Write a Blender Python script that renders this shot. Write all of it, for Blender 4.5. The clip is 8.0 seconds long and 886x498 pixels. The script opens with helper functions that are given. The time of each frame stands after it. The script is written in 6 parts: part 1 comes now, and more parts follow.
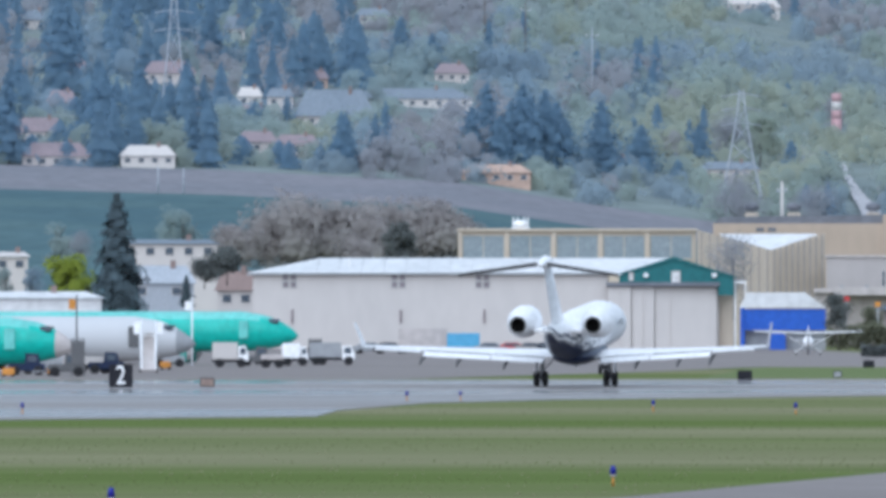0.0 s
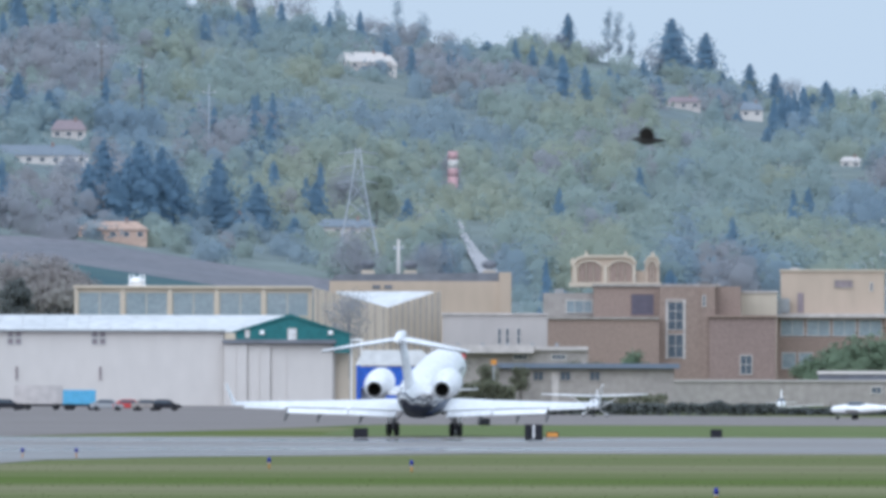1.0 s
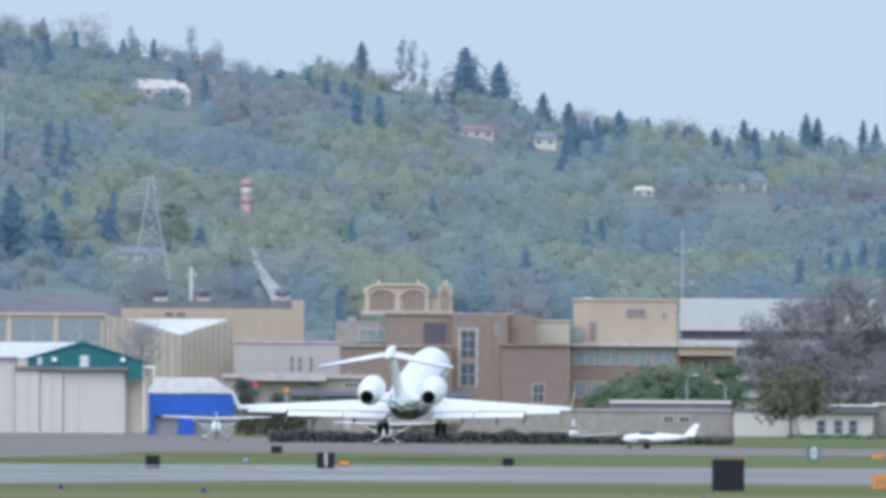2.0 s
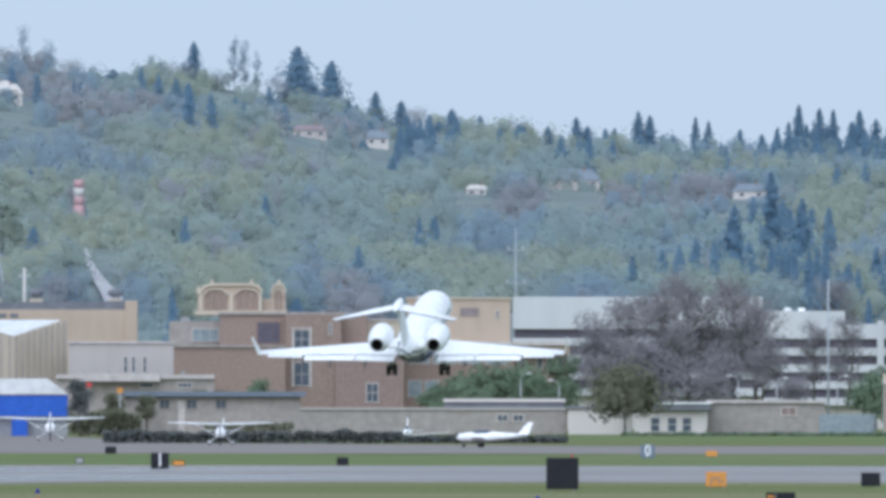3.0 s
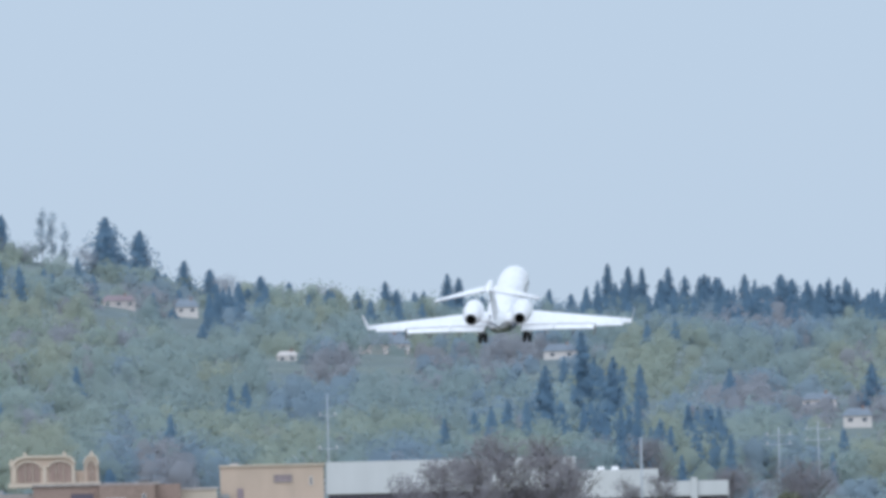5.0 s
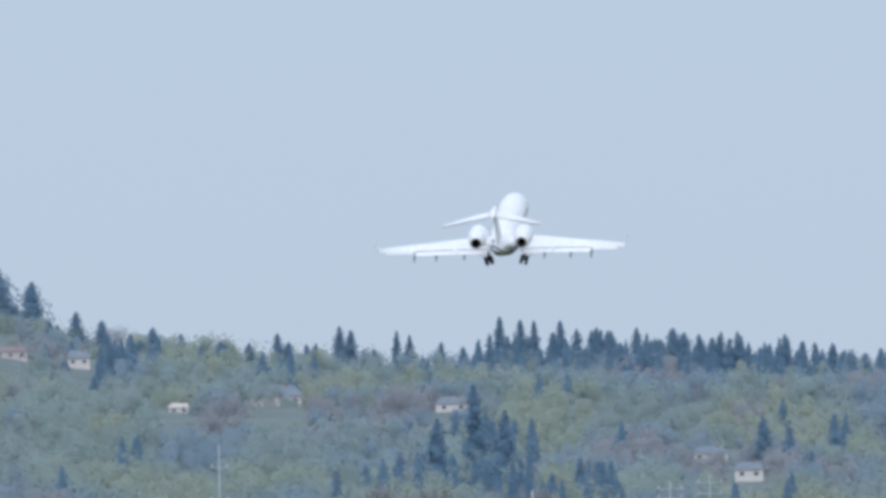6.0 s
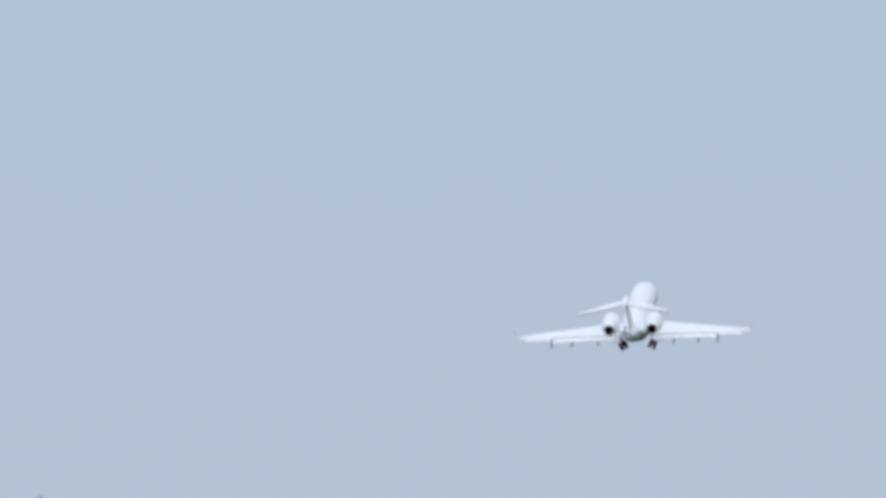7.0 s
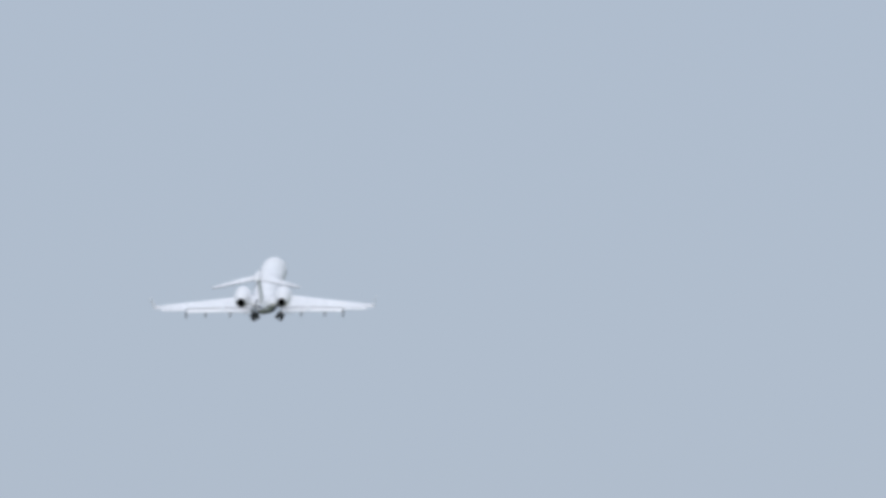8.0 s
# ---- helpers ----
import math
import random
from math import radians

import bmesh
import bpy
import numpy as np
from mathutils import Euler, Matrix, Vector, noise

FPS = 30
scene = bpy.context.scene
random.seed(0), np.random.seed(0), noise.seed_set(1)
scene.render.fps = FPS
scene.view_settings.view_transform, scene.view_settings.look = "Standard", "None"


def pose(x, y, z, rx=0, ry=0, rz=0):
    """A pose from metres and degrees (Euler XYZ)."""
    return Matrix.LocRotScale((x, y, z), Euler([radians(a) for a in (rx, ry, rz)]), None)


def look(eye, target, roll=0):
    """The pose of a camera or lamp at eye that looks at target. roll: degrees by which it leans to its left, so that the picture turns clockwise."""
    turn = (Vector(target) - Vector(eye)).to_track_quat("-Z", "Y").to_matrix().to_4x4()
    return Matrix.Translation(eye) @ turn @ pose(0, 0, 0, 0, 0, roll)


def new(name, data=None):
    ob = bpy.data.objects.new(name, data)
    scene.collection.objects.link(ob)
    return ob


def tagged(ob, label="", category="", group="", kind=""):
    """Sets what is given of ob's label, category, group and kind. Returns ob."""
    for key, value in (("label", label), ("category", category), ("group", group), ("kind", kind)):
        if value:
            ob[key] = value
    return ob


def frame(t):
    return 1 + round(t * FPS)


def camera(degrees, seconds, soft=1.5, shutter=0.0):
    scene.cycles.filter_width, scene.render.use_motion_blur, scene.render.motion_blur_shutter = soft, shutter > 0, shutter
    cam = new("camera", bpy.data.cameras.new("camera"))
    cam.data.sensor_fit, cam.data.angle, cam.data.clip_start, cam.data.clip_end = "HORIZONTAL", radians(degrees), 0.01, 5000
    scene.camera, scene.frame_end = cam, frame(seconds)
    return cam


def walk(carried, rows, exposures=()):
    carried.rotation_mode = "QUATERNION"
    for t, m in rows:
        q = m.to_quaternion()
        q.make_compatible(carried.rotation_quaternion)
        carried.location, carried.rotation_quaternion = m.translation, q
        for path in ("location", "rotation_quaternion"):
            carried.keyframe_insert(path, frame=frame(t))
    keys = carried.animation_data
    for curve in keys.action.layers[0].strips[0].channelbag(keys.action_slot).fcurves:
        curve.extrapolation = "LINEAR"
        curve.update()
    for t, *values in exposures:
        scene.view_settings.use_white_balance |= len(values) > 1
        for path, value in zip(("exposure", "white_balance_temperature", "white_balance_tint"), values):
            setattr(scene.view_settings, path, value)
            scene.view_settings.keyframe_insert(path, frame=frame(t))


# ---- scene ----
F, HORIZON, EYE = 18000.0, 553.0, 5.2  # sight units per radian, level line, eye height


def spot(u, d, z=0.0):
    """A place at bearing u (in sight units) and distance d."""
    a = (u - 784.0) / F
    return Vector((d * math.sin(a), d * math.cos(a), z))


def high(v, d):
    """Height above the field of the sight line v at distance d."""
    return EYE + d * (HORIZON - v) / F


def floor_at(u, v):
    """Where the sight line u, v meets the level field."""
    return spot(u, EYE * F / (v - HORIZON))


def sight(u, v, roll):
    a, e = (u - 784.0) / F, (HORIZON - v) / F
    way = Vector((math.sin(a) * math.cos(e), math.cos(a) * math.cos(e), math.sin(e)))
    eye = Vector((0, 0, EYE))
    return look(eye, eye + way * 1000, -roll)


# camera on a tripod head at the fence, panning after the departing jet
cam = camera(2 * math.degrees(math.atan(784 / F)), 8.0, soft=3.9, shutter=0.15)
PATH = [
    (0.0, sight(784.0, 441.0, 0.00)),
    (0.1, sight(814.7, 401.4, -0.02)),
    (0.2, sight(918.7, 401.5, -0.05)),
    (0.3, sight(1042.7, 393.5, -0.07)),
    (0.4, sight(1201.0, 421.8, -0.09)),
    (0.5, sight(1259.5, 390.7, -0.26)),
    (0.6, sight(1337.3, 353.4, -0.23)),
    (0.7, sight(1405.2, 325.0, -0.21)),
    (0.8, sight(1493.2, 336.6, -0.19)),
    (0.9, sight(1505.3, 360.5, -0.16)),
    (1.0, sight(1462.7, 338.9, -0.14)),
    (1.1, sight(1529.3, 352.4, -0.13)),
    (1.2, sight(1637.3, 368.1, -0.13)),
    (1.3, sight(1713.4, 391.9, -0.12)),
    (1.4, sight(1773.3, 351.8, -0.11)),
    (1.5, sight(1833.6, 345.8, -0.10)),
    (1.6, sight(1829.2, 327.5, -0.20)),
    (1.7, sight(1809.2, 327.4, -0.30)),
    (1.8, sight(1785.1, 322.7, -0.30)),
    (1.9, sight(1785.0, 314.0, -0.34)),
    (2.0, sight(1829.1, 287.8, -0.35)),
    (2.1, sight(1921.0, 301.8, -0.22)),
    (2.2, sight(1966.9, 333.9, -0.04)),
    (3.3, sight(2148.6, 272.0, -0.08)),
    (3.5, sight(2127.9, 271.6, 0.10)),
    (3.7, sight(2173.7, 258.5, 0.30)),
    (3.9, sight(2190.7, 188.2, 0.49)),
    (4.0, sight(2191.1, 169.2, 0.58)),
    (4.1, sight(2186.1, 109.7, 0.66)),
    (4.2, sight(2224.7, 90.9, 0.74)),
    (4.3, sight(2219.7, 35.9, 0.82)),
    (4.4, sight(2329.0, 72.4, 0.75)),
    (4.5, sight(2339.2, 121.9, 0.69)),
    (4.6, sight(2348.6, 150.5, 0.92)),
    (4.7, sight(2356.3, 105.8, 1.15)),
    (5.8, sight(2686.7, -67.6, 1.26)),
    (6.0, sight(2656.6, -88.9, 1.14)),
    (6.3, sight(2617.1, -336.8, 1.26)),
    (6.4, sight(2630.5, -396.5, 1.26)),
    (6.5, sight(2569.6, -441.2, 1.26)),
    (6.7, sight(2633.0, -457.5, 1.26)),
    (6.9, sight(2595.0, -430.8, 1.26)),
    (7.0, sight(2589.1, -494.0, 1.26)),
    (7.2, sight(2699.5, -609.0, 1.26)),
    (7.3, sight(2768.9, -605.5, 1.26)),
    (7.4, sight(2851.8, -598.8, 1.26)),
    (7.5, sight(2952.1, -611.7, 1.26)),
    (7.6, sight(3058.8, -552.5, 1.26)),
    (7.7, sight(3075.2, -570.2, 1.26)),
    (7.8, sight(3188.0, -601.9, 1.26)),
    (7.9, sight(3288.5, -625.8, 1.26)),
    (8.0, sight(3397.1, -648.6, 1.26)),
]
walk(cam, PATH, [(0.0, 0.04, 5500, 10), (2.2, 0.05, 5550, 10), (4.0, 0.03, 5580, 10), (4.5, -0.02, 5600, 10), (6.0, -0.13, 5720, 11.5), (7.0, -0.27, 5800, 12), (8.0, -0.36, 5950, 14)])

# ---- light ----
world = bpy.data.worlds.new("overcast")
scene.world = world
world.use_nodes = True
wn = world.node_tree.nodes
sky = wn.new("ShaderNodeTexSky")
sky.sky_type, sky.sun_disc = "NISHITA", False
sky.sun_elevation, sky.sun_rotation = radians(40), radians(199)
veil = wn.new("ShaderNodeMix")  # thin high cloud over the blue
veil.data_type = "RGBA"
veil.inputs[0].default_value = 0.93
veil.inputs[7].default_value = (5.78, 6.5, 7.05, 1)
world.node_tree.links.new(sky.outputs[0], veil.inputs[6])
world.node_tree.links.new(veil.outputs[2], wn["Background"].inputs[0])
wn["Background"].inputs[1].default_value = 0.1

sun_data = bpy.data.lights.new("sun", "SUN")
sun_data.energy, sun_data.angle, sun_data.color = 2.3, radians(75), (1.0, 0.96, 0.9)
sun = new("sun", sun_data)
sun.matrix_basis = look((0, 0, 0), (0.33, 0.95, -0.85))
scene.view_settings.exposure = 0.0


# ---- materials ----
def mat(name, col, rough=0.7, metal=0.0, col2=None, scale=1.0, stretch=(1, 1, 1), bump=0.0, bump_scale=None, fine=None, ramp=(0.35, 0.65), island=0.0, leafy=0.0, grain_amp=0.14, puddles=None, gaps=0.36, gloss=0.3):
    """Two-scale procedural surface: broad patches between col and col2, fine grain, optional relief."""
    m = bpy.data.materials.new(name)
    m.use_nodes = True
    n, l = m.node_tree.nodes, m.node_tree.links
    b = n["Principled BSDF"]
    b.inputs["Roughness"].default_value, b.inputs["Metallic"].default_value = rough, metal
    b.inputs["Specular IOR Level"].default_value = gloss
    co = n.new("ShaderNodeTexCoord")
    mp = n.new("ShaderNodeMapping")
    mp.inputs["Scale"].default_value = stretch
    l.new(co.outputs["Object"], mp.inputs[0])
    broad = n.new("ShaderNodeTexNoise")
    broad.inputs["Scale"].default_value, broad.inputs["Detail"].default_value = scale, 4
    l.new(mp.outputs[0], broad.inputs["Vector"])
    rp = n.new("ShaderNodeMapRange")
    rp.inputs[1].default_value, rp.inputs[2].default_value = ramp
    l.new(broad.outputs[0], rp.inputs[0])
    mx = n.new("ShaderNodeMix")
    mx.data_type = "RGBA"
    c2 = col2 or [c * 0.88 for c in col]
    mx.inputs[6].default_value, mx.inputs[7].default_value = (*col, 1), (*c2, 1)
    l.new(rp.outputs[0], mx.inputs[0])
    grain = n.new("ShaderNodeTexNoise")
    grain.inputs["Scale"].default_value, grain.inputs["Detail"].default_value = fine or scale * 9, 3
    l.new(mp.outputs[0], grain.inputs["Vector"])
    gr = n.new("ShaderNodeMapRange")
    gr.inputs[1].default_value, gr.inputs[2].default_value, gr.inputs[3].default_value, gr.inputs[4].default_value = 0.3, 0.7, 1 - grain_amp, 1 + grain_amp
    l.new(grain.outputs[0], gr.inputs[0])
    mul = n.new("ShaderNodeVectorMath")
    mul.operation = "SCALE"
    l.new(mx.outputs[2], mul.inputs[0])
    l.new(gr.outputs[0], mul.inputs["Scale"])
    last = mul.outputs[0]
    if puddles is not None:  # wet patches are smoother than dry ones
        pr = n.new("ShaderNodeMapRange")
        pr.inputs[3].default_value, pr.inputs[4].default_value = puddles, rough
        l.new(rp.outputs[0], pr.inputs[0])
        l.new(pr.outputs[0], b.inputs["Roughness"])
    if island:
        geo = n.new("ShaderNodeNewGeometry")
        ir = n.new("ShaderNodeMapRange")
        ir.inputs[3].default_value, ir.inputs[4].default_value = 1 - island, 1 + island
        l.new(geo.outputs["Random Per Island"], ir.inputs[0])
        m2 = n.new("ShaderNodeVectorMath")
        m2.operation = "SCALE"
        l.new(last, m2.inputs[0])
        l.new(ir.outputs[0], m2.inputs["Scale"])
        last = m2.outputs[0]
    l.new(last, b.inputs["Base Color"])
    if leafy:
        b.inputs["Transmission Weight"].default_value = 0.0
        tr = n.new("ShaderNodeBsdfTranslucent")
        l.new(last, tr.inputs[0])
        ad = n.new("ShaderNodeMixShader")
        ad.inputs[0].default_value = leafy
        l.new(b.outputs[0], ad.inputs[1])
        l.new(tr.outputs[0], ad.inputs[2])
        gap = n.new("ShaderNodeBsdfTransparent")
        po = n.new("ShaderNodeMixShader")
        po.inputs[0].default_value = gaps
        l.new(ad.outputs[0], po.inputs[1])
        l.new(gap.outputs[0], po.inputs[2])
        l.new(po.outputs[0], n["Material Output"].inputs[0])
    if bump:
        bp = n.new("ShaderNodeBump")
        bp.inputs["Strength"].default_value = bump
        l.new(grain.outputs[0], bp.inputs["Height"])
        l.new(bp.outputs[0], b.inputs["Normal"])
    return m


M = {}
M["grass"] = mat("grass", (0.128, 0.168, 0.055), 0.95, 0, (0.225, 0.222, 0.13), 0.035, (0.045, 0.5, 1), 0.08, fine=0.3, ramp=(0.38, 0.6), grain_amp=0.14, gloss=0.0)
M["grass_bright"] = mat("mown_grass", (0.155, 0.20, 0.09), 0.95, 0, (0.195, 0.215, 0.115), 0.06, (0.15, 0.6, 1), 0.1, fine=1.0, gloss=0.0)
M["pavement"] = mat("worn_tarmac", (0.235, 0.208, 0.198), 0.8, 0, (0.265, 0.236, 0.225), 0.02, (0.4, 1, 1), 0.1, fine=0.7, gloss=0.1)
M["wet"] = mat("wet_tarmac", (0.205, 0.185, 0.176), 0.6, 0, (0.285, 0.26, 0.25), 0.022, (0.35, 1, 1), 0.05, fine=0.4, ramp=(0.4, 0.6), puddles=0.09, gloss=0.12)
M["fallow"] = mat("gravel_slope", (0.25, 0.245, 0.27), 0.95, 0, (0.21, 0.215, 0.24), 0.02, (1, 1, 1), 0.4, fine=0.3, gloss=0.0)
# Ivy and undergrowth: the blue in both base colours is painted haze
M["field"] = mat("hazed_ivy_slope", (0.085, 0.14, 0.165), 0.95, 0, (0.115, 0.175, 0.185), 0.012, (1, 1, 1), 0.4, fine=0.2, gloss=0.0)
M["woodfloor"] = mat("hazed_undergrowth", (0.205, 0.245, 0.255), 0.95, 0, (0.225, 0.26, 0.245), 0.012, (1, 1, 1), 0.5, fine=0.12, grain_amp=0.15, gloss=0.0)
M["concrete"] = mat("pale_concrete_road", (0.46, 0.45, 0.47), 0.85, 0, (0.42, 0.41, 0.43), 0.05, (1, 1, 1), 0.1)
# Hill foliage: distance haze is mixed into these pale, bluish base colours
M["conifer"] = mat("hazed_needles", (0.20, 0.315, 0.435), 0.9, 0, (0.22, 0.33, 0.435), 0.02, island=0.03, fine=0.15, leafy=0.5, grain_amp=0.06, gaps=0.45)
M["leaf"] = mat("hazed_spring_leaves", (0.366, 0.461, 0.482), 0.9, 0, (0.419, 0.493, 0.451), 0.005, island=0.03, fine=0.05, leafy=0.5, grain_amp=0.06, gaps=0.55)
M["leaf_light"] = mat("hazed_young_leaves", (0.408, 0.488, 0.44), 0.9, 0, (0.472, 0.509, 0.413), 0.006, island=0.03, fine=0.05, leafy=0.5, grain_amp=0.06, gaps=0.55)
M["leaf_blue"] = mat("hazed_blue_leaves", (0.334, 0.435, 0.525), 0.9, 0, (0.366, 0.451, 0.509), 0.005, island=0.03, fine=0.05, leafy=0.5, grain_amp=0.06, gaps=0.55)
M["twig"] = mat("hazed_twigs", (0.408, 0.429, 0.482), 0.9, 0, (0.435, 0.435, 0.456), 0.006, island=0.04, fine=0.05, leafy=0.5, grain_amp=0.06, gaps=0.55)
# Shrub to thicket: nearer foliage, a thinner haze lift put into base colours
M["shrub"] = mat("shrub_leaves", (0.145, 0.16, 0.16), 0.9, 0, (0.17, 0.185, 0.175), 0.05, island=0.15, fine=0.5, leafy=0.4)
M["fresh_leaf"] = mat("fresh_leaves", (0.20, 0.27, 0.185), 0.9, 0, (0.235, 0.295, 0.20), 0.05, island=0.1, fine=0.5, leafy=0.45)
M["olive_leaf"] = mat("olive_leaves", (0.21, 0.22, 0.155), 0.9, 0, (0.235, 0.24, 0.165), 0.05, island=0.1, fine=0.5, leafy=0.45)
M["near_twig"] = mat("brown_twigs", (0.335, 0.315, 0.355), 0.9, 0, (0.335, 0.325, 0.335), 0.03, island=0.06, fine=0.5, leafy=0.5, gaps=0.42)
M["thicket"] = mat("brown_budding_leaves", (0.46, 0.415, 0.425), 0.9, 0, (0.43, 0.425, 0.39), 0.012, island=0.05, fine=0.2, leafy=0.5, grain_amp=0.06, gaps=0.55)
M["lime_leaf"] = mat("lime_leaves", (0.33, 0.385, 0.06), 0.9, 0, (0.27, 0.35, 0.06), 0.1, island=0.1, fine=0.5, leafy=0.4)
M["galvanised"] = mat("galvanised_steel", (0.42, 0.445, 0.49), 0.6, 0, (0.38, 0.41, 0.455), 0.3)
# needles lightened so their colour carries some haze
M["dark_fir"] = mat("dark_needles", (0.085, 0.12, 0.14), 0.9, 0, (0.10, 0.135, 0.15), 0.05, island=0.15, fine=0.5, leafy=0.2)
M["bark"] = mat("bark", (0.16, 0.14, 0.13), 0.95, 0, (0.11, 0.10, 0.09), 0.6, (1, 1, 0.2), 0.6)
M["white_paint"] = mat("white_paint", (0.94, 0.94, 0.945), 0.5, 0, (0.91, 0.91, 0.925), 0.3)
M["office_white"] = mat("cool_white_cladding", (0.58, 0.585, 0.60), 0.7, 0, (0.55, 0.56, 0.58), 0.05, (1, 1, 0.3), grain_amp=0.03)
M["slate_blue"] = mat("slate_blue_panel", (0.15, 0.185, 0.245), 0.6, 0, (0.18, 0.21, 0.27), 1.0)
M["white_wall"] = mat("white_wall", (0.61, 0.57, 0.545), 0.8, 0, (0.58, 0.545, 0.525), 0.06, (1, 1, 0.5), 0.03, grain_amp=0.03)
M["white_roof"] = mat("white_roof", (0.74, 0.74, 0.745), 0.6, 0, (0.66, 0.665, 0.675), 0.08)
M["green_metal"] = mat("green_metal", (0.022, 0.135, 0.145), 0.5, 0, (0.027, 0.155, 0.165), 0.2)
M["tan"] = mat("tan_stucco", (0.50, 0.40, 0.32), 0.85, 0, (0.465, 0.375, 0.305), 0.05, (1, 1, 0.4), 0.15, grain_amp=0.06)
M["cream"] = mat("cream_metal", (0.58, 0.50, 0.41), 0.7, 0, (0.53, 0.46, 0.38), 0.06, (1, 1, 0.3), 0.1, grain_amp=0.06)
M["brick"] = mat("brown_brick", (0.305, 0.228, 0.195), 0.9, 0, (0.28, 0.212, 0.184), 0.08, (1, 1, 1), 0.3, fine=2.5)
M["brick_dark"] = mat("red_brick", (0.262, 0.195, 0.18), 0.9, 0, (0.28, 0.208, 0.19), 0.08, (1, 1, 1), 0.3, fine=2.5)
M["stone"] = mat("pale_stone", (0.36, 0.325, 0.305), 0.9, 0, (0.325, 0.295, 0.28), 0.1, (1, 1, 1), 0.2)
M["grey_roof"] = mat("grey_roof", (0.20, 0.205, 0.235), 0.8, 0, (0.16, 0.17, 0.20), 0.08)
# glass colour raised to blue-grey, with the haze over far windows included
M["glass_dark"] = mat("window_glass", (0.085, 0.105, 0.135), 0.12, 0, (0.10, 0.12, 0.15), 0.2)
M["glass_pale"] = mat("pale_glass", (0.25, 0.30, 0.33), 0.15, 0, (0.30, 0.34, 0.37), 0.15)
M["blue"] = mat("blue_tarp", (0.03, 0.10, 0.48), 0.6, 0, (0.04, 0.13, 0.55), 0.2)
M["sky_blue"] = mat("light_blue_paint", (0.13, 0.42, 0.66), 0.5)
M["primer"] = mat("green_primer", (0.03, 0.44, 0.36), 0.35, 0, (0.05, 0.50, 0.42), 0.2)
M["black"] = mat("black_paint", (0.013, 0.013, 0.019), 0.7, 0, (0.018, 0.018, 0.025), 1.0)
M["rubber"] = mat("rubber", (0.025, 0.025, 0.028), 0.85)
M["navy"] = mat("navy_paint", (0.012, 0.022, 0.06), 0.3, 0, (0.016, 0.028, 0.075), 0.6)
M["metal"] = mat("bare_metal", (0.5, 0.5, 0.52), 0.35, 0.9)
M["dark_grey"] = mat("dark_grey_paint", (0.13, 0.13, 0.135), 0.5)
M["soot"] = mat("sooty_metal", (0.015, 0.014, 0.014), 0.6, 0.3)
M["grey"] = mat("grey_paint", (0.36, 0.37, 0.39), 0.5)
M["orange"] = mat("orange_sign", (0.68, 0.30, 0.06), 0.5)
M["pink"] = mat("faded_red_paint", (0.52, 0.33, 0.345), 0.6)
M["red"] = mat("red_paint", (0.55, 0.07, 0.07), 0.5)
M["lamp_blue"] = mat("blue_lens", (0.012, 0.016, 0.26), 0.2)
# red greyed and blued to carry the haze over the hill roofs
M["roof_red"] = mat("dull_red_roof", (0.29, 0.235, 0.255), 0.85, 0, (0.265, 0.22, 0.24), 0.2)
M["siding"] = mat("pale_siding", (0.55, 0.50, 0.48), 0.8, 0, (0.5, 0.46, 0.45), 0.1)
M["peach"] = mat("peach_siding", (0.50, 0.36, 0.29), 0.8, 0, (0.46, 0.33, 0.275), 0.1)
M["ribbon_glass"] = mat("tinted_ribbon_glass", (0.095, 0.085, 0.115), 0.3, 0, (0.12, 0.105, 0.14), 0.2)
M["annex_tan"] = mat("grey_tan_render", (0.33, 0.295, 0.265), 0.85, 0, (0.305, 0.275, 0.25), 0.1, (1, 1, 0.4), 0.08)
M["annex_wall"] = mat("pinkish_grey_render", (0.47, 0.43, 0.415), 0.85, 0, (0.44, 0.405, 0.395), 0.06, (1, 1, 0.4), 0.05, grain_amp=0.05)
M["hill_roof"] = mat("blue_grey_shingles", (0.22, 0.255, 0.30), 0.85, 0, (0.195, 0.23, 0.275), 0.15)
M["feather"] = mat("black_feathers", (0.03, 0.028, 0.03), 0.7, 0, (0.05, 0.045, 0.045), 8)


# ---- mesh helpers ----
def part(name, bm, material, parent=None, label=""):
    """Links a bmesh as one mesh object, under a thing or part if given."""
    me = bpy.data.meshes.new(name)
    bm.to_mesh(me)
    bm.free()
    for m in material if isinstance(material, (list, tuple)) else [material]:
        me.materials.append(m)
    ob = new(name, me)
    if parent:
        ob.parent = parent
    if label:
        ob["label"] = label
    return ob


def thing(name, m, label, category, group="", kind=""):
    ob = new(name)
    ob.matrix_basis = m
    return tagged(ob, label, category, group, kind)


def box(bm, x0, x1, y0, y1, z0, z1, bevel=0.0):
    r = bmesh.ops.create_cube(bm, size=1, matrix=Matrix.Translation(((x0 + x1) / 2, (y0 + y1) / 2, (z0 + z1) / 2)) @ Matrix.Diagonal((x1 - x0, y1 - y0, z1 - z0, 1)))
    if bevel:
        es = list({e for v in r["verts"] for e in v.link_edges})
        bmesh.ops.bevel(bm, geom=es, offset=bevel, segments=2, affect="EDGES")
    return bm


def boxes(*rows, bevel=0.0):
    bm = bmesh.new()
    for r in rows:
        box(bm, *r, bevel=bevel)
    return bm


def prism(profile, y0, y1):
    """A solid with the x, z profile, from y0 to y1."""
    bm = bmesh.new()
    a = [bm.verts.new((x, y0, z)) for x, z in profile]
    b = [bm.verts.new((x, y1, z)) for x, z in profile]
    bm.faces.new(a)
    bm.faces.new(b[::-1])
    k = len(profile)
    for i in range(k):
        bm.faces.new((a[i], b[i], b[(i + 1) % k], a[(i + 1) % k]))
    bmesh.ops.recalc_face_normals(bm, faces=bm.faces)
    return bm


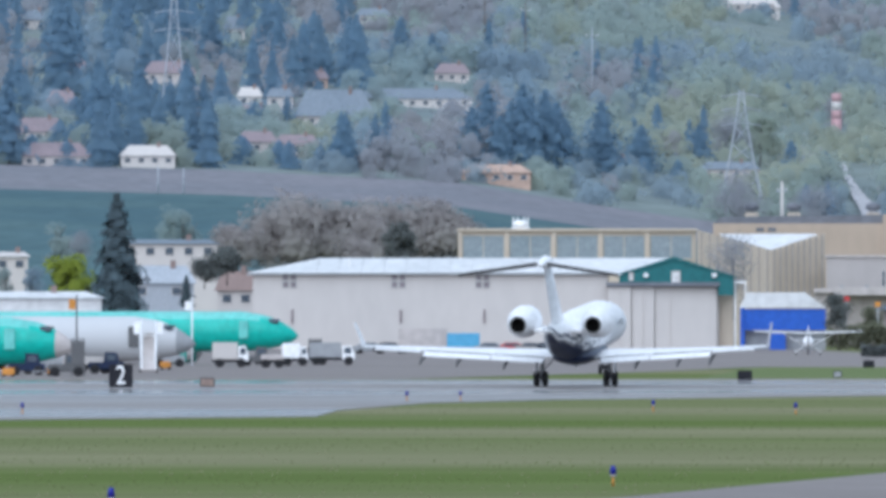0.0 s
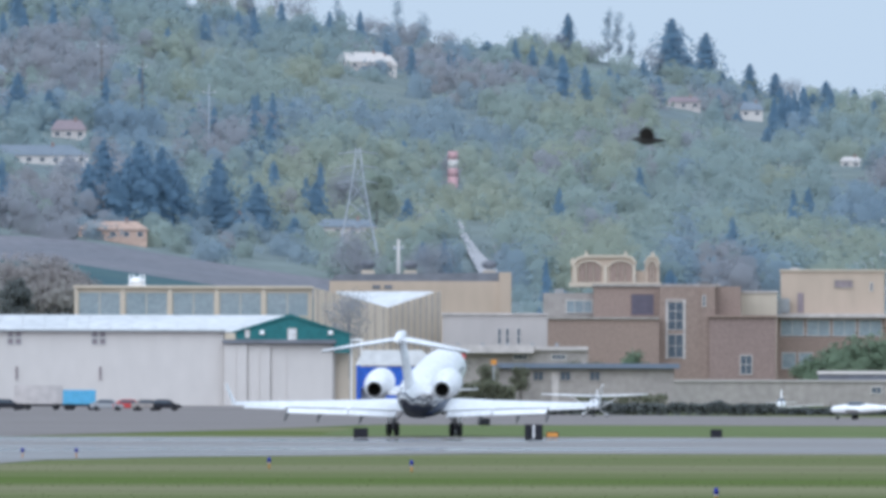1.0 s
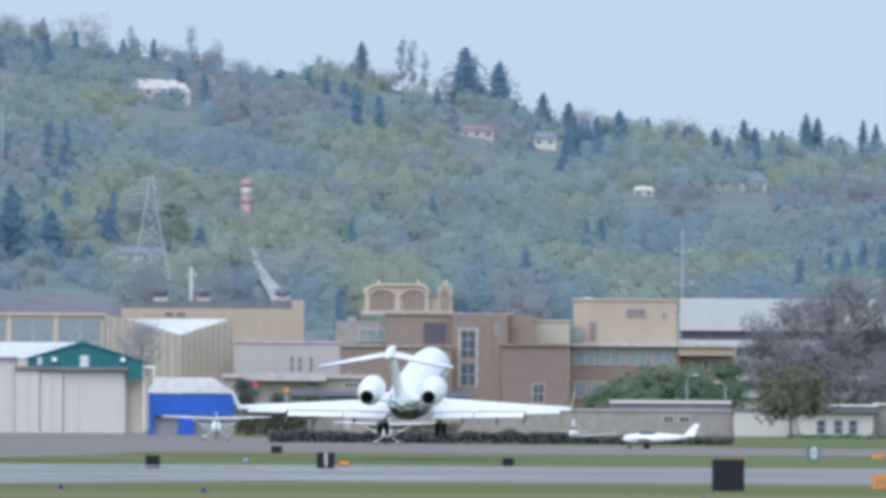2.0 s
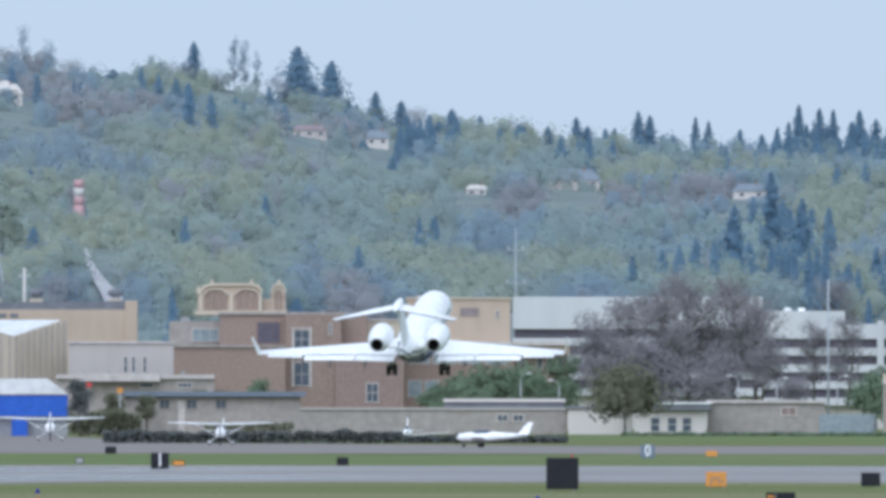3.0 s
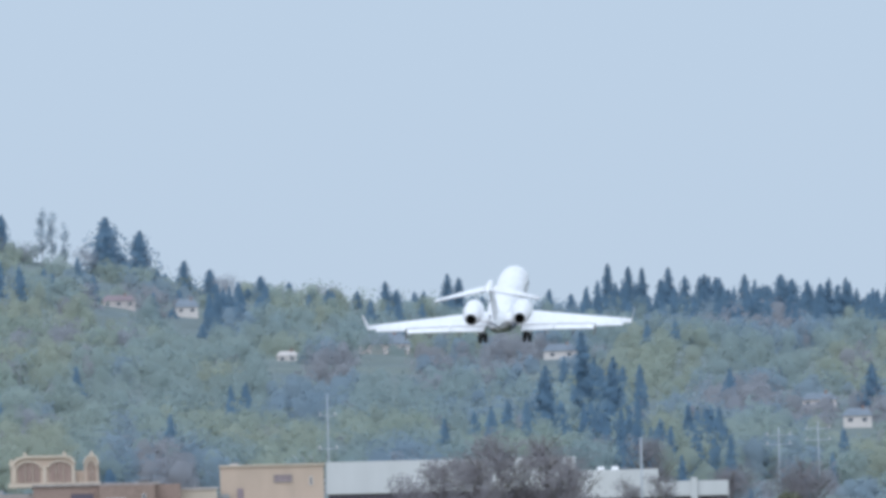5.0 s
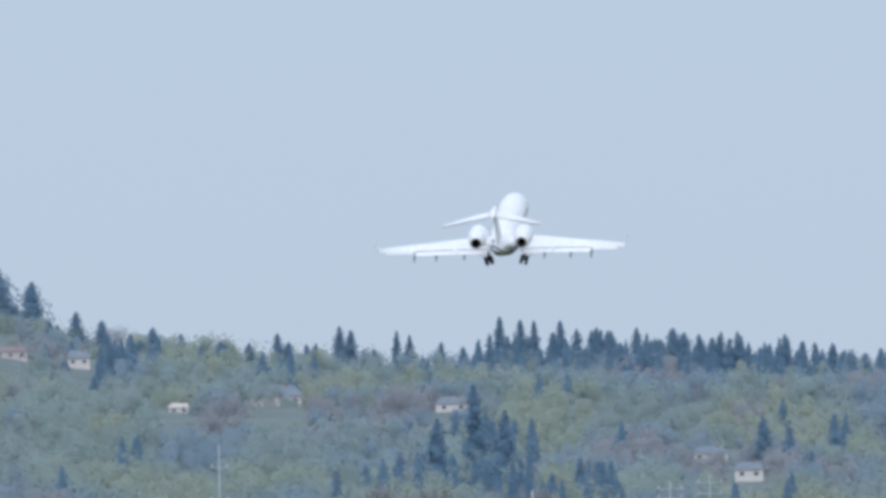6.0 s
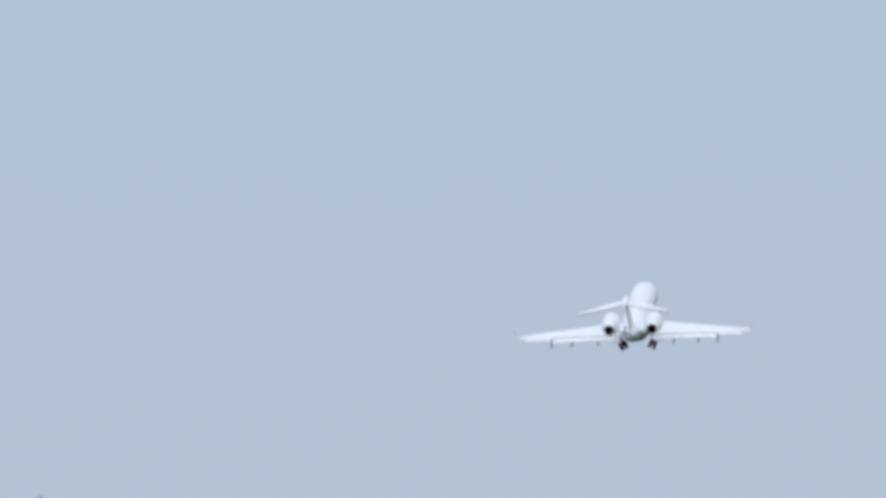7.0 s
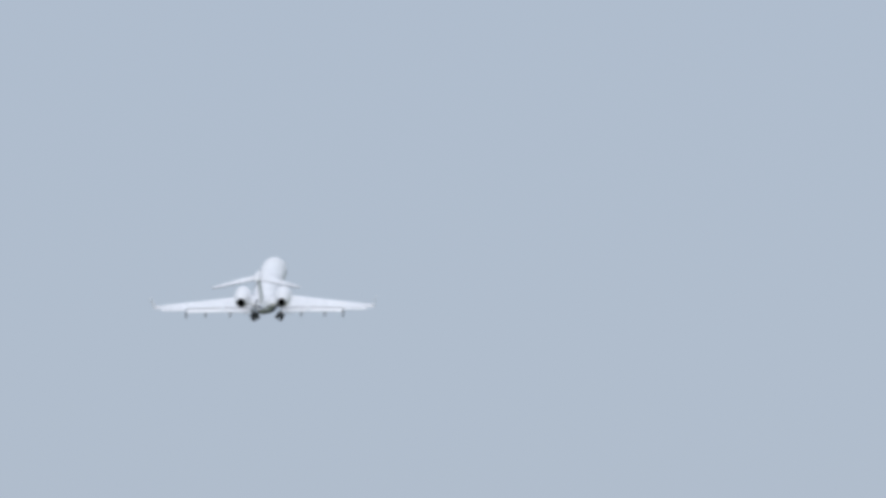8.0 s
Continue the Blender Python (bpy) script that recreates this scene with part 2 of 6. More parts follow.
def loft(sections, seg=20, caps=True, bm=None):
    """Rings (x, y, z, half width, half height) joined along their order; each ring stands across y."""
    bm = bm or bmesh.new()
    rings = []
    for x, y, z, rw, rh in sections:
        rings.append([bm.verts.new((x + rw * math.cos(2 * math.pi * i / seg), y, z + rh * math.sin(2 * math.pi * i / seg))) for i in range(seg)])
    fs = []
    for a, b in zip(rings, rings[1:]):
        for i in range(seg):
            fs.append(bm.faces.new((a[i], a[(i + 1) % seg], b[(i + 1) % seg], b[i])))
    if caps:
        fs += [bm.faces.new(rings[0]), bm.faces.new(rings[-1])]
    for f in fs:
        f.smooth = True
    bmesh.ops.recalc_face_normals(bm, faces=bm.faces)
    return bm


def tube(points, r0, r1=None, seg=8, bm=None):
    """A tapered round bar along points."""
    bm = bm or bmesh.new()
    r1 = r0 if r1 is None else r1
    pts = [Vector(p) for p in points]
    rings = []
    for i, p in enumerate(pts):
        d = (pts[min(i + 1, len(pts) - 1)] - pts[max(i - 1, 0)]).normalized()
        q = d.to_track_quat("Z", "Y")
        r = r0 + (r1 - r0) * i / (len(pts) - 1)
        rings.append([bm.verts.new(p + q @ Vector((r * math.cos(2 * math.pi * k / seg), r * math.sin(2 * math.pi * k / seg), 0))) for k in range(seg)])
    for a, b in zip(rings, rings[1:]):
        for k in range(seg):
            bm.faces.new((a[k], a[(k + 1) % seg], b[(k + 1) % seg], b[k])).smooth = True
    bm.faces.new(rings[0][::-1])
    bm.faces.new(rings[-1])
    return bm


def slab(stations, name, material, parent=None, label="", seg=10):
    """A wing-like body: stations (x, y_lead, y_trail, z, thickness) from root to tip."""
    bm = bmesh.new()
    rings = []
    for x, yl, yt, z, th in stations:
        c = yl - yt
        ring = []
        for s in range(2 * seg):
            k = s if s <= seg else 2 * seg - s
            f = (1 - math.cos(math.pi * k / seg)) / 2
            h = th * 2.6 * (0.2969 * math.sqrt(f) - 0.126 * f - 0.3516 * f * f + 0.2843 * f ** 3 - 0.1036 * f ** 4) / 0.35 * 0.45
            ring.append(bm.verts.new((x, yl - c * f, z + (h if s <= seg else -h * 0.7))))
        rings.append(ring)
    k = 2 * seg
    for a, b in zip(rings, rings[1:]):
        for i in range(k):
            bm.faces.new((a[i], a[(i + 1) % k], b[(i + 1) % k], b[i])).smooth = True
    bm.faces.new(rings[0])
    bm.faces.new(rings[-1])
    bmesh.ops.remove_doubles(bm, verts=bm.verts, dist=0.0005)
    bmesh.ops.recalc_face_normals(bm, faces=bm.faces)
    return part(name, bm, material, parent, label)


def wheel(bm, x, y, z, r, w, seg=18):
    """A tyre with rounded shoulders, its axle along x."""
    prof = [(-w / 2, r * 0.55), (-w / 2, r * 0.88), (-w * 0.32, r), (w * 0.32, r), (w / 2, r * 0.88), (w / 2, r * 0.55)]
    rings = [[bm.verts.new((x + a, y + q * math.cos(2 * math.pi * i / seg), z + q * math.sin(2 * math.pi * i / seg))) for i in range(seg)] for a, q in prof]
    for a, b in zip(rings, rings[1:]):
        for i in range(seg):
            bm.faces.new((a[i], b[i], b[(i + 1) % seg], a[(i + 1) % seg])).smooth = True
    bm.faces.new(rings[0])
    bm.faces.new(rings[-1])
    bmesh.ops.recalc_face_normals(bm, faces=bm.faces)
    return bm


def raw_mesh(name, v, tri, nor, material):
    """A mesh from arrays of points, triangles and soft normals."""
    me = bpy.data.meshes.new(name)
    me.vertices.add(len(v))
    me.vertices.foreach_set("co", v.astype(np.float32).ravel())
    me.loops.add(tri.size)
    me.loops.foreach_set("vertex_index", tri.astype(np.int32).ravel())
    me.polygons.add(len(tri))
    me.polygons.foreach_set("loop_start", np.arange(0, tri.size, 3, dtype=np.int32))
    me.polygons.foreach_set("use_smooth", np.ones(len(tri), dtype=bool))
    me.update(calc_edges=True)
    nor = nor / (np.linalg.norm(nor, axis=1)[:, None] + 1e-9)
    me.normals_split_custom_set_from_vertices(nor.tolist())
    me.materials.append(material)
    return me


def leaf_arrays(centres, sizes, rnd, out):
    """Small leaf clumps, each a bent pair of triangles that turns its face outward."""
    n = len(centres)
    out = out / (np.linalg.norm(out, axis=1)[:, None] + 1e-6)
    nor = out * 2.2 + rnd.normal(size=(n, 3)) * 0.8
    nor /= np.linalg.norm(nor, axis=1)[:, None] + 1e-9
    a = np.cross(nor, rnd.normal(size=(n, 3)))
    a /= np.linalg.norm(a, axis=1)[:, None] + 1e-9
    b = np.cross(nor, a)
    s = sizes[:, None]
    c = np.asarray(centres)
    bend = nor * s * 0.12
    v = np.stack([c - a * s, c + b * s * 0.7 + bend, c + a * s, c - b * s * 0.7 + bend], 1).reshape(-1, 3)
    f = np.arange(4 * n).reshape(-1, 4)
    tri = np.concatenate([f[:, [0, 3, 2]], f[:, [0, 2, 1]]], 0)
    soft = out * 0.25 + nor * 0.08 + np.array([0.05, -0.5, 0.6])
    return v, tri, np.repeat(soft, 4, axis=0)


def quads_mesh(name, centres, sizes, rnd, material, out=None):
    if out is None:
        out = rnd.normal(size=(len(centres), 3)) + np.array([0, -0.6, 0.6])
    return raw_mesh(name, *leaf_arrays(centres, sizes, rnd, out), material)


def joined(pieces):
    """Joins (points, triangles, normals) sets into one."""
    vs, ts, ns, k = [], [], [], 0
    for v, t, n in pieces:
        vs.append(v)
        ts.append(t + k)
        ns.append(n)
        k += len(v)
    return np.concatenate(vs), np.concatenate(ts), np.concatenate(ns)


def unit_ball():
    bm = bmesh.new()
    bmesh.ops.create_icosphere(bm, subdivisions=2, radius=1)
    v = np.array([q.co[:] for q in bm.verts])
    t = np.array([[q.index for q in f.verts] for f in bm.faces])
    bm.free()
    return v, t


BALL_V, BALL_T = unit_ball()
OPEN = np.array([0.05, -0.5, 0.6])  # soft normals lean to valley and sky, flattening crown shade as haze would


def bough(rnd, c, r):
    """One lumpy mass of leaves inside a crown."""
    k = r * (1 + 0.13 * rnd.normal(size=(len(BALL_V), 1)).clip(-1.6, 1.6))
    return BALL_V * k * np.array([1, 1, 1.15]) + c, BALL_T, BALL_V * 0.2 + OPEN


def fir_core(rnd, h, w, base=0.08, tiers=6, seg=9):
    """The dense inner part of a fir: ragged skirts one above the other."""
    v, t, n = [], [], []
    for i in range(tiers):
        z0 = base + (1 - base) * i / tiers
        z1 = min(1.0, z0 + (1 - base) * 1.9 / tiers)
        r0 = w * (1 - z0) ** 0.65 * 0.72 * rnd.uniform(0.8, 1.15)
        k = len(v)
        a0 = rnd.random() * 6.28
        for j in range(seg):
            a = a0 + 6.2832 * j / seg
            r = r0 * (0.62 + 0.5 * rnd.random())
            v.append((r * math.cos(a), r * math.sin(a), h * z0 - r * 0.22))
            n.append((0.6 * math.cos(a), 0.6 * math.sin(a) - 0.4, 0.5))
        v.append((0, 0, h * z1))
        n.append((0, -0.4, 0.9))
        for j in range(seg):
            t.append((k + j, k + (j + 1) % seg, k + seg))
    return np.array(v), np.array(t), np.array(n)


# ---- ground: field, runway, hill ----
def along(u, table):
    return float(np.interp(u, [a for a, _ in table], [b for _, b in table]))


RIDGE = [(-2500, -120), (0, -160), (700, -140), (850, -122), (1044, -84), (1244, -60), (1444, -22), (1600, -12), (1727, 4), (1900, 42), (2000, 70), (2245, 98), (2500, 118), (2758, 118), (3000, 122), (3400, 140), (5500, 190)]
BROW = [(-2500, 290), (0, 298), (400, 305), (800, 325), (1150, 385), (1400, 420), (1800, 432), (2600, 430), (5500, 440)]


def land(u, d):
    """Height of the ground at bearing u and distance d."""
    if d <= 1850:
        return 0.0
    k = math.exp(-max(0.0, max(-2500 - u, u - 5500)) / 9000)
    z1, z2 = high(along(u, BROW), 2500) * k, high(along(u, RIDGE), 3900) * k
    if d < 2500:
        z = z1 * ((d - 1850) / 650) ** 0.85
    elif d < 3900:
        z = z1 + (z2 - z1) * (d - 2500) / 1400
    else:
        z = z2 - (d - 3900) * 0.02
    p = spot(u, d) * 0.004
    return z + (noise.noise((p.x, p.y, 3.1)) * 5 * min(1, (d - 1850) / 900) if d > 1850 else 0)


def reach(u, v, near=2500, far=3880):
    """The distance at which the sight line u, v meets the hillside."""
    d = near
    while d < far and HORIZON - (land(u, d) - EYE) * F / d > v:
        d += 10
    return d


def build_ground():
    us = [-18000 - 2000 * i for i in range(18, 0, -1)] + list(range(-18000, -1500, 1500)) + list(range(-1500, 5000, 100)) + list(range(5000, 20001, 1500)) + [20000 + 2000 * i for i in range(1, 19)]
    us = [u for u in us if -55700 < u < 57300]
    ds = [2, 60, 150, 250, 400, 560, 700, 850, 1000, 1250, 1500, 1700, 1850] + [1900, 1950, 2000, 2100, 2200, 2300, 2380, 2440, 2500, 2550] + list(range(2600, 3900, 100)) + [3900, 4000, 4300, 4700, 4990]
    bm = bmesh.new()
    grid = [[bm.verts.new(spot(u, d, land(u, d))) for u in us] for d in ds]
    for i in range(len(ds) - 1):
        for j in range(len(us)):
            k = (j + 1) % len(us)
            f = bm.faces.new((grid[i][j], grid[i][k], grid[i + 1][k], grid[i + 1][j]))
            f.smooth = True
            d, u = ds[i], us[j]
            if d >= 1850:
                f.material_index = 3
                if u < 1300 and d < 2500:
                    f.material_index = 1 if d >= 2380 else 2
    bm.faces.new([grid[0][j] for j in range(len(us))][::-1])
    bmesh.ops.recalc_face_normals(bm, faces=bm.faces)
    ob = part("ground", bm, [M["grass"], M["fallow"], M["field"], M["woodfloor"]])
    tagged(ob, "airfield grass running out to a wooded hillside", "ground", kind="structure")


def sheet(name, outline, material, label, z=0.03):
    """A paved or mown area, given by sight lines that meet the level field."""
    bm = bmesh.new()
    top = [bm.verts.new(floor_at(u, v) + Vector((0, 0, z))) for u, v in outline]
    low = [bm.verts.new(floor_at(u, v) + Vector((0, 0, -0.3))) for u, v in outline]
    bm.faces.new(top)
    k = len(top)
    for i in range(k):
        bm.faces.new((top[i], low[i], low[(i + 1) % k], top[(i + 1) % k]))
    bmesh.ops.recalc_face_normals(bm, faces=bm.faces)
    return tagged(part(name, bm, material), label, name, kind="structure")


build_ground()
sheet("apron", [(-3500, 675), (700, 672), (1100, 660), (1350, 650), (5500, 651), (5500, 636.5), (2400, 637), (1700, 632), (1250, 612), (-3500, 606)], M["pavement"], "worn grey concrete apron before the hangars")
sheet("runway", [(-3500, 752), (0, 744), (560, 738), (600, 727), (760, 714), (1000, 708), (1568, 701), (2600, 701), (5500, 706), (5500, 672), (1400, 672), (1150, 673), (700, 673.5), (-3500, 677)], M["wet"], "damp grey runway with pale worn patches", 0.04)
sheet("taxiway", [(1040, 888), (1568, 838), (1985, 807), (2700, 785), (4500, 770), (4500, 980), (900, 1050)], M["pavement"], "pale concrete taxiway beside the grass")
sheet("verge", [(1240, 670), (1330, 652), (5500, 653), (5500, 671)], M["grass_bright"], "bright mown grass strip beside the runway", 0.05)


def grass_tufts():
    """Ragged tufts over the grass between the runway and the taxiway."""
    rnd = np.random.default_rng(77)
    low = [(-3500, 753), (0, 745), (560, 739), (600, 728), (760, 715), (1000, 709), (1568, 702), (2600, 702), (5500, 707)]
    far = [(-3500, 1000), (1040, 888), (1568, 838), (1985, 807), (2700, 785), (4500, 770)]
    lots = {"grass_tufts": [], "dry_tufts": []}
    for i in range(9000):
        u, v = rnd.uniform(-150, 2900), 701 + 190 * rnd.random()
        if not along(u, low) + 0.5 < v < along(u, far) - 0.5:
            continue
        p = floor_at(u, v)
        g = noise.noise((p.x * 0.012, p.y * 0.05, 4.0)) + 0.45 * noise.noise((p.x * 0.12, p.y * 0.1, 8.0)) + 0.15 * rnd.normal()
        if g > 0.12:
            lots["grass_tufts"].append((p.x, p.y, 0.04, rnd.uniform(0.02, 0.055)))
        elif g < -0.1 and rnd.random() < 0.5:
            lots["dry_tufts"].append((p.x, p.y, 0.04, rnd.uniform(0.025, 0.065)))
    for name, m, label in (("grass_tufts", "tuft", "ragged green grass tufts beside the runway"), ("dry_tufts", "dry_tuft", "dry tan grass tufts beside the runway")):
        a = np.array(lots[name])
        n = len(a)
        out = np.tile([0.0, -1.0, 0.25], (n, 1))
        tagged(new(name, quads_mesh(name, a[:, :3], a[:, 3], rnd, M[m], out)), label, "grass", kind="stuff")


M["tuft"] = mat("grass_blades", (0.16, 0.205, 0.07), 0.9, 0, (0.175, 0.21, 0.08), 0.1, island=0.08, fine=0.5, leafy=0.4, gloss=0.0)
M["dry_tuft"] = mat("dry_grass_blades", (0.25, 0.245, 0.14), 0.9, 0, (0.26, 0.25, 0.15), 0.1, island=0.08, fine=0.5, leafy=0.4, gloss=0.0)
grass_tufts()


# ---- the departing business jet ----
NOZZLE = 4.77
jet_gear, jet_elevators = [], []


def build_jet():
    jet = thing("business_jet", pose(0, 0, 0), "white twin-engine business jet with T-tail, dark belly, wheels down", "airplane")
    body = loft([(0, -3.0, 4.55, 0.05, 0.05), (0, -2.6, 4.5, 0.2, 0.22), (0, -1.2, 4.25, 0.55, 0.6), (0, 1.5, 3.9, 1.0, 1.05), (0, 4.5, 3.65, 1.5, 1.48), (0, 7.5, 3.65, 1.68, 1.62), (0, 12, 3.68, 1.7, 1.66), (0, 20.5, 3.68, 1.7, 1.66), (0, 22.8, 3.62, 1.58, 1.54), (0, 24.4, 3.46, 1.2, 1.18), (0, 25.5, 3.2, 0.6, 0.62), (0, 26.2, 3.08, 0.25, 0.27), (0, 26.4, 3.05, 0.04, 0.04)], 32)
    bmesh.ops.subdivide_edges(body, edges=[e for e in body.edges if abs(e.verts[0].co.y - e.verts[1].co.y) > 1.2], cuts=7)
    for f in body.faces:
        c = f.calc_center_median()
        edge = float(np.interp(c.y, [-3, 0, 3, 6, 9.5, 13], [4.75, 4.65, 4.5, 4.3, 4.1, 2.5])) + 0.16 * math.sin(c.y * 1.7 + c.x * 2) - 0.3 * max(0.0, c.x)
        depth = c.z - edge + 0.3 * max(0.0, c.x) + 0.1 * math.sin(c.x * 2.3 + c.y * 0.9)
        if c.y < 13 and depth < 0:
            f.material_index = 1 if depth < -0.62 else 2 if depth < -0.45 else 0 if depth < -0.3 else 2 if depth < -0.16 else 1
        f.smooth = True
    part("fuselage", body, [M["white_paint"], M["navy"], M["grey"]], jet, "white fuselage with a dark wavy flash on the lower tail")
    fair = loft([(0, 4.6, 2.35, 0.1, 0.05), (0, 6.0, 2.25, 1.15, 0.45), (0, 9, 2.2, 1.55, 0.72), (0, 14, 2.2, 1.55, 0.74), (0, 17, 2.35, 1.0, 0.5), (0, 18.2, 2.45, 0.1, 0.05)], 24)
    part("belly_fairing", fair, M["navy"], jet, "dark belly fairing")
    glass = boxes((-0.85, 0.85, 22.6, 23.5, 3.85, 4.3), bevel=0.1)
    part("windscreen", glass, M["glass_dark"], jet, "dark windscreen")
    part("beacon", loft([(0, 8.9, 1.46, 0.02, 0.02), (0, 9.0, 1.44, 0.11, 0.1), (0, 9.15, 1.44, 0.11, 0.1), (0, 9.25, 1.46, 0.02, 0.02)], 12), M["white_roof"], jet, "clear beacon lens under the belly")
    for s in (-1, 1):
        for i in range(10):
            w = loft([(0, -0.03, 0, 0.16, 0.22), (0, 0.03, 0, 0.16, 0.22)], 14)
            bmesh.ops.transform(w, matrix=pose(s * 1.68, 10.2 + i * 1.1, 3.9, 0, 0, 90), verts=w.verts)
            part("cabin_window", w, M["glass_dark"], jet)
        wing = slab([(s * 0.6, 15.8, 8.2, 2.0, 0.95), (s * 2.2, 14.6, 8.0, 2.12, 0.8), (s * 5.2, 12.3, 7.3, 2.34, 0.52), (s * 9.7, 8.9, 5.4, 2.7, 0.3), (s * 14.1, 5.6, 3.7, 3.08, 0.16)], "wing", M["white_paint"], jet)
        for a, b, nm in ((2.0, 5.5, "flap"), (5.6, 10.0, "flap"), (10.2, 13.2, "aileron")):
            drop = 0.0 if nm == "aileron" else 0.25

            def te(x):
                return float(np.interp(x, [0.6, 2.2, 5.2, 9.7, 14.1], [8.2, 8.0, 7.3, 5.4, 3.7])), float(np.interp(x, [0.6, 2.2, 5.2, 9.7, 14.1], [2.0, 2.12, 2.34, 2.7, 3.08]))
            bm = bmesh.new()
            vs = []
            for x in (a, b):
                y, z = te(x)
                ch = 1.35 - 0.055 * x
                vs.append([bm.verts.new((s * x, y + 0.12, z - 0.02)), bm.verts.new((s * x, y + 0.1, z - 0.2)), bm.verts.new((s * x, y - ch, z - drop - 0.1)), bm.verts.new((s * x, y - ch, z - drop - 0.05))])
            for k in range(4):
                bm.faces.new((vs[0][k], vs[0][(k + 1) % 4], vs[1][(k + 1) % 4], vs[1][k]))
            bm.faces.new(vs[0])
            bm.faces.new(vs[1])
            bmesh.ops.recalc_face_normals(bm, faces=bm.faces)
            part(nm, bm, M["white_paint"], wing)
            if nm == "flap":
                (y0, z0), (y1, z1) = te(a + 0.1), te(b - 0.1)
                part("flap_slot", tube([(s * (a + 0.1), y0 - 0.03, z0 + 0.0), (s * (b - 0.1), y1 - 0.03, z1 + 0.0)], 0.035, 0.03, 6), M["dark_grey"], wing, "dark flap slot")
        for x in (4.6, 7.7, 10.1):
            y, z = te(x)
            bm = loft([(s * x, y + 1.6, z - 0.3, 0.03, 0.03), (s * x, y + 0.7, z - 0.4, 0.11, 0.15), (s * x, y - 0.8, z - 0.62, 0.11, 0.18), (s * x, y - 1.5, z - 0.86, 0.05, 0.11)], 10)
            part("flap_fairing", bm, M["dark_grey"], wing, "dark grey flap track fairing")
        # winglet, canted outward
        bm = bmesh.new()
        a = [(14.05, 5.2, 3.1), (14.05, 3.75, 3.06), (14.5, 2.9, 4.75), (14.5, 3.5, 4.8)]
        p = [bm.verts.new((s * x, y, z)) for x, y, z in a] + [bm.verts.new((s * (x + 0.05), y, z - 0.02)) for x, y, z in a]
        for q in ((0, 1, 2, 3), (7, 6, 5, 4), (0, 3, 7, 4), (1, 5, 6, 2), (2, 6, 7, 3), (0, 4, 5, 1)):
            bm.faces.new([p[i] for i in q])
        bmesh.ops.recalc_face_normals(bm, faces=bm.faces)
        part("winglet", bm, M["white_paint"], wing)
        # engine
        x, z = s * 2.6, NOZZLE + 0.1
        nac = loft([(x, -0.1, z - 0.08, 0.62, 0.62), (x, 0.5, z - 0.04, 0.8, 0.8), (x, 1.6, z, 1.02, 1.04), (x, 3.0, z, 1.1, 1.12), (x, 4.3, z, 1.04, 1.06), (x, 5.0, z, 0.86, 0.88)], 28, caps=False)
        loft([(x, -0.1, z - 0.08, 0.62, 0.62), (x, -0.04, z - 0.08, 0.55, 0.55), (x, 1.4, z - 0.05, 0.53, 0.53)], 28, False, nac)
        engine = part("engine", nac, M["white_paint"], jet)
        noz = loft([(x, -0.25, z - 0.08, 0.5, 0.5), (x, -0.25, z - 0.08, 0.45, 0.45), (x, 0.9, z - 0.06, 0.4, 0.4), (x, 0.95, z - 0.06, 0.02, 0.02)], 24, False)
        loft([(x, -0.25, z - 0.08, 0.5, 0.5), (x, 0.3, z - 0.06, 0.52, 0.52)], 24, False, noz)
        part("nozzle", noz, M["soot"], engine, "soot-black exhaust nozzle")
        fan = loft([(x, 4.2, z, 0.84, 0.86), (x, 4.25, z, 0.02, 0.02)], 24, False)
        part("fan", fan, M["soot"], engine)
        part("pylon", boxes((min(s * 0.9, s * 1.75), max(s * 0.9, s * 1.75), 0.9, 4.4, 4.2, 4.5), bevel=0.1), M["white_paint"], jet)
        # main gear
        leg = tube([(0, 0, 0), (s * 0.15, -0.3, -1.55)], 0.15, 0.12)
        tube([(s * -0.2, -0.3, -1.55), (s * 0.5, -0.3, -1.55)], 0.08, 0.08, 8, leg)
        tube([(s * -0.7, 0.1, -0.2), (s * 0.12, -0.25, -1.15)], 0.06, 0.06, 6, leg)
        gear = part("main_gear", leg, M["grey"], jet, "grey main landing gear leg")
        gear.matrix_basis = pose(s * 2.3, 9.3, 2.1)
        jet_gear.append((s, gear))
        for dx in (-0.29, 0.29):
            bm = wheel(bmesh.new(), s * 0.15 + dx, -0.3, -1.56, 0.54, 0.36)
            part("tyre", bm, M["rubber"], gear, "black tyre")
        part("gear_door", boxes((s * 2.75 - 0.03, s * 2.75 + 0.03, 8.5, 9.6, 0.95, 1.9), bevel=0.01), M["white_paint"], jet)
        # tailplane half
        st = slab([(0, -2.9, -5.7, 9.25, 0.2), (s * 2.6, -4.6, -6.4, 8.98, 0.15), (s * 5.6, -6.6, -7.4, 8.62, 0.09)], "tailplane", M["white_paint"], jet)
        bm = bmesh.new()
        e = [(s * 0.3, -5.4, 9.22), (s * 0.3, -6.0, 9.26), (s * 5.5, -7.7, 8.63), (s * 5.5, -7.3, 8.6)]
        hi, lo = [bm.verts.new(q) for q in e], [bm.verts.new((q[0], q[1], q[2] - 0.09)) for q in e]
        bm.faces.new(hi)
        bm.faces.new(lo[::-1])
        for i in range(4):
            bm.faces.new((hi[i], lo[i], lo[(i + 1) % 4], hi[(i + 1) % 4]))
        bmesh.ops.recalc_face_normals(bm, faces=bm.faces)
        for f in bm.faces:
            f.material_index = 1 if f.normal.z < -0.5 or f.normal.y < -0.7 else 0
        jet_elevators.append((s, part("elevator", bm, [M["white_paint"], M["dark_grey"]], st, "white elevator with a dark grey underside")))
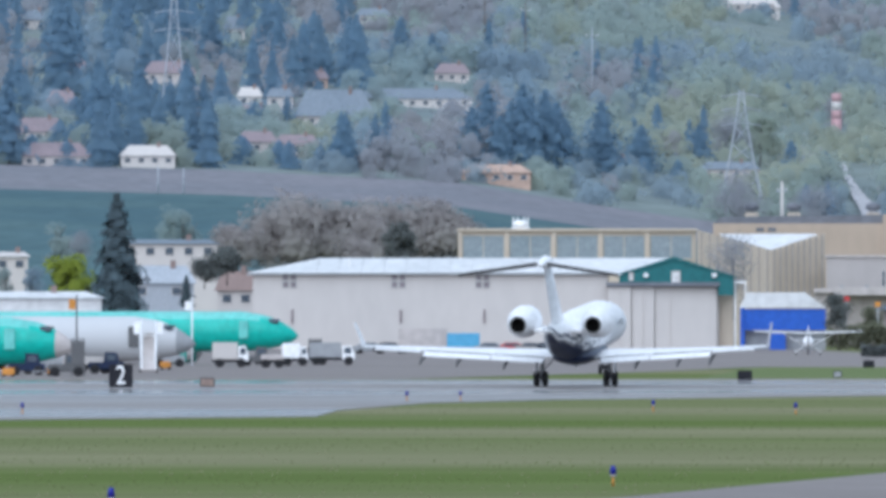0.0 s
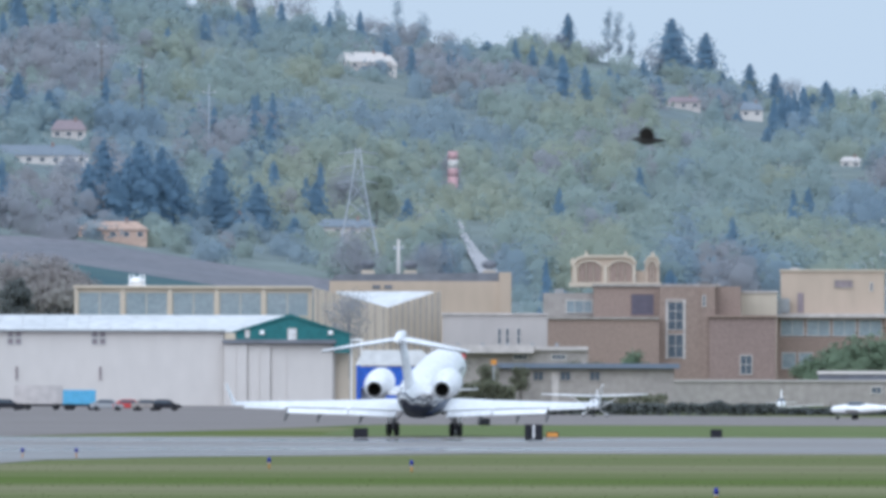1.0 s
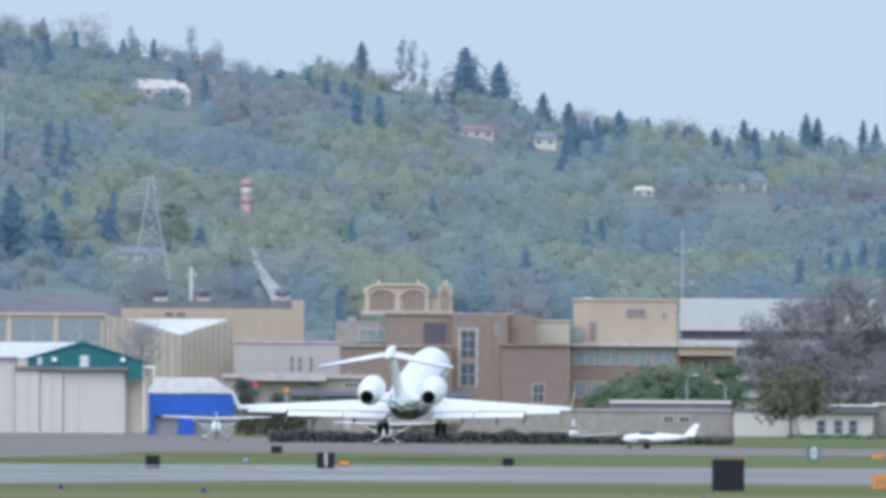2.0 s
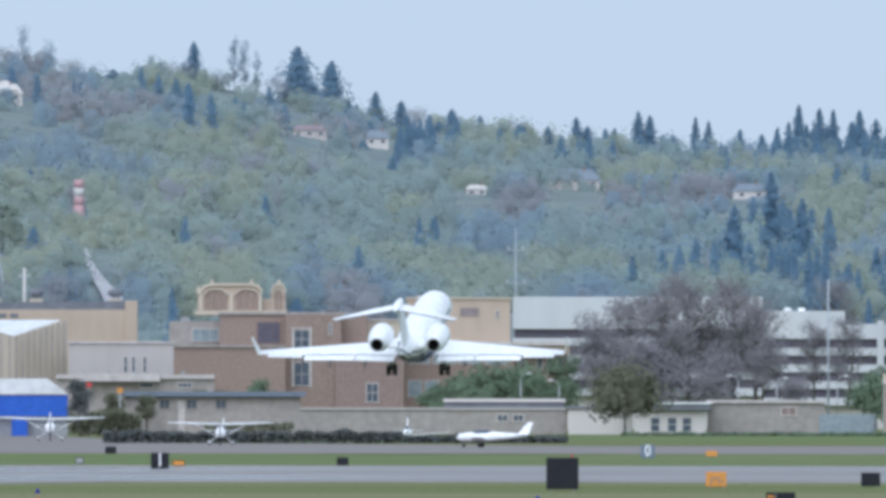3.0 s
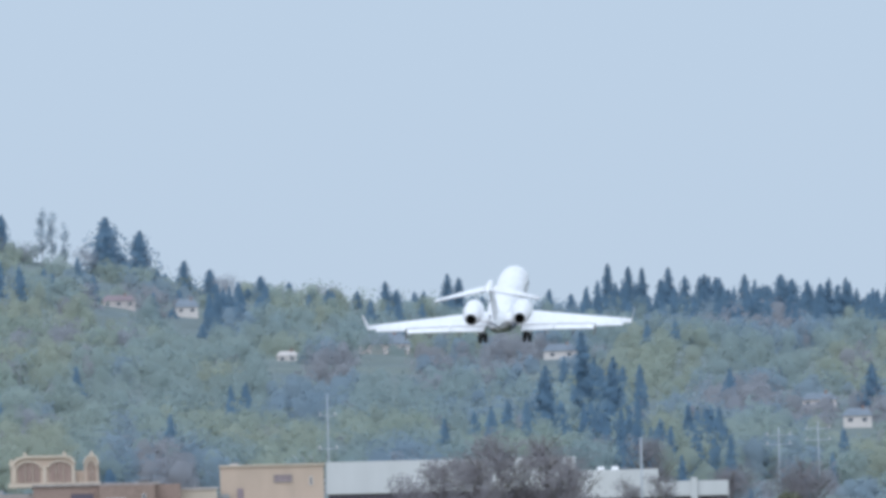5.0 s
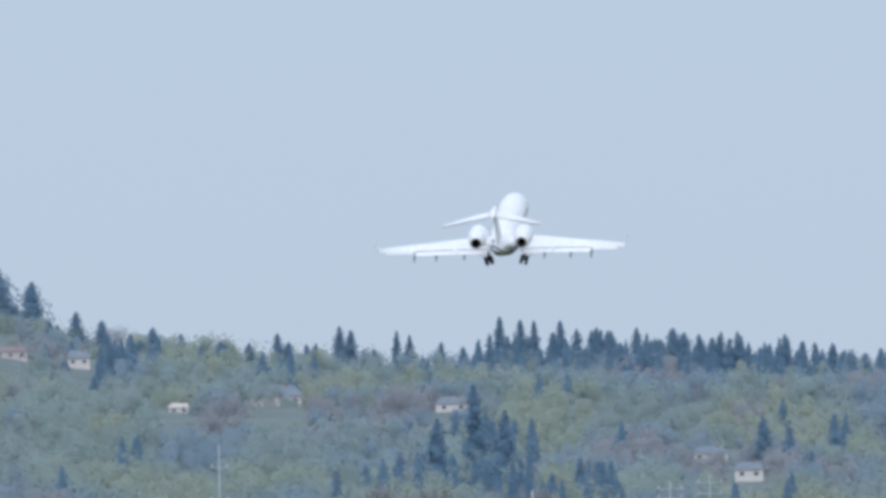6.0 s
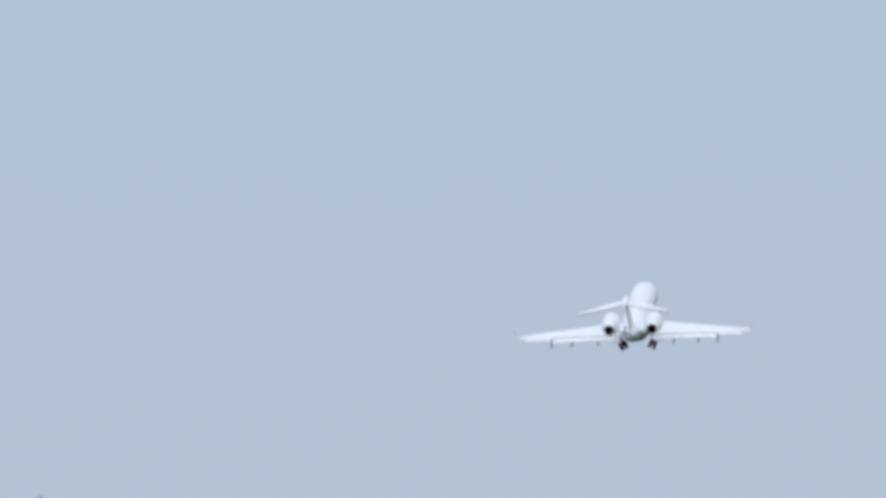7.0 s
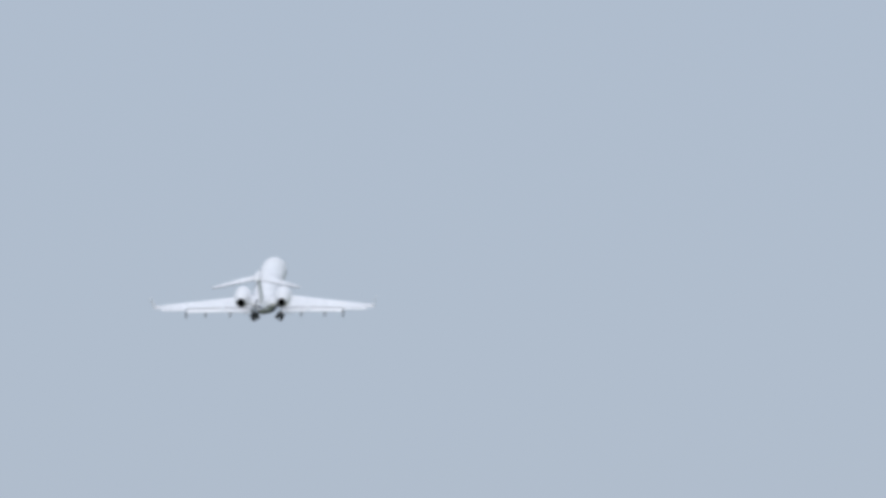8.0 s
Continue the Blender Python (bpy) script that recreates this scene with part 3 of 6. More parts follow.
    # swept fin with a thin trailing edge
    fin = slab([(4.3, 5.2, -1.3, 0, 1.0), (5.2, 3.0, -2.0, 0, 0.85), (7.2, 0.2, -3.6, 0, 0.75), (9.25, -2.3, -5.2, 0, 0.7)], "tail_fin", M["white_paint"], jet)
    fin.data.transform(Matrix.Rotation(radians(-90), 4, "Y"))
    part("tail_bullet", loft([(0, -6.6, 9.25, 0.03, 0.03), (0, -6.0, 9.3, 0.24, 0.26), (0, -4.2, 9.38, 0.38, 0.42), (0, -2.4, 9.34, 0.26, 0.3), (0, -1.6, 9.28, 0.03, 0.03)], 16), M["white_paint"], jet)
    leg = tube([(0, 21.6, 2.4), (0, 21.9, 0.4)], 0.1, 0.08)
    gear = part("nose_gear", leg, M["grey"], jet, "grey nose gear leg")
    for dx in (-0.2, 0.2):
        part("tyre", wheel(bmesh.new(), dx, 21.9, 0.36, 0.36, 0.2), M["rubber"], gear, "black tyre")
    return jet


# ---- crow ----
def build_crow():
    crow = thing("crow", pose(0, 0, 0), "black crow in level flight", "bird")
    part("body", loft([(0, -0.34, 0, 0.07, 0.02), (0, -0.17, 0, 0.06, 0.05), (0, -0.02, 0, 0.1, 0.1), (0, 0.12, 0.01, 0.09, 0.09), (0, 0.2, 0.03, 0.045, 0.05), (0, 0.25, 0.03, 0.025, 0.025), (0, 0.31, 0.02, 0.004, 0.006)], 12), M["feather"], crow)
    wings = []
    for s in (-1, 1):
        bm = bmesh.new()
        pts = [(0, 0.12), (0.22, 0.16), (0.42, 0.08), (0.47, -0.02), (0.40, -0.06), (0.36, -0.12), (0.28, -0.12), (0.22, -0.15), (0.1, -0.13), (0, -0.12)]
        top = [bm.verts.new((s * x, y, 0.02)) for x, y in pts]
        low = [bm.verts.new((s * x, y, -0.015)) for x, y in pts]
        bm.faces.new(top)
        bm.faces.new(low[::-1])
        for i in range(len(pts)):
            bm.faces.new((top[i], low[i], low[(i + 1) % len(pts)], top[(i + 1) % len(pts)]))
        bmesh.ops.recalc_face_normals(bm, faces=bm.faces)
        w = part("wing", bm, M["feather"], crow)
        w.matrix_basis = pose(s * 0.05, 0, 0.03)
        wings.append((s, w))
    return crow, wings


jet = build_jet()
crow, crow_wings = build_crow()


# ---- buildings ----
class Site:
    """A building plot at distance d, facing the eye: sight lines become metres in its own space."""

    def __init__(self, name, u, d, label, category, turn=0.0, group=""):
        self.u, self.d = u, d
        p = spot(u, d)
        self.ob = thing(name, pose(p.x, p.y, 0, 0, 0, -math.degrees((u - 784) / F) + turn), label, category, group)

    def x(self, u):
        return (u - self.u) * self.d / F

    def z(self, v):
        return max(0.0, high(v, self.d))

    def block(self, name, u0, u1, v0, v1, y0, y1, material, label="", parent=None, bevel=0.05):
        z0, z1 = self.z(v1), self.z(v0)
        return part(name, boxes((self.x(u0), self.x(u1), y0, y1, z0, z1), bevel=bevel), material, parent or self.ob, label)

    def window(self, u0, u1, v0, v1, y=0.0, cols=2, rows=1, glass=None, frame_mat=None, t=0.14):
        """A framed window standing in the wall plane y, with mullions."""
        a, b, lo, hi = self.x(u0), self.x(u1), self.z(v1), self.z(v0)
        xs, zs = [a], [lo]
        for i in range(1, cols):
            c = a + (b - a) * i / cols
            xs += [c - t / 3, c + t / 3]
        for i in range(1, rows):
            c = lo + (hi - lo) * i / rows
            zs += [c - t / 3, c + t / 3]
        xs, zs = [a, a + t] + xs[1:] + [b - t, b], [lo, lo + t] + zs[1:] + [hi - t, hi]
        fr = bmesh.new()
        vs = [[fr.verts.new((q, y - 0.13, r)) for r in zs] for q in xs]
        for i in range(len(xs) - 1):
            for j in range(len(zs) - 1):
                if i % 2 == 0 or j % 2 == 0:
                    fr.faces.new((vs[i][j], vs[i + 1][j], vs[i + 1][j + 1], vs[i][j + 1]))
        back = bmesh.ops.extrude_face_region(fr, geom=list(fr.faces))
        bmesh.ops.translate(fr, vec=(0, 0.22, 0), verts=[q for q in back["geom"] if isinstance(q, bmesh.types.BMVert)])
        bmesh.ops.recalc_face_normals(fr, faces=fr.faces)
        w = part("window", fr, frame_mat or M["white_wall"], self.ob)
        for i in range(cols):
            for j in range(rows):
                xa, xb = a + (b - a) * i / cols, a + (b - a) * (i + 1) / cols
                za, zb = lo + (hi - lo) * j / rows, lo + (hi - lo) * (j + 1) / rows
                part("pane", boxes((xa + 0.03, xb - 0.03, y - 0.05, y + 0.05, za + 0.03, zb - 0.03)), glass or M["glass_dark"], w)
        return w


def long_hangar():
    s = Site("hangar", 1172, 1440, "long white metal hangar with a green gable and tall sliding doors", "hangar")
    # the long side runs away to the side; the gable end faces the field
    a, b = s.x(447), s.x(1075)
    eave, ridge = s.z(483), s.z(456)
    part("wall", boxes((a, b, 0, 30, 0, eave), bevel=0.05), M["white_wall"], s.ob, "weathered white sheet-metal wall")
    bm = bmesh.new()
    # shallow roof slope towards the field, hipped at its far end
    q = [(a - 0.8, -0.6, eave), (s.x(1105), -0.6, eave), (s.x(1193), 12, ridge), (s.x(560), 14, ridge), (a - 0.8, 30, eave), (s.x(1105), 30, eave)]
    v = [bm.verts.new(p) for p in q]
    v2 = [bm.verts.new((p[0], p[1], p[2] - 0.35)) for p in q]
    for f in ((0, 1, 2, 3), (3, 2, 5, 4), (0, 3, 4), (1, 5, 2)):
        bm.faces.new([v[i] for i in f])
        bm.faces.new([v2[i] for i in f[::-1]])
    for i, j in ((0, 1), (1, 5), (5, 4), (4, 0)):
        bm.faces.new((v[i], v2[i], v2[j], v[j]))
    bmesh.ops.recalc_face_normals(bm, faces=bm.faces)
    part("roof", bm, M["white_roof"], s.ob, "pale metal roof")
    for i in range(16):
        x = s.x(560) + (s.x(1150) - s.x(560)) * i / 15
        bm = bmesh.new()
        tube([(x, -0.55, eave + 0.08), (x, 13, ridge + 0.06)], 0.05, 0.05, 4, bm)
        part("roof_seam", bm, M["white_roof"], s.ob)
    part("gutter", boxes((a - 0.8, s.x(1078), -0.85, -0.6, eave - 0.25, eave - 0.02), bevel=0.04), M["grey"], s.ob)
    # gable front
    g0, g1, gp = s.x(1096), s.x(1298), s.x(1193)
    prof = [(g0, s.z(505)), (s.x(1270), s.z(505)), (s.x(1271), s.z(523)), (g1, s.z(523)), (g1, s.z(490)), (gp, s.z(457)), (g0, s.z(486))]
    part("gable", prism(prof, -1.8, 0.2), M["green_metal"], s.ob, "teal green gable cladding")
    part("gable_trim", prism([(g0 - 0.4, s.z(486)), (gp, s.z(456.2) + 0.15), (g1 + 0.4, s.z(490)), (g1 + 0.4, s.z(492)), (gp, s.z(459.5)), (g0 - 0.4, s.z(488.5))], -2.1, -1.8), M["green_metal"], s.ob)
    s.block("gable_wall", 1075, 1272, 505.5, 640, -0.2, 24, M["white_wall"])
    s.block("side_wall", 1272.5, 1297, 523.5, 640, 1.5, 24, M["cream"], "shaded beige side wall")
    s.block("door_header", 1073, 1274, 500, 507, -2.0, -0.21, M["grey_roof"], "dark door track")
    for i, (p, q) in enumerate(((1076, 1117), (1118, 1158), (1159, 1268))):
        d = s.block("sliding_door", p, q, 507.5, 640, -1.5 + 0.35 * i, -1.3 + 0.35 * i, M["white_wall"], "off-white sliding hangar door")
        for k in range(1, 2):
            x = s.x(p + (q - p) * k / (4 if q - p > 60 else 2))
            part("door_rib", boxes((x - 0.05, x + 0.05, -1.62 + 0.35 * i, -1.5 + 0.35 * i, 0.2, s.z(508))), M["white_wall"], d)
    for p, q, r, t in ((1188, 1204, 480, 504), (1113, 1121, 483, 497)):
        s.window(p, q, r, t, -1.85, 1, 2, M["white_roof"])
    for p in (1143, 1264):
        s.block("floodlight", p - 4, p + 4, 484, 491, -2.4, -1.85, M["white_paint"])
    for c in (513, 706, 855):
        for du, dv in ((-8, -6), (6, -6), (-8, 7), (6, 7)):
            s.window(c + du - 5, c + du + 5, 497 + dv - 5, 497 + dv + 5, -0.02, 1, 1, M["roof_red"], M["grey"], 0.1)
    for c in (517, 709, 857):
        s.block("downpipe", c - 1.5, c + 1.5, 548, 572, -0.3, 0, M["roof_red"])
    s.block("roof_vent", 614, 620, 456, 474, 5, 5.6, M["white_roof"])
    # frame of pipes at the corner
    for p in (1301, 1319):
        s.block("corner_post", p - 1.2, p + 1.2, 500, 640, -0.5, -0.2, M["white_paint"])
    s.block("corner_beam", 1299, 1321, 498, 502, -0.5, -0.2, M["white_paint"])


def glass_hall():
    s = Site("factory_hall", 1020, 1620, "beige factory hall with a long band of pale windows", "factory")
    s.block("wall", 811, 1232, 408, 640, 0.2, 40, M["cream"], "beige wall")
    s.block("parapet", 809, 1234, 405, 410, -0.5, 40.3, M["cream"], "cream roof edge")
    n = 5
    for i in range(n):
        p, q = 817 + i * 83, 817 + (i + 1) * 83 - 6
        s.window(p, min(q, 1230), 415, 460, 0.1, 2, 1, M["glass_pale"], M["cream"], 0.2)
        s.block("pier", p - 6, p, 411, 600, -0.35, 0.19, M["cream"], "cream wall pier")
    s.block("roof_fan_base", 905, 937, 402, 406, 6, 9, M["white_paint"])
    fan = part("roof_fan", loft([(s.x(921), 6, s.z(396), 1.2, 0.6), (s.x(921), 9, s.z(396), 1.2, 0.6)], 14), M["white_paint"], s.ob, "white rooftop ventilator")
    for p in (908, 915, 927, 934):
        s.block("ventilator_leg", p - 1, p + 1, 384, 402, 6.5, 7, M["white_paint"])


def corner_hall():
    s = Site("corner_hall", 1365, 1580, "cream ribbed metal building with a white roof seen in a notch", "warehouse")
    e = s.x(1365)
    # two ribbed faces that meet at the inner corner
    l, r = s.x(1232), s.x(1460)
    za, zb, zc = s.z(405), s.z(443), s.z(412)
    for p, q in (((l, 26, za), (e, 0, zb)), ((e, 0, zb), (r, 5, zc))):
        bm = bmesh.new()
        c = [(p[0], p[1], 0), (q[0], q[1], 0), q, p]
        a = [bm.verts.new(k) for k in c]
        b = [bm.verts.new((k[0], k[1] + 1.0, k[2])) for k in c]
        bm.faces.new(a)
        bm.faces.new(b[::-1])
        for i in range(4):
            bm.faces.new((a[i], b[i], b[(i + 1) % 4], a[(i + 1) % 4]))
        bmesh.ops.recalc_face_normals(bm, faces=bm.faces)
        part("wall", bm, M["cream"], s.ob)
        for i in range(9):
            f = (i + 0.5) / 9
            x, y, z = (p[k] + (q[k] - p[k]) * f for k in range(3))
            # ribs are coloured darker than the wall to draw their shade
            part("rib", boxes((x - 0.12, x + 0.12, y - 0.35, y + 0.1, 0.1, z - 0.1)), M["stone"], s.ob, "rib with shade put into its darker colour")
    bm = bmesh.new()
    q = [(s.x(1272), 24, s.z(412.5)), (e, 1.2, zb + 0.05), (s.x(1446), 4.6, s.z(413.5))]
    t = [bm.verts.new(k) for k in q]
    w = [bm.verts.new((k[0], k[1], k[2] - 0.4)) for k in q]
    bm.faces.new(t)
    bm.faces.new(w[::-1])
    for i in range(3):
        bm.faces.new((t[i], w[i], w[(i + 1) % 3], t[(i + 1) % 3]))
    bmesh.ops.recalc_face_normals(bm, faces=bm.faces)
    part("roof", bm, M["white_roof"], s.ob, "bright white flat roof")


def tan_hall():
    s = Site("brown_hall", 1420, 1700, "tan stucco factory hall with rooftop vents", "factory")
    s.block("wall", 1262, 1578, 396, 640, 0, 60, M["tan"], "tan stucco wall")
    bm = prism([(s.x(1262), s.z(396)), (s.x(1578), s.z(396)), (s.x(1582), s.z(380)), (s.x(1275), s.z(384))], 0.3, 59)
    part("roof", bm, M["grey_roof"], s.ob, "dark grey roof")
    s.block("corner_pier", 1562, 1584, 380, 640, -0.6, 4, M["tan"])
    for c in (1330, 1405, 1545):
        part("vent_base", boxes((s.x(c - 12), s.x(c + 12), 3, 5, s.z(390), s.z(376)), bevel=0.15), M["cream"], s.ob)
        part("vent_cap", loft([(s.x(c), 2.6, s.z(366), 1.3, 0.7), (s.x(c), 5.4, s.z(366), 1.3, 0.7)], 14), M["grey_roof"], s.ob, "dark round roof ventilator")
    for c in (1345, 1366):
        s.block("louvre", c - 7, c + 7, 403, 410, -0.15, 0, M["grey_roof"])
    s2 = Site("white_annex", 1560, 1560, "low off-white annex with tall narrow windows", "annex")
    s2.block("wall", 1462, 1648, 455, 640, 0, 20, M["annex_wall"], "pinkish grey rendered wall")
    s2.block("roof_edge", 1460, 1650, 452, 456, -0.3, 20.2, M["siding"])
    for c in (1563, 1577, 1597):
        s2.window(c - 4, c + 4, 478, 508, -0.03, 1, 2)
    s3 = Site("shop_building", 1640, 1540, "low cream shop row with a flat roof", "shop")
    s3.block("wall", 1440, 1720, 518, 640, 0, 12, M["stone"], "pale wall")
    s3.block("roof", 1440, 1720, 511, 518.5, -0.6, 12.3, M["siding"], "cream flat roof edge")
    s3.block("porch_roof", 1474, 1624, 509, 523, -2.4, -0.62, M["siding"], "low white porch roof")
    for c in (1600, 1668):
        s3.window(c - 13, c + 13, 524, 535, -0.03, 3, 1)
    for i in range(5):
        s3.block("roof_vent", 1486 + i * 44, 1492 + i * 44, 505, 511, 3, 3.6, M["grey"])
    # long low workshop with a dark roof line
    s4 = Site("dark_roofed_workshop", 1715, 1425, "low pale grey workshop with a long dark slate-blue roof", "workshop")
    s4.block("wall", 1562, 1872, 549, 640, 0, 12, M["stone"], "pale grey wall")
    s4.block("roof", 1550, 1882, 541, 549.5, -1.2, 12.4, M["slate_blue"], "dark slate-blue roof edge")
    for c in (1632, 1680, 1732):
        s4.window(c - 10, c + 10, 554, 572, -0.03, 2, 1, M["glass_dark"], M["stone"])
    s4.block("door", 1656, 1668, 556, 640, -0.12, 0, M["siding"], "pale door")


def brick_school():
    s = Site("brick_building", 1800, 1640, "brown brick building with tall windows and a crowned rooftop tower", "school")
    s.block("main_block", 1729, 1990, 404, 660, 0, 40, M["brick"], "brown brick main block")
    s.block("roof_coping", 1727, 1954, 400, 405, -0.4, 40.3, M["stone"], "stone coping")
    s.block("stair_tower", 1846, 1946, 405.5, 660, -3, 0, M["brick"], "projecting brick stair tower")
    s.block("low_wing", 1642, 1846, 462, 660, -6, 0, M["brick"], "lower brick wing")
    s.block("wing_coping", 1640, 1846, 459, 463, -6.4, 0, M["stone"])
    s.block("right_wing", 1934, 2052, 458, 660, -4.5, -0.1, M["brick_dark"], "dark red brick wing")
    s.block("right_coping", 1932, 2054, 455, 459, -5, 0, M["brick"])
    s.block("rear_block", 1640, 1732, 416, 600, 4, 30, M["stone"], "pale stone rear block")
    s.window(1680, 1728, 428, 452, 3.95, 3, 1, M["glass_pale"])
    s.block("back_block", 1952, 2056, 414, 600, 12, 30, M["cream"], "cream rear block")
    s.block("back_coping", 1950, 2058, 411, 414.5, 11.7, 30.3, M["siding"])
    s.window(1795, 1837, 417, 456, -0.03, 1, 1, M["ribbon_glass"], M["brick_dark"])
    s.window(1860, 1889, 431, 482, -3.05, 2, 3, M["glass_dark"], M["siding"])
    s.window(1860, 1889, 488, 531, -3.05, 2, 2, M["glass_dark"], M["siding"])
    part("window_surround", boxes((s.x(1857), s.x(1860) - 0.01, -3.2, -3, s.z(533), s.z(429)), (s.x(1889) + 0.01, s.x(1892), -3.2, -3, s.z(533), s.z(429)), (s.x(1857), s.x(1892), -3.2, -3, s.z(429) + 0.01, s.z(427))), M["siding"], s.ob, "pale stone window surround")
    s.block("tower_side", 1920, 1944, 406, 640, -3.4, -3, M["brick"])
    s.window(1921, 1928, 420, 440, -3.45, 1, 2)
    s.window(1988, 2010, 525, 560, -4.55, 2, 2)
    s.block("roof_box", 1918, 1936, 394, 401, 8, 11, M["dark_grey"], "dark rooftop box")
    s.block("roof_box", 1660, 1676, 408, 416, 10, 12, M["grey"], "grey rooftop box")
    part("roof_aerial", tube([(s.x(1944), 6, s.z(400)), (s.x(1946), 6, s.z(384))], 0.08, 0.05, 6), M["galvanised"], s.ob)
    # crowned tower
    def shape(name, pts, y0, y1, material, label=""):
        return part(name, prism([(s.x(u), s.z(v)) for u, v in pts], y0, y1), material, s.ob, label)

    shape("tower", [(1690, 404), (1804, 404), (1804, 364), (1798, 354), (1788, 351), (1714, 351), (1700, 355), (1690, 366)], 4, 22, M["tan"], "cream rooftop pavilion with sloping shoulders")
    shape("turret", [(1820, 404), (1846, 404), (1846, 364), (1841, 352), (1826, 352), (1820, 364)], 4.5, 10, M["tan"], "small cream turret")
    s.block("link_wall", 1804.5, 1819.5, 376, 404, 5, 9, M["tan"])
    s.block("tower_plinth", 1686, 1849, 397, 405, 3.4, 3.98, M["cream"], "cream plinth")
    shape("tower_cornice", [(1688, 367), (1699, 353), (1713, 348.5), (1789, 348.5), (1800, 352), (1806, 363), (1803, 365), (1796, 356), (1787, 353), (1715, 353), (1702, 357), (1692, 369)], 3.5, 4.3, M["cream"], "pale curved cornice")
    shape("turret_cornice", [(1818, 364), (1825, 350), (1842, 350), (1848, 364), (1845, 365), (1840, 353.5), (1827, 353.5), (1821, 365)], 4.1, 4.7, M["cream"], "pale turret cornice")
    for c, w, v in ((1692, 4, 362), (1716, 3, 349), (1786, 3, 349), (1834, 4, 350)):
        part("finial", boxes((s.x(c - w), s.x(c + w), 4.4, 5.6, s.z(v + 2), s.z(v - 4)), (s.x(c - w * 0.55), s.x(c + w * 0.55), 4.7, 5.3, s.z(v - 4), s.z(v - 8)), bevel=0.06), M["cream"], s.ob, "cream parapet finial")
    for p, q, y in ((1703, 1742, 4), (1758, 1797, 4), (1826, 1840, 4.5)):
        n, c, h = 12, (p + q) / 2, (q - p) / 2
        arc = [(math.cos(math.pi * i / n), math.sin(math.pi * i / n)) for i in range(n + 1)]
        shape("arched_opening", [(p, 396), (q, 396)] + [(c + h * a, 370 - 10 * b) for a, b in arc], y - 0.14, y + 0.06, M["brick"], "arched brick infill")
        shape("arch_moulding", [(c + (h + 3) * a, 370 - 13 * b) for a, b in arc] + [(c + h * a, 370 - 10 * b) for a, b in reversed(arc)], y - 0.4, y - 0.02, M["cream"], "pale arch moulding")
        for i in (1, 2):
            u = p + (q - p) * i / 3
            s.block("arch_bar", u - 0.8, u + 0.8, 364, 396, y - 0.25, y - 0.15, M["cream"])
    for c in (1696, 1750, 1801):
        s.block("pilaster", c - 3, c + 3, 366, 396.5, 3.6, 3.98, M["cream"], "cream pilaster")


def box_block():
    s = Site("office_block", 2150, 1660, "tan stucco office block over a glazed lower storey", "office")
    s.block("upper_wall", 2060, 2244, 376, 470, 2, 26, M["tan"], "tan stucco upper wall")
    s.block("upper_coping", 2058, 2246, 373.5, 377, 1.7, 26.3, M["cream"])
    s.window(2155, 2188, 392, 406, 1.95, 3, 1, M["roof_red"], M["stone"])
    s.window(2218, 2224, 396, 412, 1.95, 1, 1)
    for u in (2196, 2210, 2224):
        part("roof_aerial", tube([(s.x(u), 4, s.z(374)), (s.x(u) + 0.1, 4, s.z(366)), (s.x(u - 3), 4, s.z(361)), (s.x(u - 7), 4, s.z(359))], 0.09, 0.06, 6), M["galvanised"], s.ob, "thin curved roof aerial")
    part("roof_hatch", boxes((s.x(2078), s.x(2092), 8, 10, s.z(374), s.z(370)), bevel=0.05), M["siding"], s.ob)
    s.block("service_door", 2090, 2101, 415, 450, 1.85, 2, M["roof_red"], "brown service door")
    s.block("cooling_unit", 2035, 2076, 425, 450, -1, 1.8, M["grey"], "grey rooftop cooling unit")
    s.block("lower_wall", 2052, 2250, 458, 660, 0, 30, M["brick"], "brown brick lower wall")
    s.block("canopy", 2050, 2345, 452, 459, -1.5, 30.5, M["siding"], "pale flat roof edge")
    s.block("tan_wing", 2250, 2345, 459.5, 660, 2, 30, M["brick"], "brown wing")
    s.block("tan_fascia", 2246, 2349, 459.2, 474, -0.8, 2, M["tan"], "tan fascia")
    for i in range(4):
        s.window(2060 + i * 46, 2102 + i * 46, 462, 492, -0.04, 2, 1, M["glass_pale"], M["siding"])
    for i in range(2):
        s.window(2062 + i * 30, 2088 + i * 30, 520, 550, -0.04, 1, 1, M["glass_pale"], M["siding"])
    for i in range(3):
        s.window(2290 + i * 18, 2302 + i * 18, 480, 500, 1.95, 1, 1)


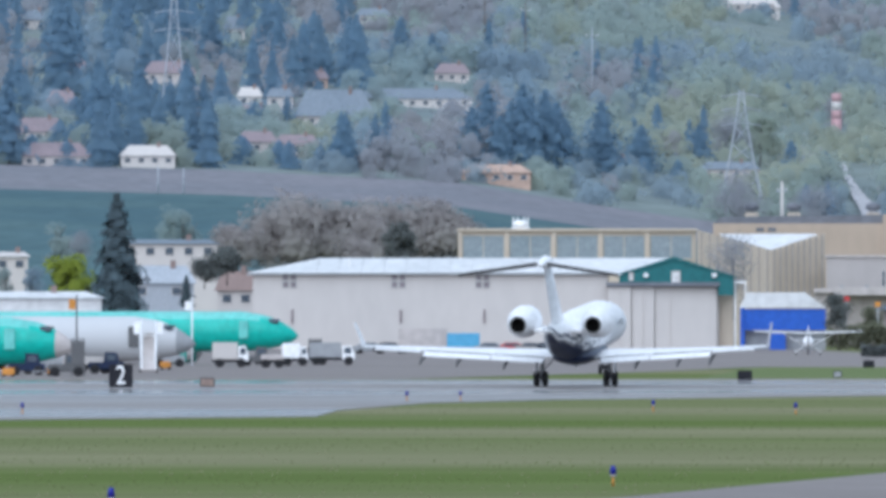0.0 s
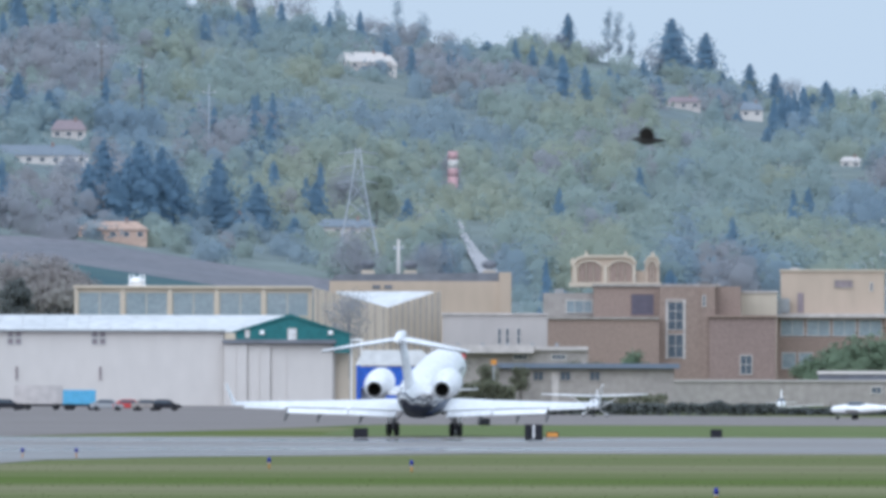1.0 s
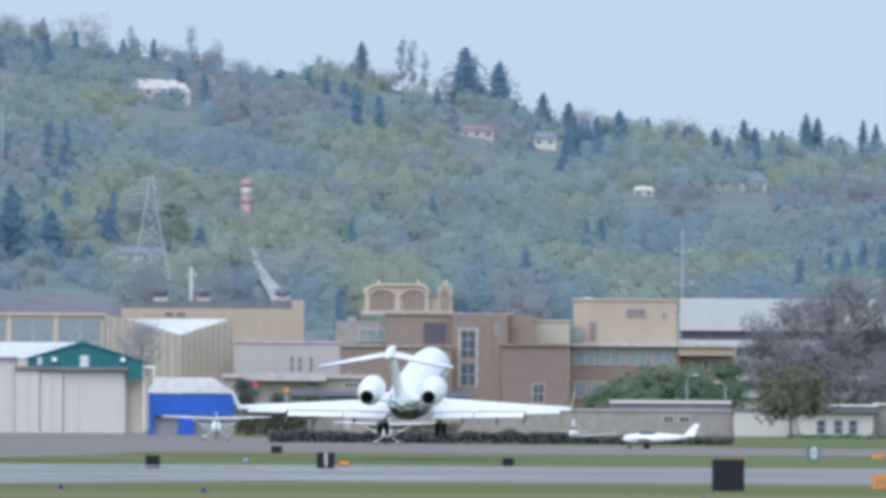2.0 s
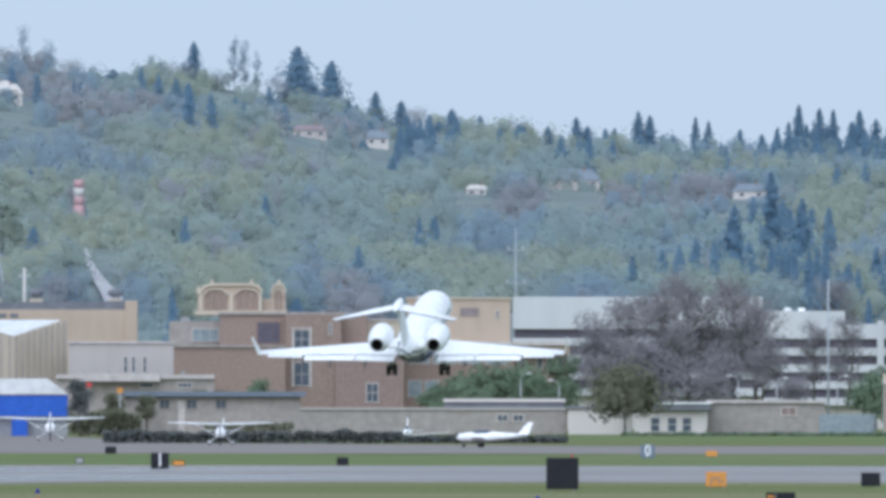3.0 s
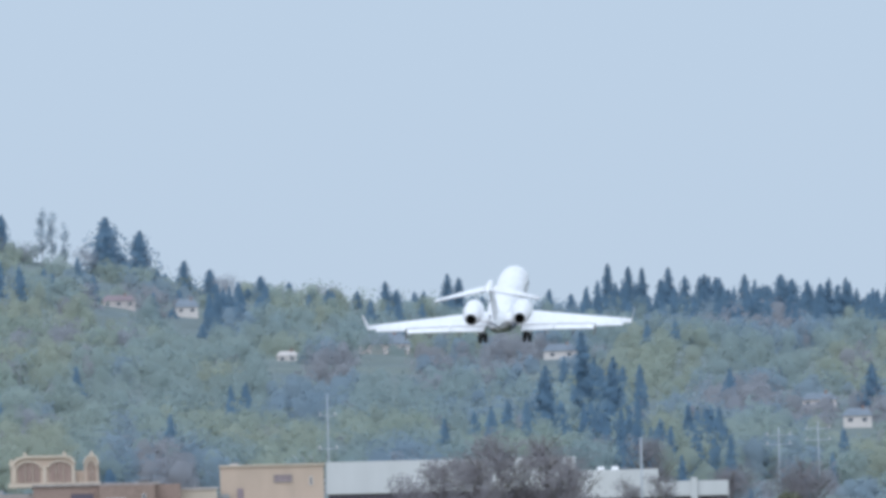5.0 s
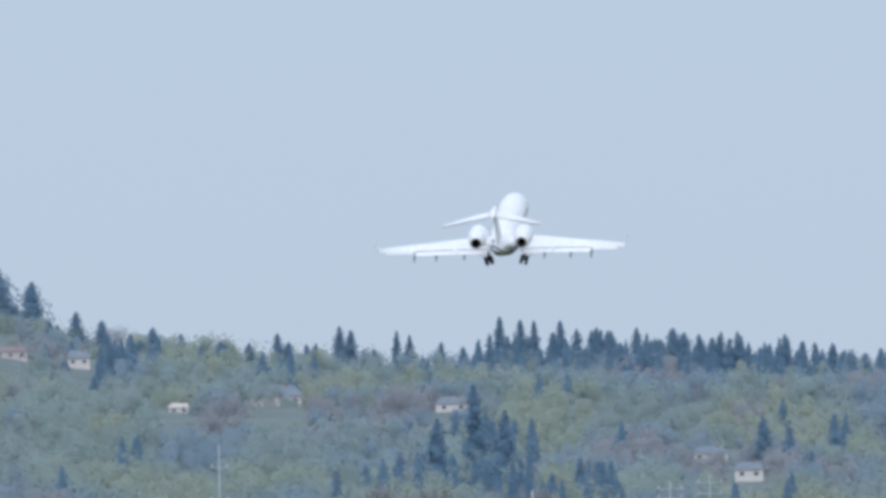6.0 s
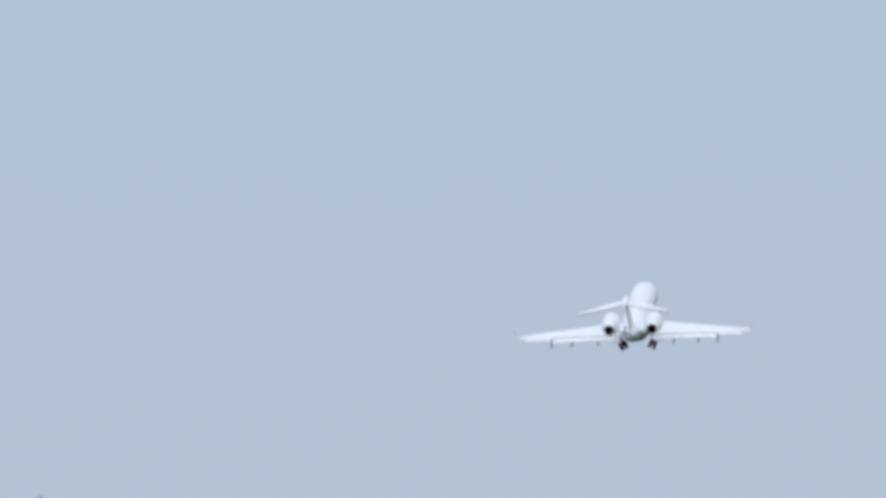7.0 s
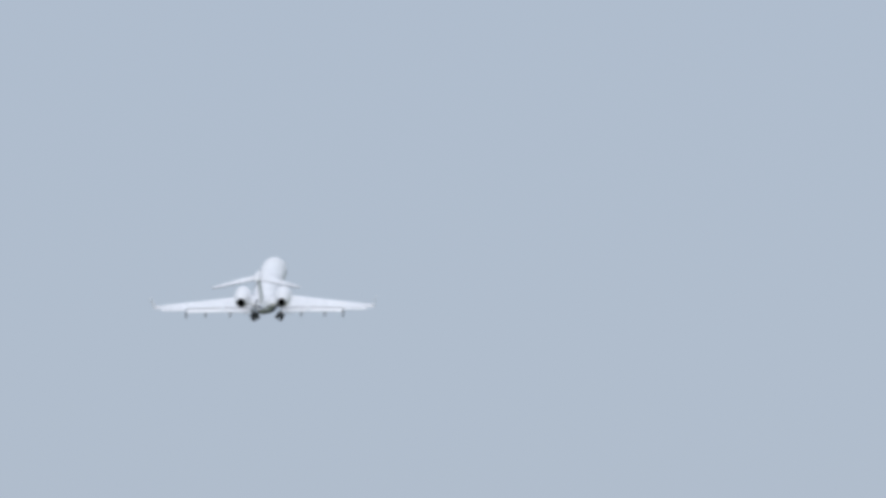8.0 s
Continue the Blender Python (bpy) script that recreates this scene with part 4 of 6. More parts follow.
def stripe_office():
    s = Site("long_office", 2600, 1750, "long white office building with dark ribbon windows", "office")
    s.block("upper_storey", 2247, 2690, 372, 429.5, 4, 40, M["office_white"], "white upper storey")
    s.block("step_storey", 2690.5, 2836, 397, 446.5, 4, 40, M["office_white"], "white lower storey")
    s.block("end_storey", 2836.5, 2960, 420, 446.5, 4, 40, M["office_white"], "white end storey")
    s.block("core", 2249, 2688, 430, 640, 6, 39, M["white_wall"], "white core")
    s.block("core", 2688.5, 2956, 447, 640, 6, 39, M["white_wall"], "white core")
    for a, b, first in ((2247, 2690, 430), (2691, 2960, 447)):
        for i in range(4):
            v = first + 29.5 * i
            w = s.block("ribbon_window", a + 3, b - 3, v, v + 15, 5, 6, M["ribbon_glass"], "dark ribbon window")
            for k in range(1, int((b - a) / 29)):
                x = s.x(a + 29 * k)
                part("mullion", boxes((x - 0.08, x + 0.08, 4.9, 5.0, s.z(v + 15), s.z(v))), M["dark_grey"], w)
            s.block("spandrel", a, b, v + 15.4, v + 29.2, 4, 6, M["office_white"], "white spandrel band")
    for c in (2735, 2760):
        s.block("roof_box", c - 6, c + 6, 391, 398, 10, 14, M["white_paint"])
    s.block("stair_strip", 2893, 2905, 414, 540, 3.4, 4, M["office_white"])


def field_edge():
    s = Site("boundary_wall", 2170, 1480, "long low mauve-grey concrete wall behind a hedge", "wall")
    s.block("wall", 1866, 2342, 572, 640, 0, 10, M["stone"], "mauve-grey rendered wall")
    s.block("coping", 1864, 2343, 569, 573, -0.3, 10.2, M["annex_wall"])
    s.block("upper_band", 2125, 2342, 553, 559, 3, 12, M["white_wall"], "pale flat roof edge")
    # dark grey here paints the shade below the roof edge
    s.block("upper_wall", 2127, 2340, 559.2, 573, 3.5, 11, M["grey_roof"], "clerestory wall, its shade painted dark grey")
    for c in (2230, 2258):
        s.window(c - 10, c + 10, 580, 594, -0.03, 2, 1, M["glass_dark"])
    s = Site("pale_shed", 2400, 1470, "pale blue-grey shed with a flat roof", "shed")
    s.block("wall", 2346, 2460, 570, 640, 0, 14, M["white_wall"], "pale rendered wall")
    s.block("roof", 2344, 2462, 566, 571, -0.4, 14.3, M["grey_roof"])
    s = Site("white_shed", 2530, 1465, "low white workshop with a dark flat roof", "workshop")
    s.block("wall", 2463, 2590, 572, 640, 0, 16, M["white_wall"], "white wall")
    s.block("roof", 2452, 2598, 562, 573, -1.2, 16.2, M["grey_roof"], "dark roof")
    s.block("fascia", 2440, 2600, 559, 562.5, -1.5, 16.4, M["white_roof"])
    for c in (2500, 2530, 2556):
        s.window(c - 9, c + 9, 585, 612, -0.03, 1, 2)
    s = Site("grey_workshop", 2660, 1475, "grey-beige workshop with a pale roof edge", "workshop")
    s.block("wall", 2592, 2800, 560, 640, 0, 16, M["stone"], "grey-beige wall")
    s.block("roof", 2590, 2802, 555, 560.5, -0.5, 16.2, M["siding"])
    s.window(2722, 2750, 567, 583, -0.03, 2, 1, M["brick_dark"])
    s = Site("blue_van_row", 2800, 1455, "pale blue box trailer parked beside a shed", "trailer")
    s.block("box", 2790, 2890, 580, 628, 0, 4, M["glass_pale"], "pale blue box body", bevel=0.15)
    for c in (2805, 2820, 2870):
        part("tyre", wheel(bmesh.new(), 0, 0, 0, 0.5, 0.3), M["rubber"], s.ob).matrix_basis = pose(s.x(c), 0.2, 0.5, 0, 0, 90)
    s = Site("guard_building", 3000, 1450, "tan flat-roofed building with a shaded porch", "guardhouse")
    s.block("wall", 2905, 3104, 526, 640, 0, 12, M["annex_tan"], "grey-tan wall")
    s.block("roof", 2902, 3107, 520, 526.5, -0.8, 12.3, M["siding"], "pale roof edge")
    s.block("porch_pier", 2903, 2914, 526.8, 640, -0.7, 0, M["annex_tan"])
    s.block("porch_fascia", 2914.5, 2984, 527, 537, -0.7, -0.02, M["brick"], "brown porch fascia")
    s.block("porch_pier", 2984.5, 2992, 526.8, 640, -0.7, 0, M["annex_tan"])
    for c in (2930, 2952, 2972, 3012, 3040):
        s.window(c - 8, c + 8, 536, 560, -0.03, 2, 1)
    for c in (2906, 3100):
        s.block("parapet_post", c - 3, c + 3, 508, 520, 0, 0.6, M["cream"])
    s = Site("blue_shelter", 1385, 1400, "blue tarpaulin shelter with a white roof", "shelter")
    s.block("front", 1316, 1461, 547, 585, 0, 6, M["blue"], "bright blue front panel")
    s.block("side_post", 1310, 1318, 540, 640, -0.2, 6, M["blue"])
    s.block("booth", 1362, 1390, 590, 626, -0.5, 2, M["blue"], "small blue booth")
    s.block("lower_wall", 1318, 1461, 585.5, 640, 1.5, 6, M["grey"], "grey shaded bay")
    part("roof", prism([(s.x(1308), s.z(545)), (s.x(1462), s.z(545)), (s.x(1425), s.z(518)), (s.x(1322), s.z(518))], -0.3, 6.5), M["white_roof"], s.ob, "white pitched roof")


long_hangar()
glass_hall()
corner_hall()
tan_hall()
brick_school()
box_block()
stripe_office()
field_edge()


# ---- parked airliners in primer ----
def build_airliner(u_nose, d, v_axis, paint, accent, label, engine_paint, turn):
    """A narrow-body airliner, nose towards +x of its own space, wheels on the apron."""
    p = spot(u_nose, d)
    ob = thing("airliner", pose(p.x, p.y, 0, 0, 0, turn), label, "airplane")
    zc = high(v_axis, d)
    # built along y, then turned so that the nose points to +x
    secs = [(0, 0.0, zc - 0.45, 0.08, 0.08), (0, -0.5, zc - 0.4, 0.6, 0.6), (0, -1.6, zc - 0.25, 1.15, 1.2), (0, -3.2, zc - 0.08, 1.6, 1.7), (0, -5.5, zc, 1.88, 2.0), (0, -12, zc, 1.88, 2.0), (0, -25, zc, 1.88, 2.0), (0, -31, zc + 0.5, 1.4, 1.5), (0, -37, zc + 1.1, 0.5, 0.6), (0, -38.5, zc + 1.2, 0.1, 0.1)]
    bm = loft(secs, 28)
    bmesh.ops.subdivide_edges(bm, edges=[e for e in bm.edges if abs(e.verts[0].co.y - e.verts[1].co.y) > 1.4], cuts=3)
    for f in bm.faces:
        c = f.calc_center_median()
        f.smooth = True
        if (c.z > zc + 1.2 and accent != "nose") or (c.y > -1.5 and accent == "nose") or (c.y > -1.3 and accent == "radome"):
            f.material_index = 2 if c.y > -1.3 and accent == "radome" else 1
    bmesh.ops.rotate(bm, verts=bm.verts, matrix=Euler((0, 0, radians(-90))).to_matrix())
    part("fuselage", bm, [paint, M["grey"] if accent == "nose" else M["primer_light"], M["siding"]], ob)
    part("windscreen", boxes((-2.9, -1.9, -1.15, 1.15, zc + 0.75, zc + 1.25), bevel=0.12), M["glass_dark"], ob, "dark cockpit windows")
    for x in (-5.3, -29.5):
        # dark panels on the grey airliner paint the shade of an open doorway
        part("door", boxes((x - 0.45, x + 0.45, -1.95, -1.78, zc - 0.7, zc + 1.1), bevel=0.05), M["dark_grey"] if accent == "nose" else M["primer_light"], ob)
    for s in (-1, 1):
        st = []
        for yy, xl, xt, zz, th in ((1.2, -11.5, -19.5, zc - 1.3, 1.0), (5.5, -14.2, -19.6, zc - 0.95, 0.6), (16.5, -21.0, -22.6, zc + 0.1, 0.2)):
            st.append((s * yy, xl, xt, zz, th))
        w = slab(st, "wing", M["grey"], ob)
        w.matrix_basis = Matrix(((0, 1, 0, 0), (1, 0, 0, 0), (0, 0, 1, 0), (0, 0, 0, 1)))
        yc, ze = s * 4.9, zc - 2.0
        e = loft([(0, -10.6, ze, 0.95, 0.95), (0, -10.9, ze, 1.1, 1.1), (0, -12.4, ze, 1.2, 1.18), (0, -14.2, ze, 0.98, 0.95), (0, -14.9, ze, 0.62, 0.62)], 24)
        bmesh.ops.rotate(e, verts=e.verts, matrix=Euler((0, 0, radians(-90))).to_matrix())
        eng = part("engine", e, engine_paint, ob)
        eng.matrix_basis = pose(0, yc, 0)
        lip = loft([(0, -10.0, ze, 0.25, 0.25), (0, -10.35, ze, 0.7, 0.7), (0, -10.75, ze, 1.02, 1.02), (0, -10.95, ze, 1.13, 1.13)], 24)
        bmesh.ops.rotate(lip, verts=lip.verts, matrix=Euler((0, 0, radians(-90))).to_matrix())
        part("inlet_cover", lip, M["siding"], eng, "pale inlet cover")
        part("pylon", boxes((-16, -12, yc - 0.18, yc + 0.18, ze + 0.9, zc - 0.9), bevel=0.05), M["grey"], ob)
        leg = tube([(-18.2, s * 2.8, zc - 1.4), (-18.2, s * 2.86, 0.55)], 0.16, 0.13)
        g = part("main_gear", leg, M["grey"], ob)
        for dy in (-0.35, 0.35):
            t = part("tyre", wheel(bmesh.new(), 0, 0, 0, 0.56, 0.36), M["rubber"], g)
            t.matrix_basis = pose(-18.2, s * 2.86 + dy, 0.56, 0, 0, 90)
        tp = slab([(s * 0.4, -33.2, -37.4, zc + 1.5, 0.3), (s * 6.6, -36.8, -38.6, zc + 2.0, 0.12)], "tailplane", M["grey"], ob)
        tp.matrix_basis = Matrix(((0, 1, 0, 0), (1, 0, 0, 0), (0, 0, 1, 0), (0, 0, 0, 1)))
    fin = prism([(-30, zc + 1.6), (-37.6, zc + 1.6), (-39.4, zc + 8.2), (-36.8, zc + 8.2), (-33.4, zc + 3.0)], -0.16, 0.16)
    part("tail_fin", fin, paint, ob)
    g = part("nose_gear", tube([(-4.2, 0, zc - 1.7), (-4.0, 0, 0.4)], 0.11, 0.1), M["grey"], ob)
    for dy in (-0.2, 0.2):
        t = part("tyre", wheel(bmesh.new(), 0, 0, 0, 0.36, 0.2), M["rubber"], g)
        t.matrix_basis = pose(-4.0, dy, 0.36, 0, 0, 90)
    return ob


M["primer_light"] = mat("pale_primer", (0.16, 0.55, 0.50), 0.35, 0, (0.22, 0.60, 0.55), 0.2)
build_airliner(528, 1010, 587, M["primer"], "stripe", "airliner in bright green primer parked on the apron", M["primer"], -4)
build_airliner(346, 905, 600, M["office_white"], "nose", "unpainted grey-white airliner parked on the apron", M["grey"], -7)
build_airliner(134, 850, 604, M["primer"], "radome", "green primed airliner with a pale nose cone on the apron", M["primer"], -6)


def stairs(u, d, v0):
    s = Site("boarding_stairs", u, d, "white wheeled boarding stairs against an airliner door", "stairs")
    h = s.z(v0)
    for dx in (-0.6, 0.6):
        part("side_rail", boxes((dx - 0.05, dx + 0.05, -3.4, -3.2, 0.3, 1.2), (dx - 0.05, dx + 0.05, 0.0, 0.2, h, h + 1.1)), M["white_paint"], s.ob)
        bm = bmesh.new()
        tube([(dx, -3.3, 0.4), (dx, 0, h)], 0.12, 0.12, 6, bm)
        tube([(dx, -3.3, 1.3), (dx, 0, h + 1.0)], 0.05, 0.05, 6, bm)
        part("stringer", bm, M["white_paint"], s.ob)
    for i in range(10):
        f = i / 9
        part("step", boxes((-0.6, 0.6, -3.3 + 3.2 * f, -3.0 + 3.2 * f, 0.35 + (h - 0.4) * f, 0.42 + (h - 0.4) * f)), M["white_wall"], s.ob)
    for x in (-0.7, 0.7):
        for y in (-3.0, -0.3):
            part("tyre", wheel(bmesh.new(), x, y, 0.25, 0.25, 0.14), M["rubber"], s.ob)
    flight = bmesh.new()
    q = [flight.verts.new(p) for p in ((-0.68, -3.45, 0.3), (0.68, -3.45, 0.3), (0.68, -0.05, h - 0.25), (-0.68, -0.05, h - 0.25), (-0.68, -3.35, 0.15), (0.68, -3.35, 0.15), (0.68, 0.05, h - 0.4), (-0.68, 0.05, h - 0.4))]
    for k in ((0, 1, 2, 3), (7, 6, 5, 4), (0, 4, 5, 1), (1, 5, 6, 2), (2, 6, 7, 3), (3, 7, 4, 0)):
        flight.faces.new([q[i] for i in k])
    part("flight", flight, M["siding"], s.ob, "pale sheet-metal flight")
    for x in (-0.98, 0.98):
        part("platform_guard", boxes((x - 0.3, x + 0.3, -0.1, 0.02, h - 0.1, h + 0.95), bevel=0.03), M["white_paint"], s.ob, "white platform guard")
    part("landing", boxes((-0.9, 0.9, 0.03, 1.4, h - 0.1, h), (-0.12, 0.12, 0.3, 0.5, 0.2, h - 0.1)), M["white_wall"], s.ob)


stairs(263, 872, 590)


def truck(name, u, d, w, h, body, label, cat="truck", cab=True):
    """A box truck or trailer seen from its side, w by h sight units."""
    s = Site(name, u, d, label, cat)
    k = d / F
    L, H = w * k, h * k
    part("box_body", boxes((-L / 2, L * (0.2 if cab else 0.5), -1.1, 1.1, 0.75, H), bevel=0.06), body, s.ob)
    part("chassis", boxes((-L / 2, L / 2, -0.9, 0.9, 0.5, 0.74)), M["black"], s.ob)
    if cab:
        c = part("cab", prism([(L * 0.22, 0.6), (L * 0.5, 0.6), (L * 0.5, H * 0.5), (L * 0.42, H * 0.86), (L * 0.22, H * 0.86)], -1.0, 1.0), M["white_paint"], s.ob)
        part("side_window", boxes((L * 0.27, L * 0.42, -1.03, -0.99, H * 0.52, H * 0.78)), M["glass_dark"], c)
    for x in (-0.36, -0.22, 0.36) if L > 4 else (-0.3, 0.3):
        for y in (-0.95, 0.95):
            part("tyre", wheel(bmesh.new(), 0, 0, 0, 0.45, 0.28), M["rubber"], s.ob).matrix_basis = pose(x * L, y, 0.45, 0, 0, 90)
    return s


def car(u, d, body, label, turn=0):
    p = spot(u, d)
    ob = thing("car", pose(p.x, p.y, 0, 0, 0, turn), label, "car", "parked cars")
    shell = prism([(-2.15, 0.35), (2.1, 0.35), (2.15, 0.75), (1.3, 0.92), (0.6, 1.42), (-0.9, 1.45), (-1.7, 1.0), (-2.15, 0.95)], -0.85, 0.85)
    bmesh.ops.bevel(shell, geom=list(shell.edges), offset=0.09, segments=2, affect="EDGES")
    part("body", shell, body, ob)
    for y in (-0.86, 0.84):
        part("side_window", prism([(1.05, 0.95), (0.55, 1.33), (-0.85, 1.36), (-1.4, 1.0)], y, y + 0.02), M["glass_dark"], ob)
    for x in (-1.35, 1.3):
        for y in (-0.75, 0.75):
            part("tyre", wheel(bmesh.new(), 0, 0, 0, 0.33, 0.22), M["rubber"], ob).matrix_basis = pose(x, y, 0.33, 0, 0, 90)


truck("box_truck", 408, 960, 64, 44, M["white_wall"], "white box truck beside the green airliner")
truck("service_van", 522, 985, 46, 40, M["white_paint"], "white service van on the apron")
truck("service_truck", 588, 1000, 80, 40, M["grey"], "grey covered service truck on the apron")
truck("cargo_trailer", 482, 950, 40, 24, M["siding"], "low beige equipment trailer on the apron", "trailer", False)
truck("white_trailer", 748, 1290, 86, 44, M["siding"], "long pale box trailer by the hangar wall", "trailer", False)
truck("blue_container", 820, 1285, 58, 36, M["sky_blue"], "light blue shipping container by the hangar wall", "container", False)
truck("baggage_cart", 165, 860, 70, 30, M["white_wall"], "white covered equipment cart under an airliner", "cart", False)
for i, (u, m, l) in enumerate(((870, "grey", "silver grey car parked by the hangar"), (908, "red", "dark red car parked by the hangar"), (940, "stone", "beige car parked by the hangar"), (970, "black", "black car parked by the hangar"), (690, "black", "black car parked by the hangar"), (655, "grey", "grey car parked by the hangar"))):
    car(u, 1270, M[m], l, 8 * (i % 3) - 6)
for u, v, m, l in ((15, 668, "orange", "orange wheel chock box"), (95, 666, "orange", "orange equipment box"), (293, 655, "orange", "orange equipment box"), (60, 650, "grass_bright", "yellow-green equipment cover"), (330, 640, "grass_bright", "yellow-green ground power unit")):
    s = Site("ground_unit", u, EYE * F / (v - HORIZON), l + " on the apron", "equipment")
    part("body", boxes((-0.5, 0.5, -0.4, 0.4, 0.15, 0.75), bevel=0.06), M[m], s.ob)
    for x in (-0.35, 0.35):
        part("tyre", wheel(bmesh.new(), 0, 0, 0, 0.16, 0.1), M["rubber"], s.ob).matrix_basis = pose(x, -0.35, 0.16, 0, 0, 90)


def tug(u, v, paint, label):
    """A low tow tractor with a cab and a tow bar."""
    s = Site("tow_tractor", u, EYE * F / (v - HORIZON), label, "tractor", group="apron tractors")
    part("body", boxes((-1.5, 1.5, -0.8, 0.8, 0.4, 1.0), bevel=0.08), paint, s.ob)
    c = part("cab", prism([(-0.2, 1.0), (1.1, 1.0), (0.95, 1.8), (-0.1, 1.85)], -0.7, 0.7), paint, s.ob)
    part("cab_window", boxes((0.05, 0.8, -0.73, -0.7, 1.15, 1.65)), M["glass_dark"], c)
    part("tow_bar", tube([(-1.5, 0, 0.45), (-2.8, 0, 0.4)], 0.06, 0.06, 6), M["metal"], s.ob)
    for x in (-0.95, 0.95):
        for y in (-0.7, 0.7):
            part("tyre", wheel(bmesh.new(), 0, 0, 0, 0.42, 0.26), M["rubber"], s.ob).matrix_basis = pose(x, y, 0.42, 0, 0, 90)


tug(48, 665, M["navy"], "dark blue tow tractor under an airliner")
tug(118, 667, M["dark_grey"], "dark grey tow tractor under an airliner")
tug(188, 662, M["navy"], "dark blue tow tractor under an airliner")
tug(300, 650, M["grey"], "grey tow tractor beside boarding stairs")
tug(455, 648, M["dark_grey"], "dark tow tractor before the green airliner")
tug(548, 642, M["navy"], "dark blue tow tractor on the apron")


def stand(u, v_base, v_top, w, paint, label):
    """An open service stand: posts, deck and rails."""
    d = EYE * F / (v_base - HORIZON)
    s = Site("service_stand", u, d, label, "work stand", group="apron stands")
    W, h = w * d / F / 2, high(v_top, d)
    for x in (-W, W):
        for y in (-0.6, 0.6):
            part("post", boxes((x - 0.05, x + 0.05, y - 0.05, y + 0.05, 0, h)), paint, s.ob)
    for f in (0.35, 0.68, 1.0):
        part("deck", boxes((-W, W, -0.6, 0.6, h * f - 0.08, h * f)), paint, s.ob)
    part("panel", boxes((-W, W, -0.66, -0.62, h * 0.35, h * 0.95)), paint, s.ob)


for u, d, v, l in ((340, 990, 526, "slim white light pole on the apron"), (136, 900, 522, "slim dark pole with an orange lamp box on the apron")):
    s = Site("apron_pole", u, d, l, "pole")
    h = s.z(v)
    part("pole", tube([(0, 0, 0), (0, 0, h)], 0.1, 0.07, 8), M["white_paint" if "white" in l else "dark_grey"], s.ob)
    part("foot", boxes((-0.3, 0.3, -0.3, 0.3, 0, 0.12), bevel=0.02), M["grey"], s.ob)
    part("lamp_box", boxes((-0.7, -0.1, -0.2, 0.2, h - 1.3, h - 0.4), bevel=0.04), M["white_paint" if "white" in l else "orange"], s.ob)
stand(138, 668, 600, 22, M["dark_grey"], "dark grey service stand at an airliner nose")
stand(410, 645, 600, 30, M["dark_grey"], "dark service stand below the green airliner")
stand(558, 643, 600, 22, M["dark_grey"], "dark service stand on the apron")
for u, d, v, m, l in ((1498, 1410, 527, "red", "small red roadside board on a pole"), (1553, 1405, 537, "orange", "small orange roadside board on a pole")):
    s = Site("road_sign", u, d, l, "sign")
    part("pole", tube([(0, 0, 0), (0, 0, s.z(v))], 0.06, 0.06, 8), M["metal"], s.ob)
    part("board", boxes((-0.4, 0.4, -0.08, -0.04, s.z(v) - 0.5, s.z(v) + 0.2), bevel=0.02), M[m], s.ob)
s = Site("checkered_hut", 3130, 1430, "red and white checkered equipment hut", "hut")
part("body", boxes((s.x(3072), s.x(3188), 0, 5, 0, s.z(541)), bevel=0.03), M["white_wall"], s.ob)
part("roof", boxes((s.x(3068), s.x(3192), -0.2, 5.2, s.z(541) + 0.004, s.z(541) + 0.25), bevel=0.03), M["white_roof"], s.ob)
for i in range(5):
    for j in range(5):
        if (i + j) % 2 == 0:
            x0 = s.x(3072 + i * 23.2)
            part("red_panel", boxes((x0, x0 + s.x(3130 + 23.2), -0.04, -0.005, s.z(541) - (j + 1) * 1.3, s.z(541) - j * 1.3)), M["red"], s.ob)


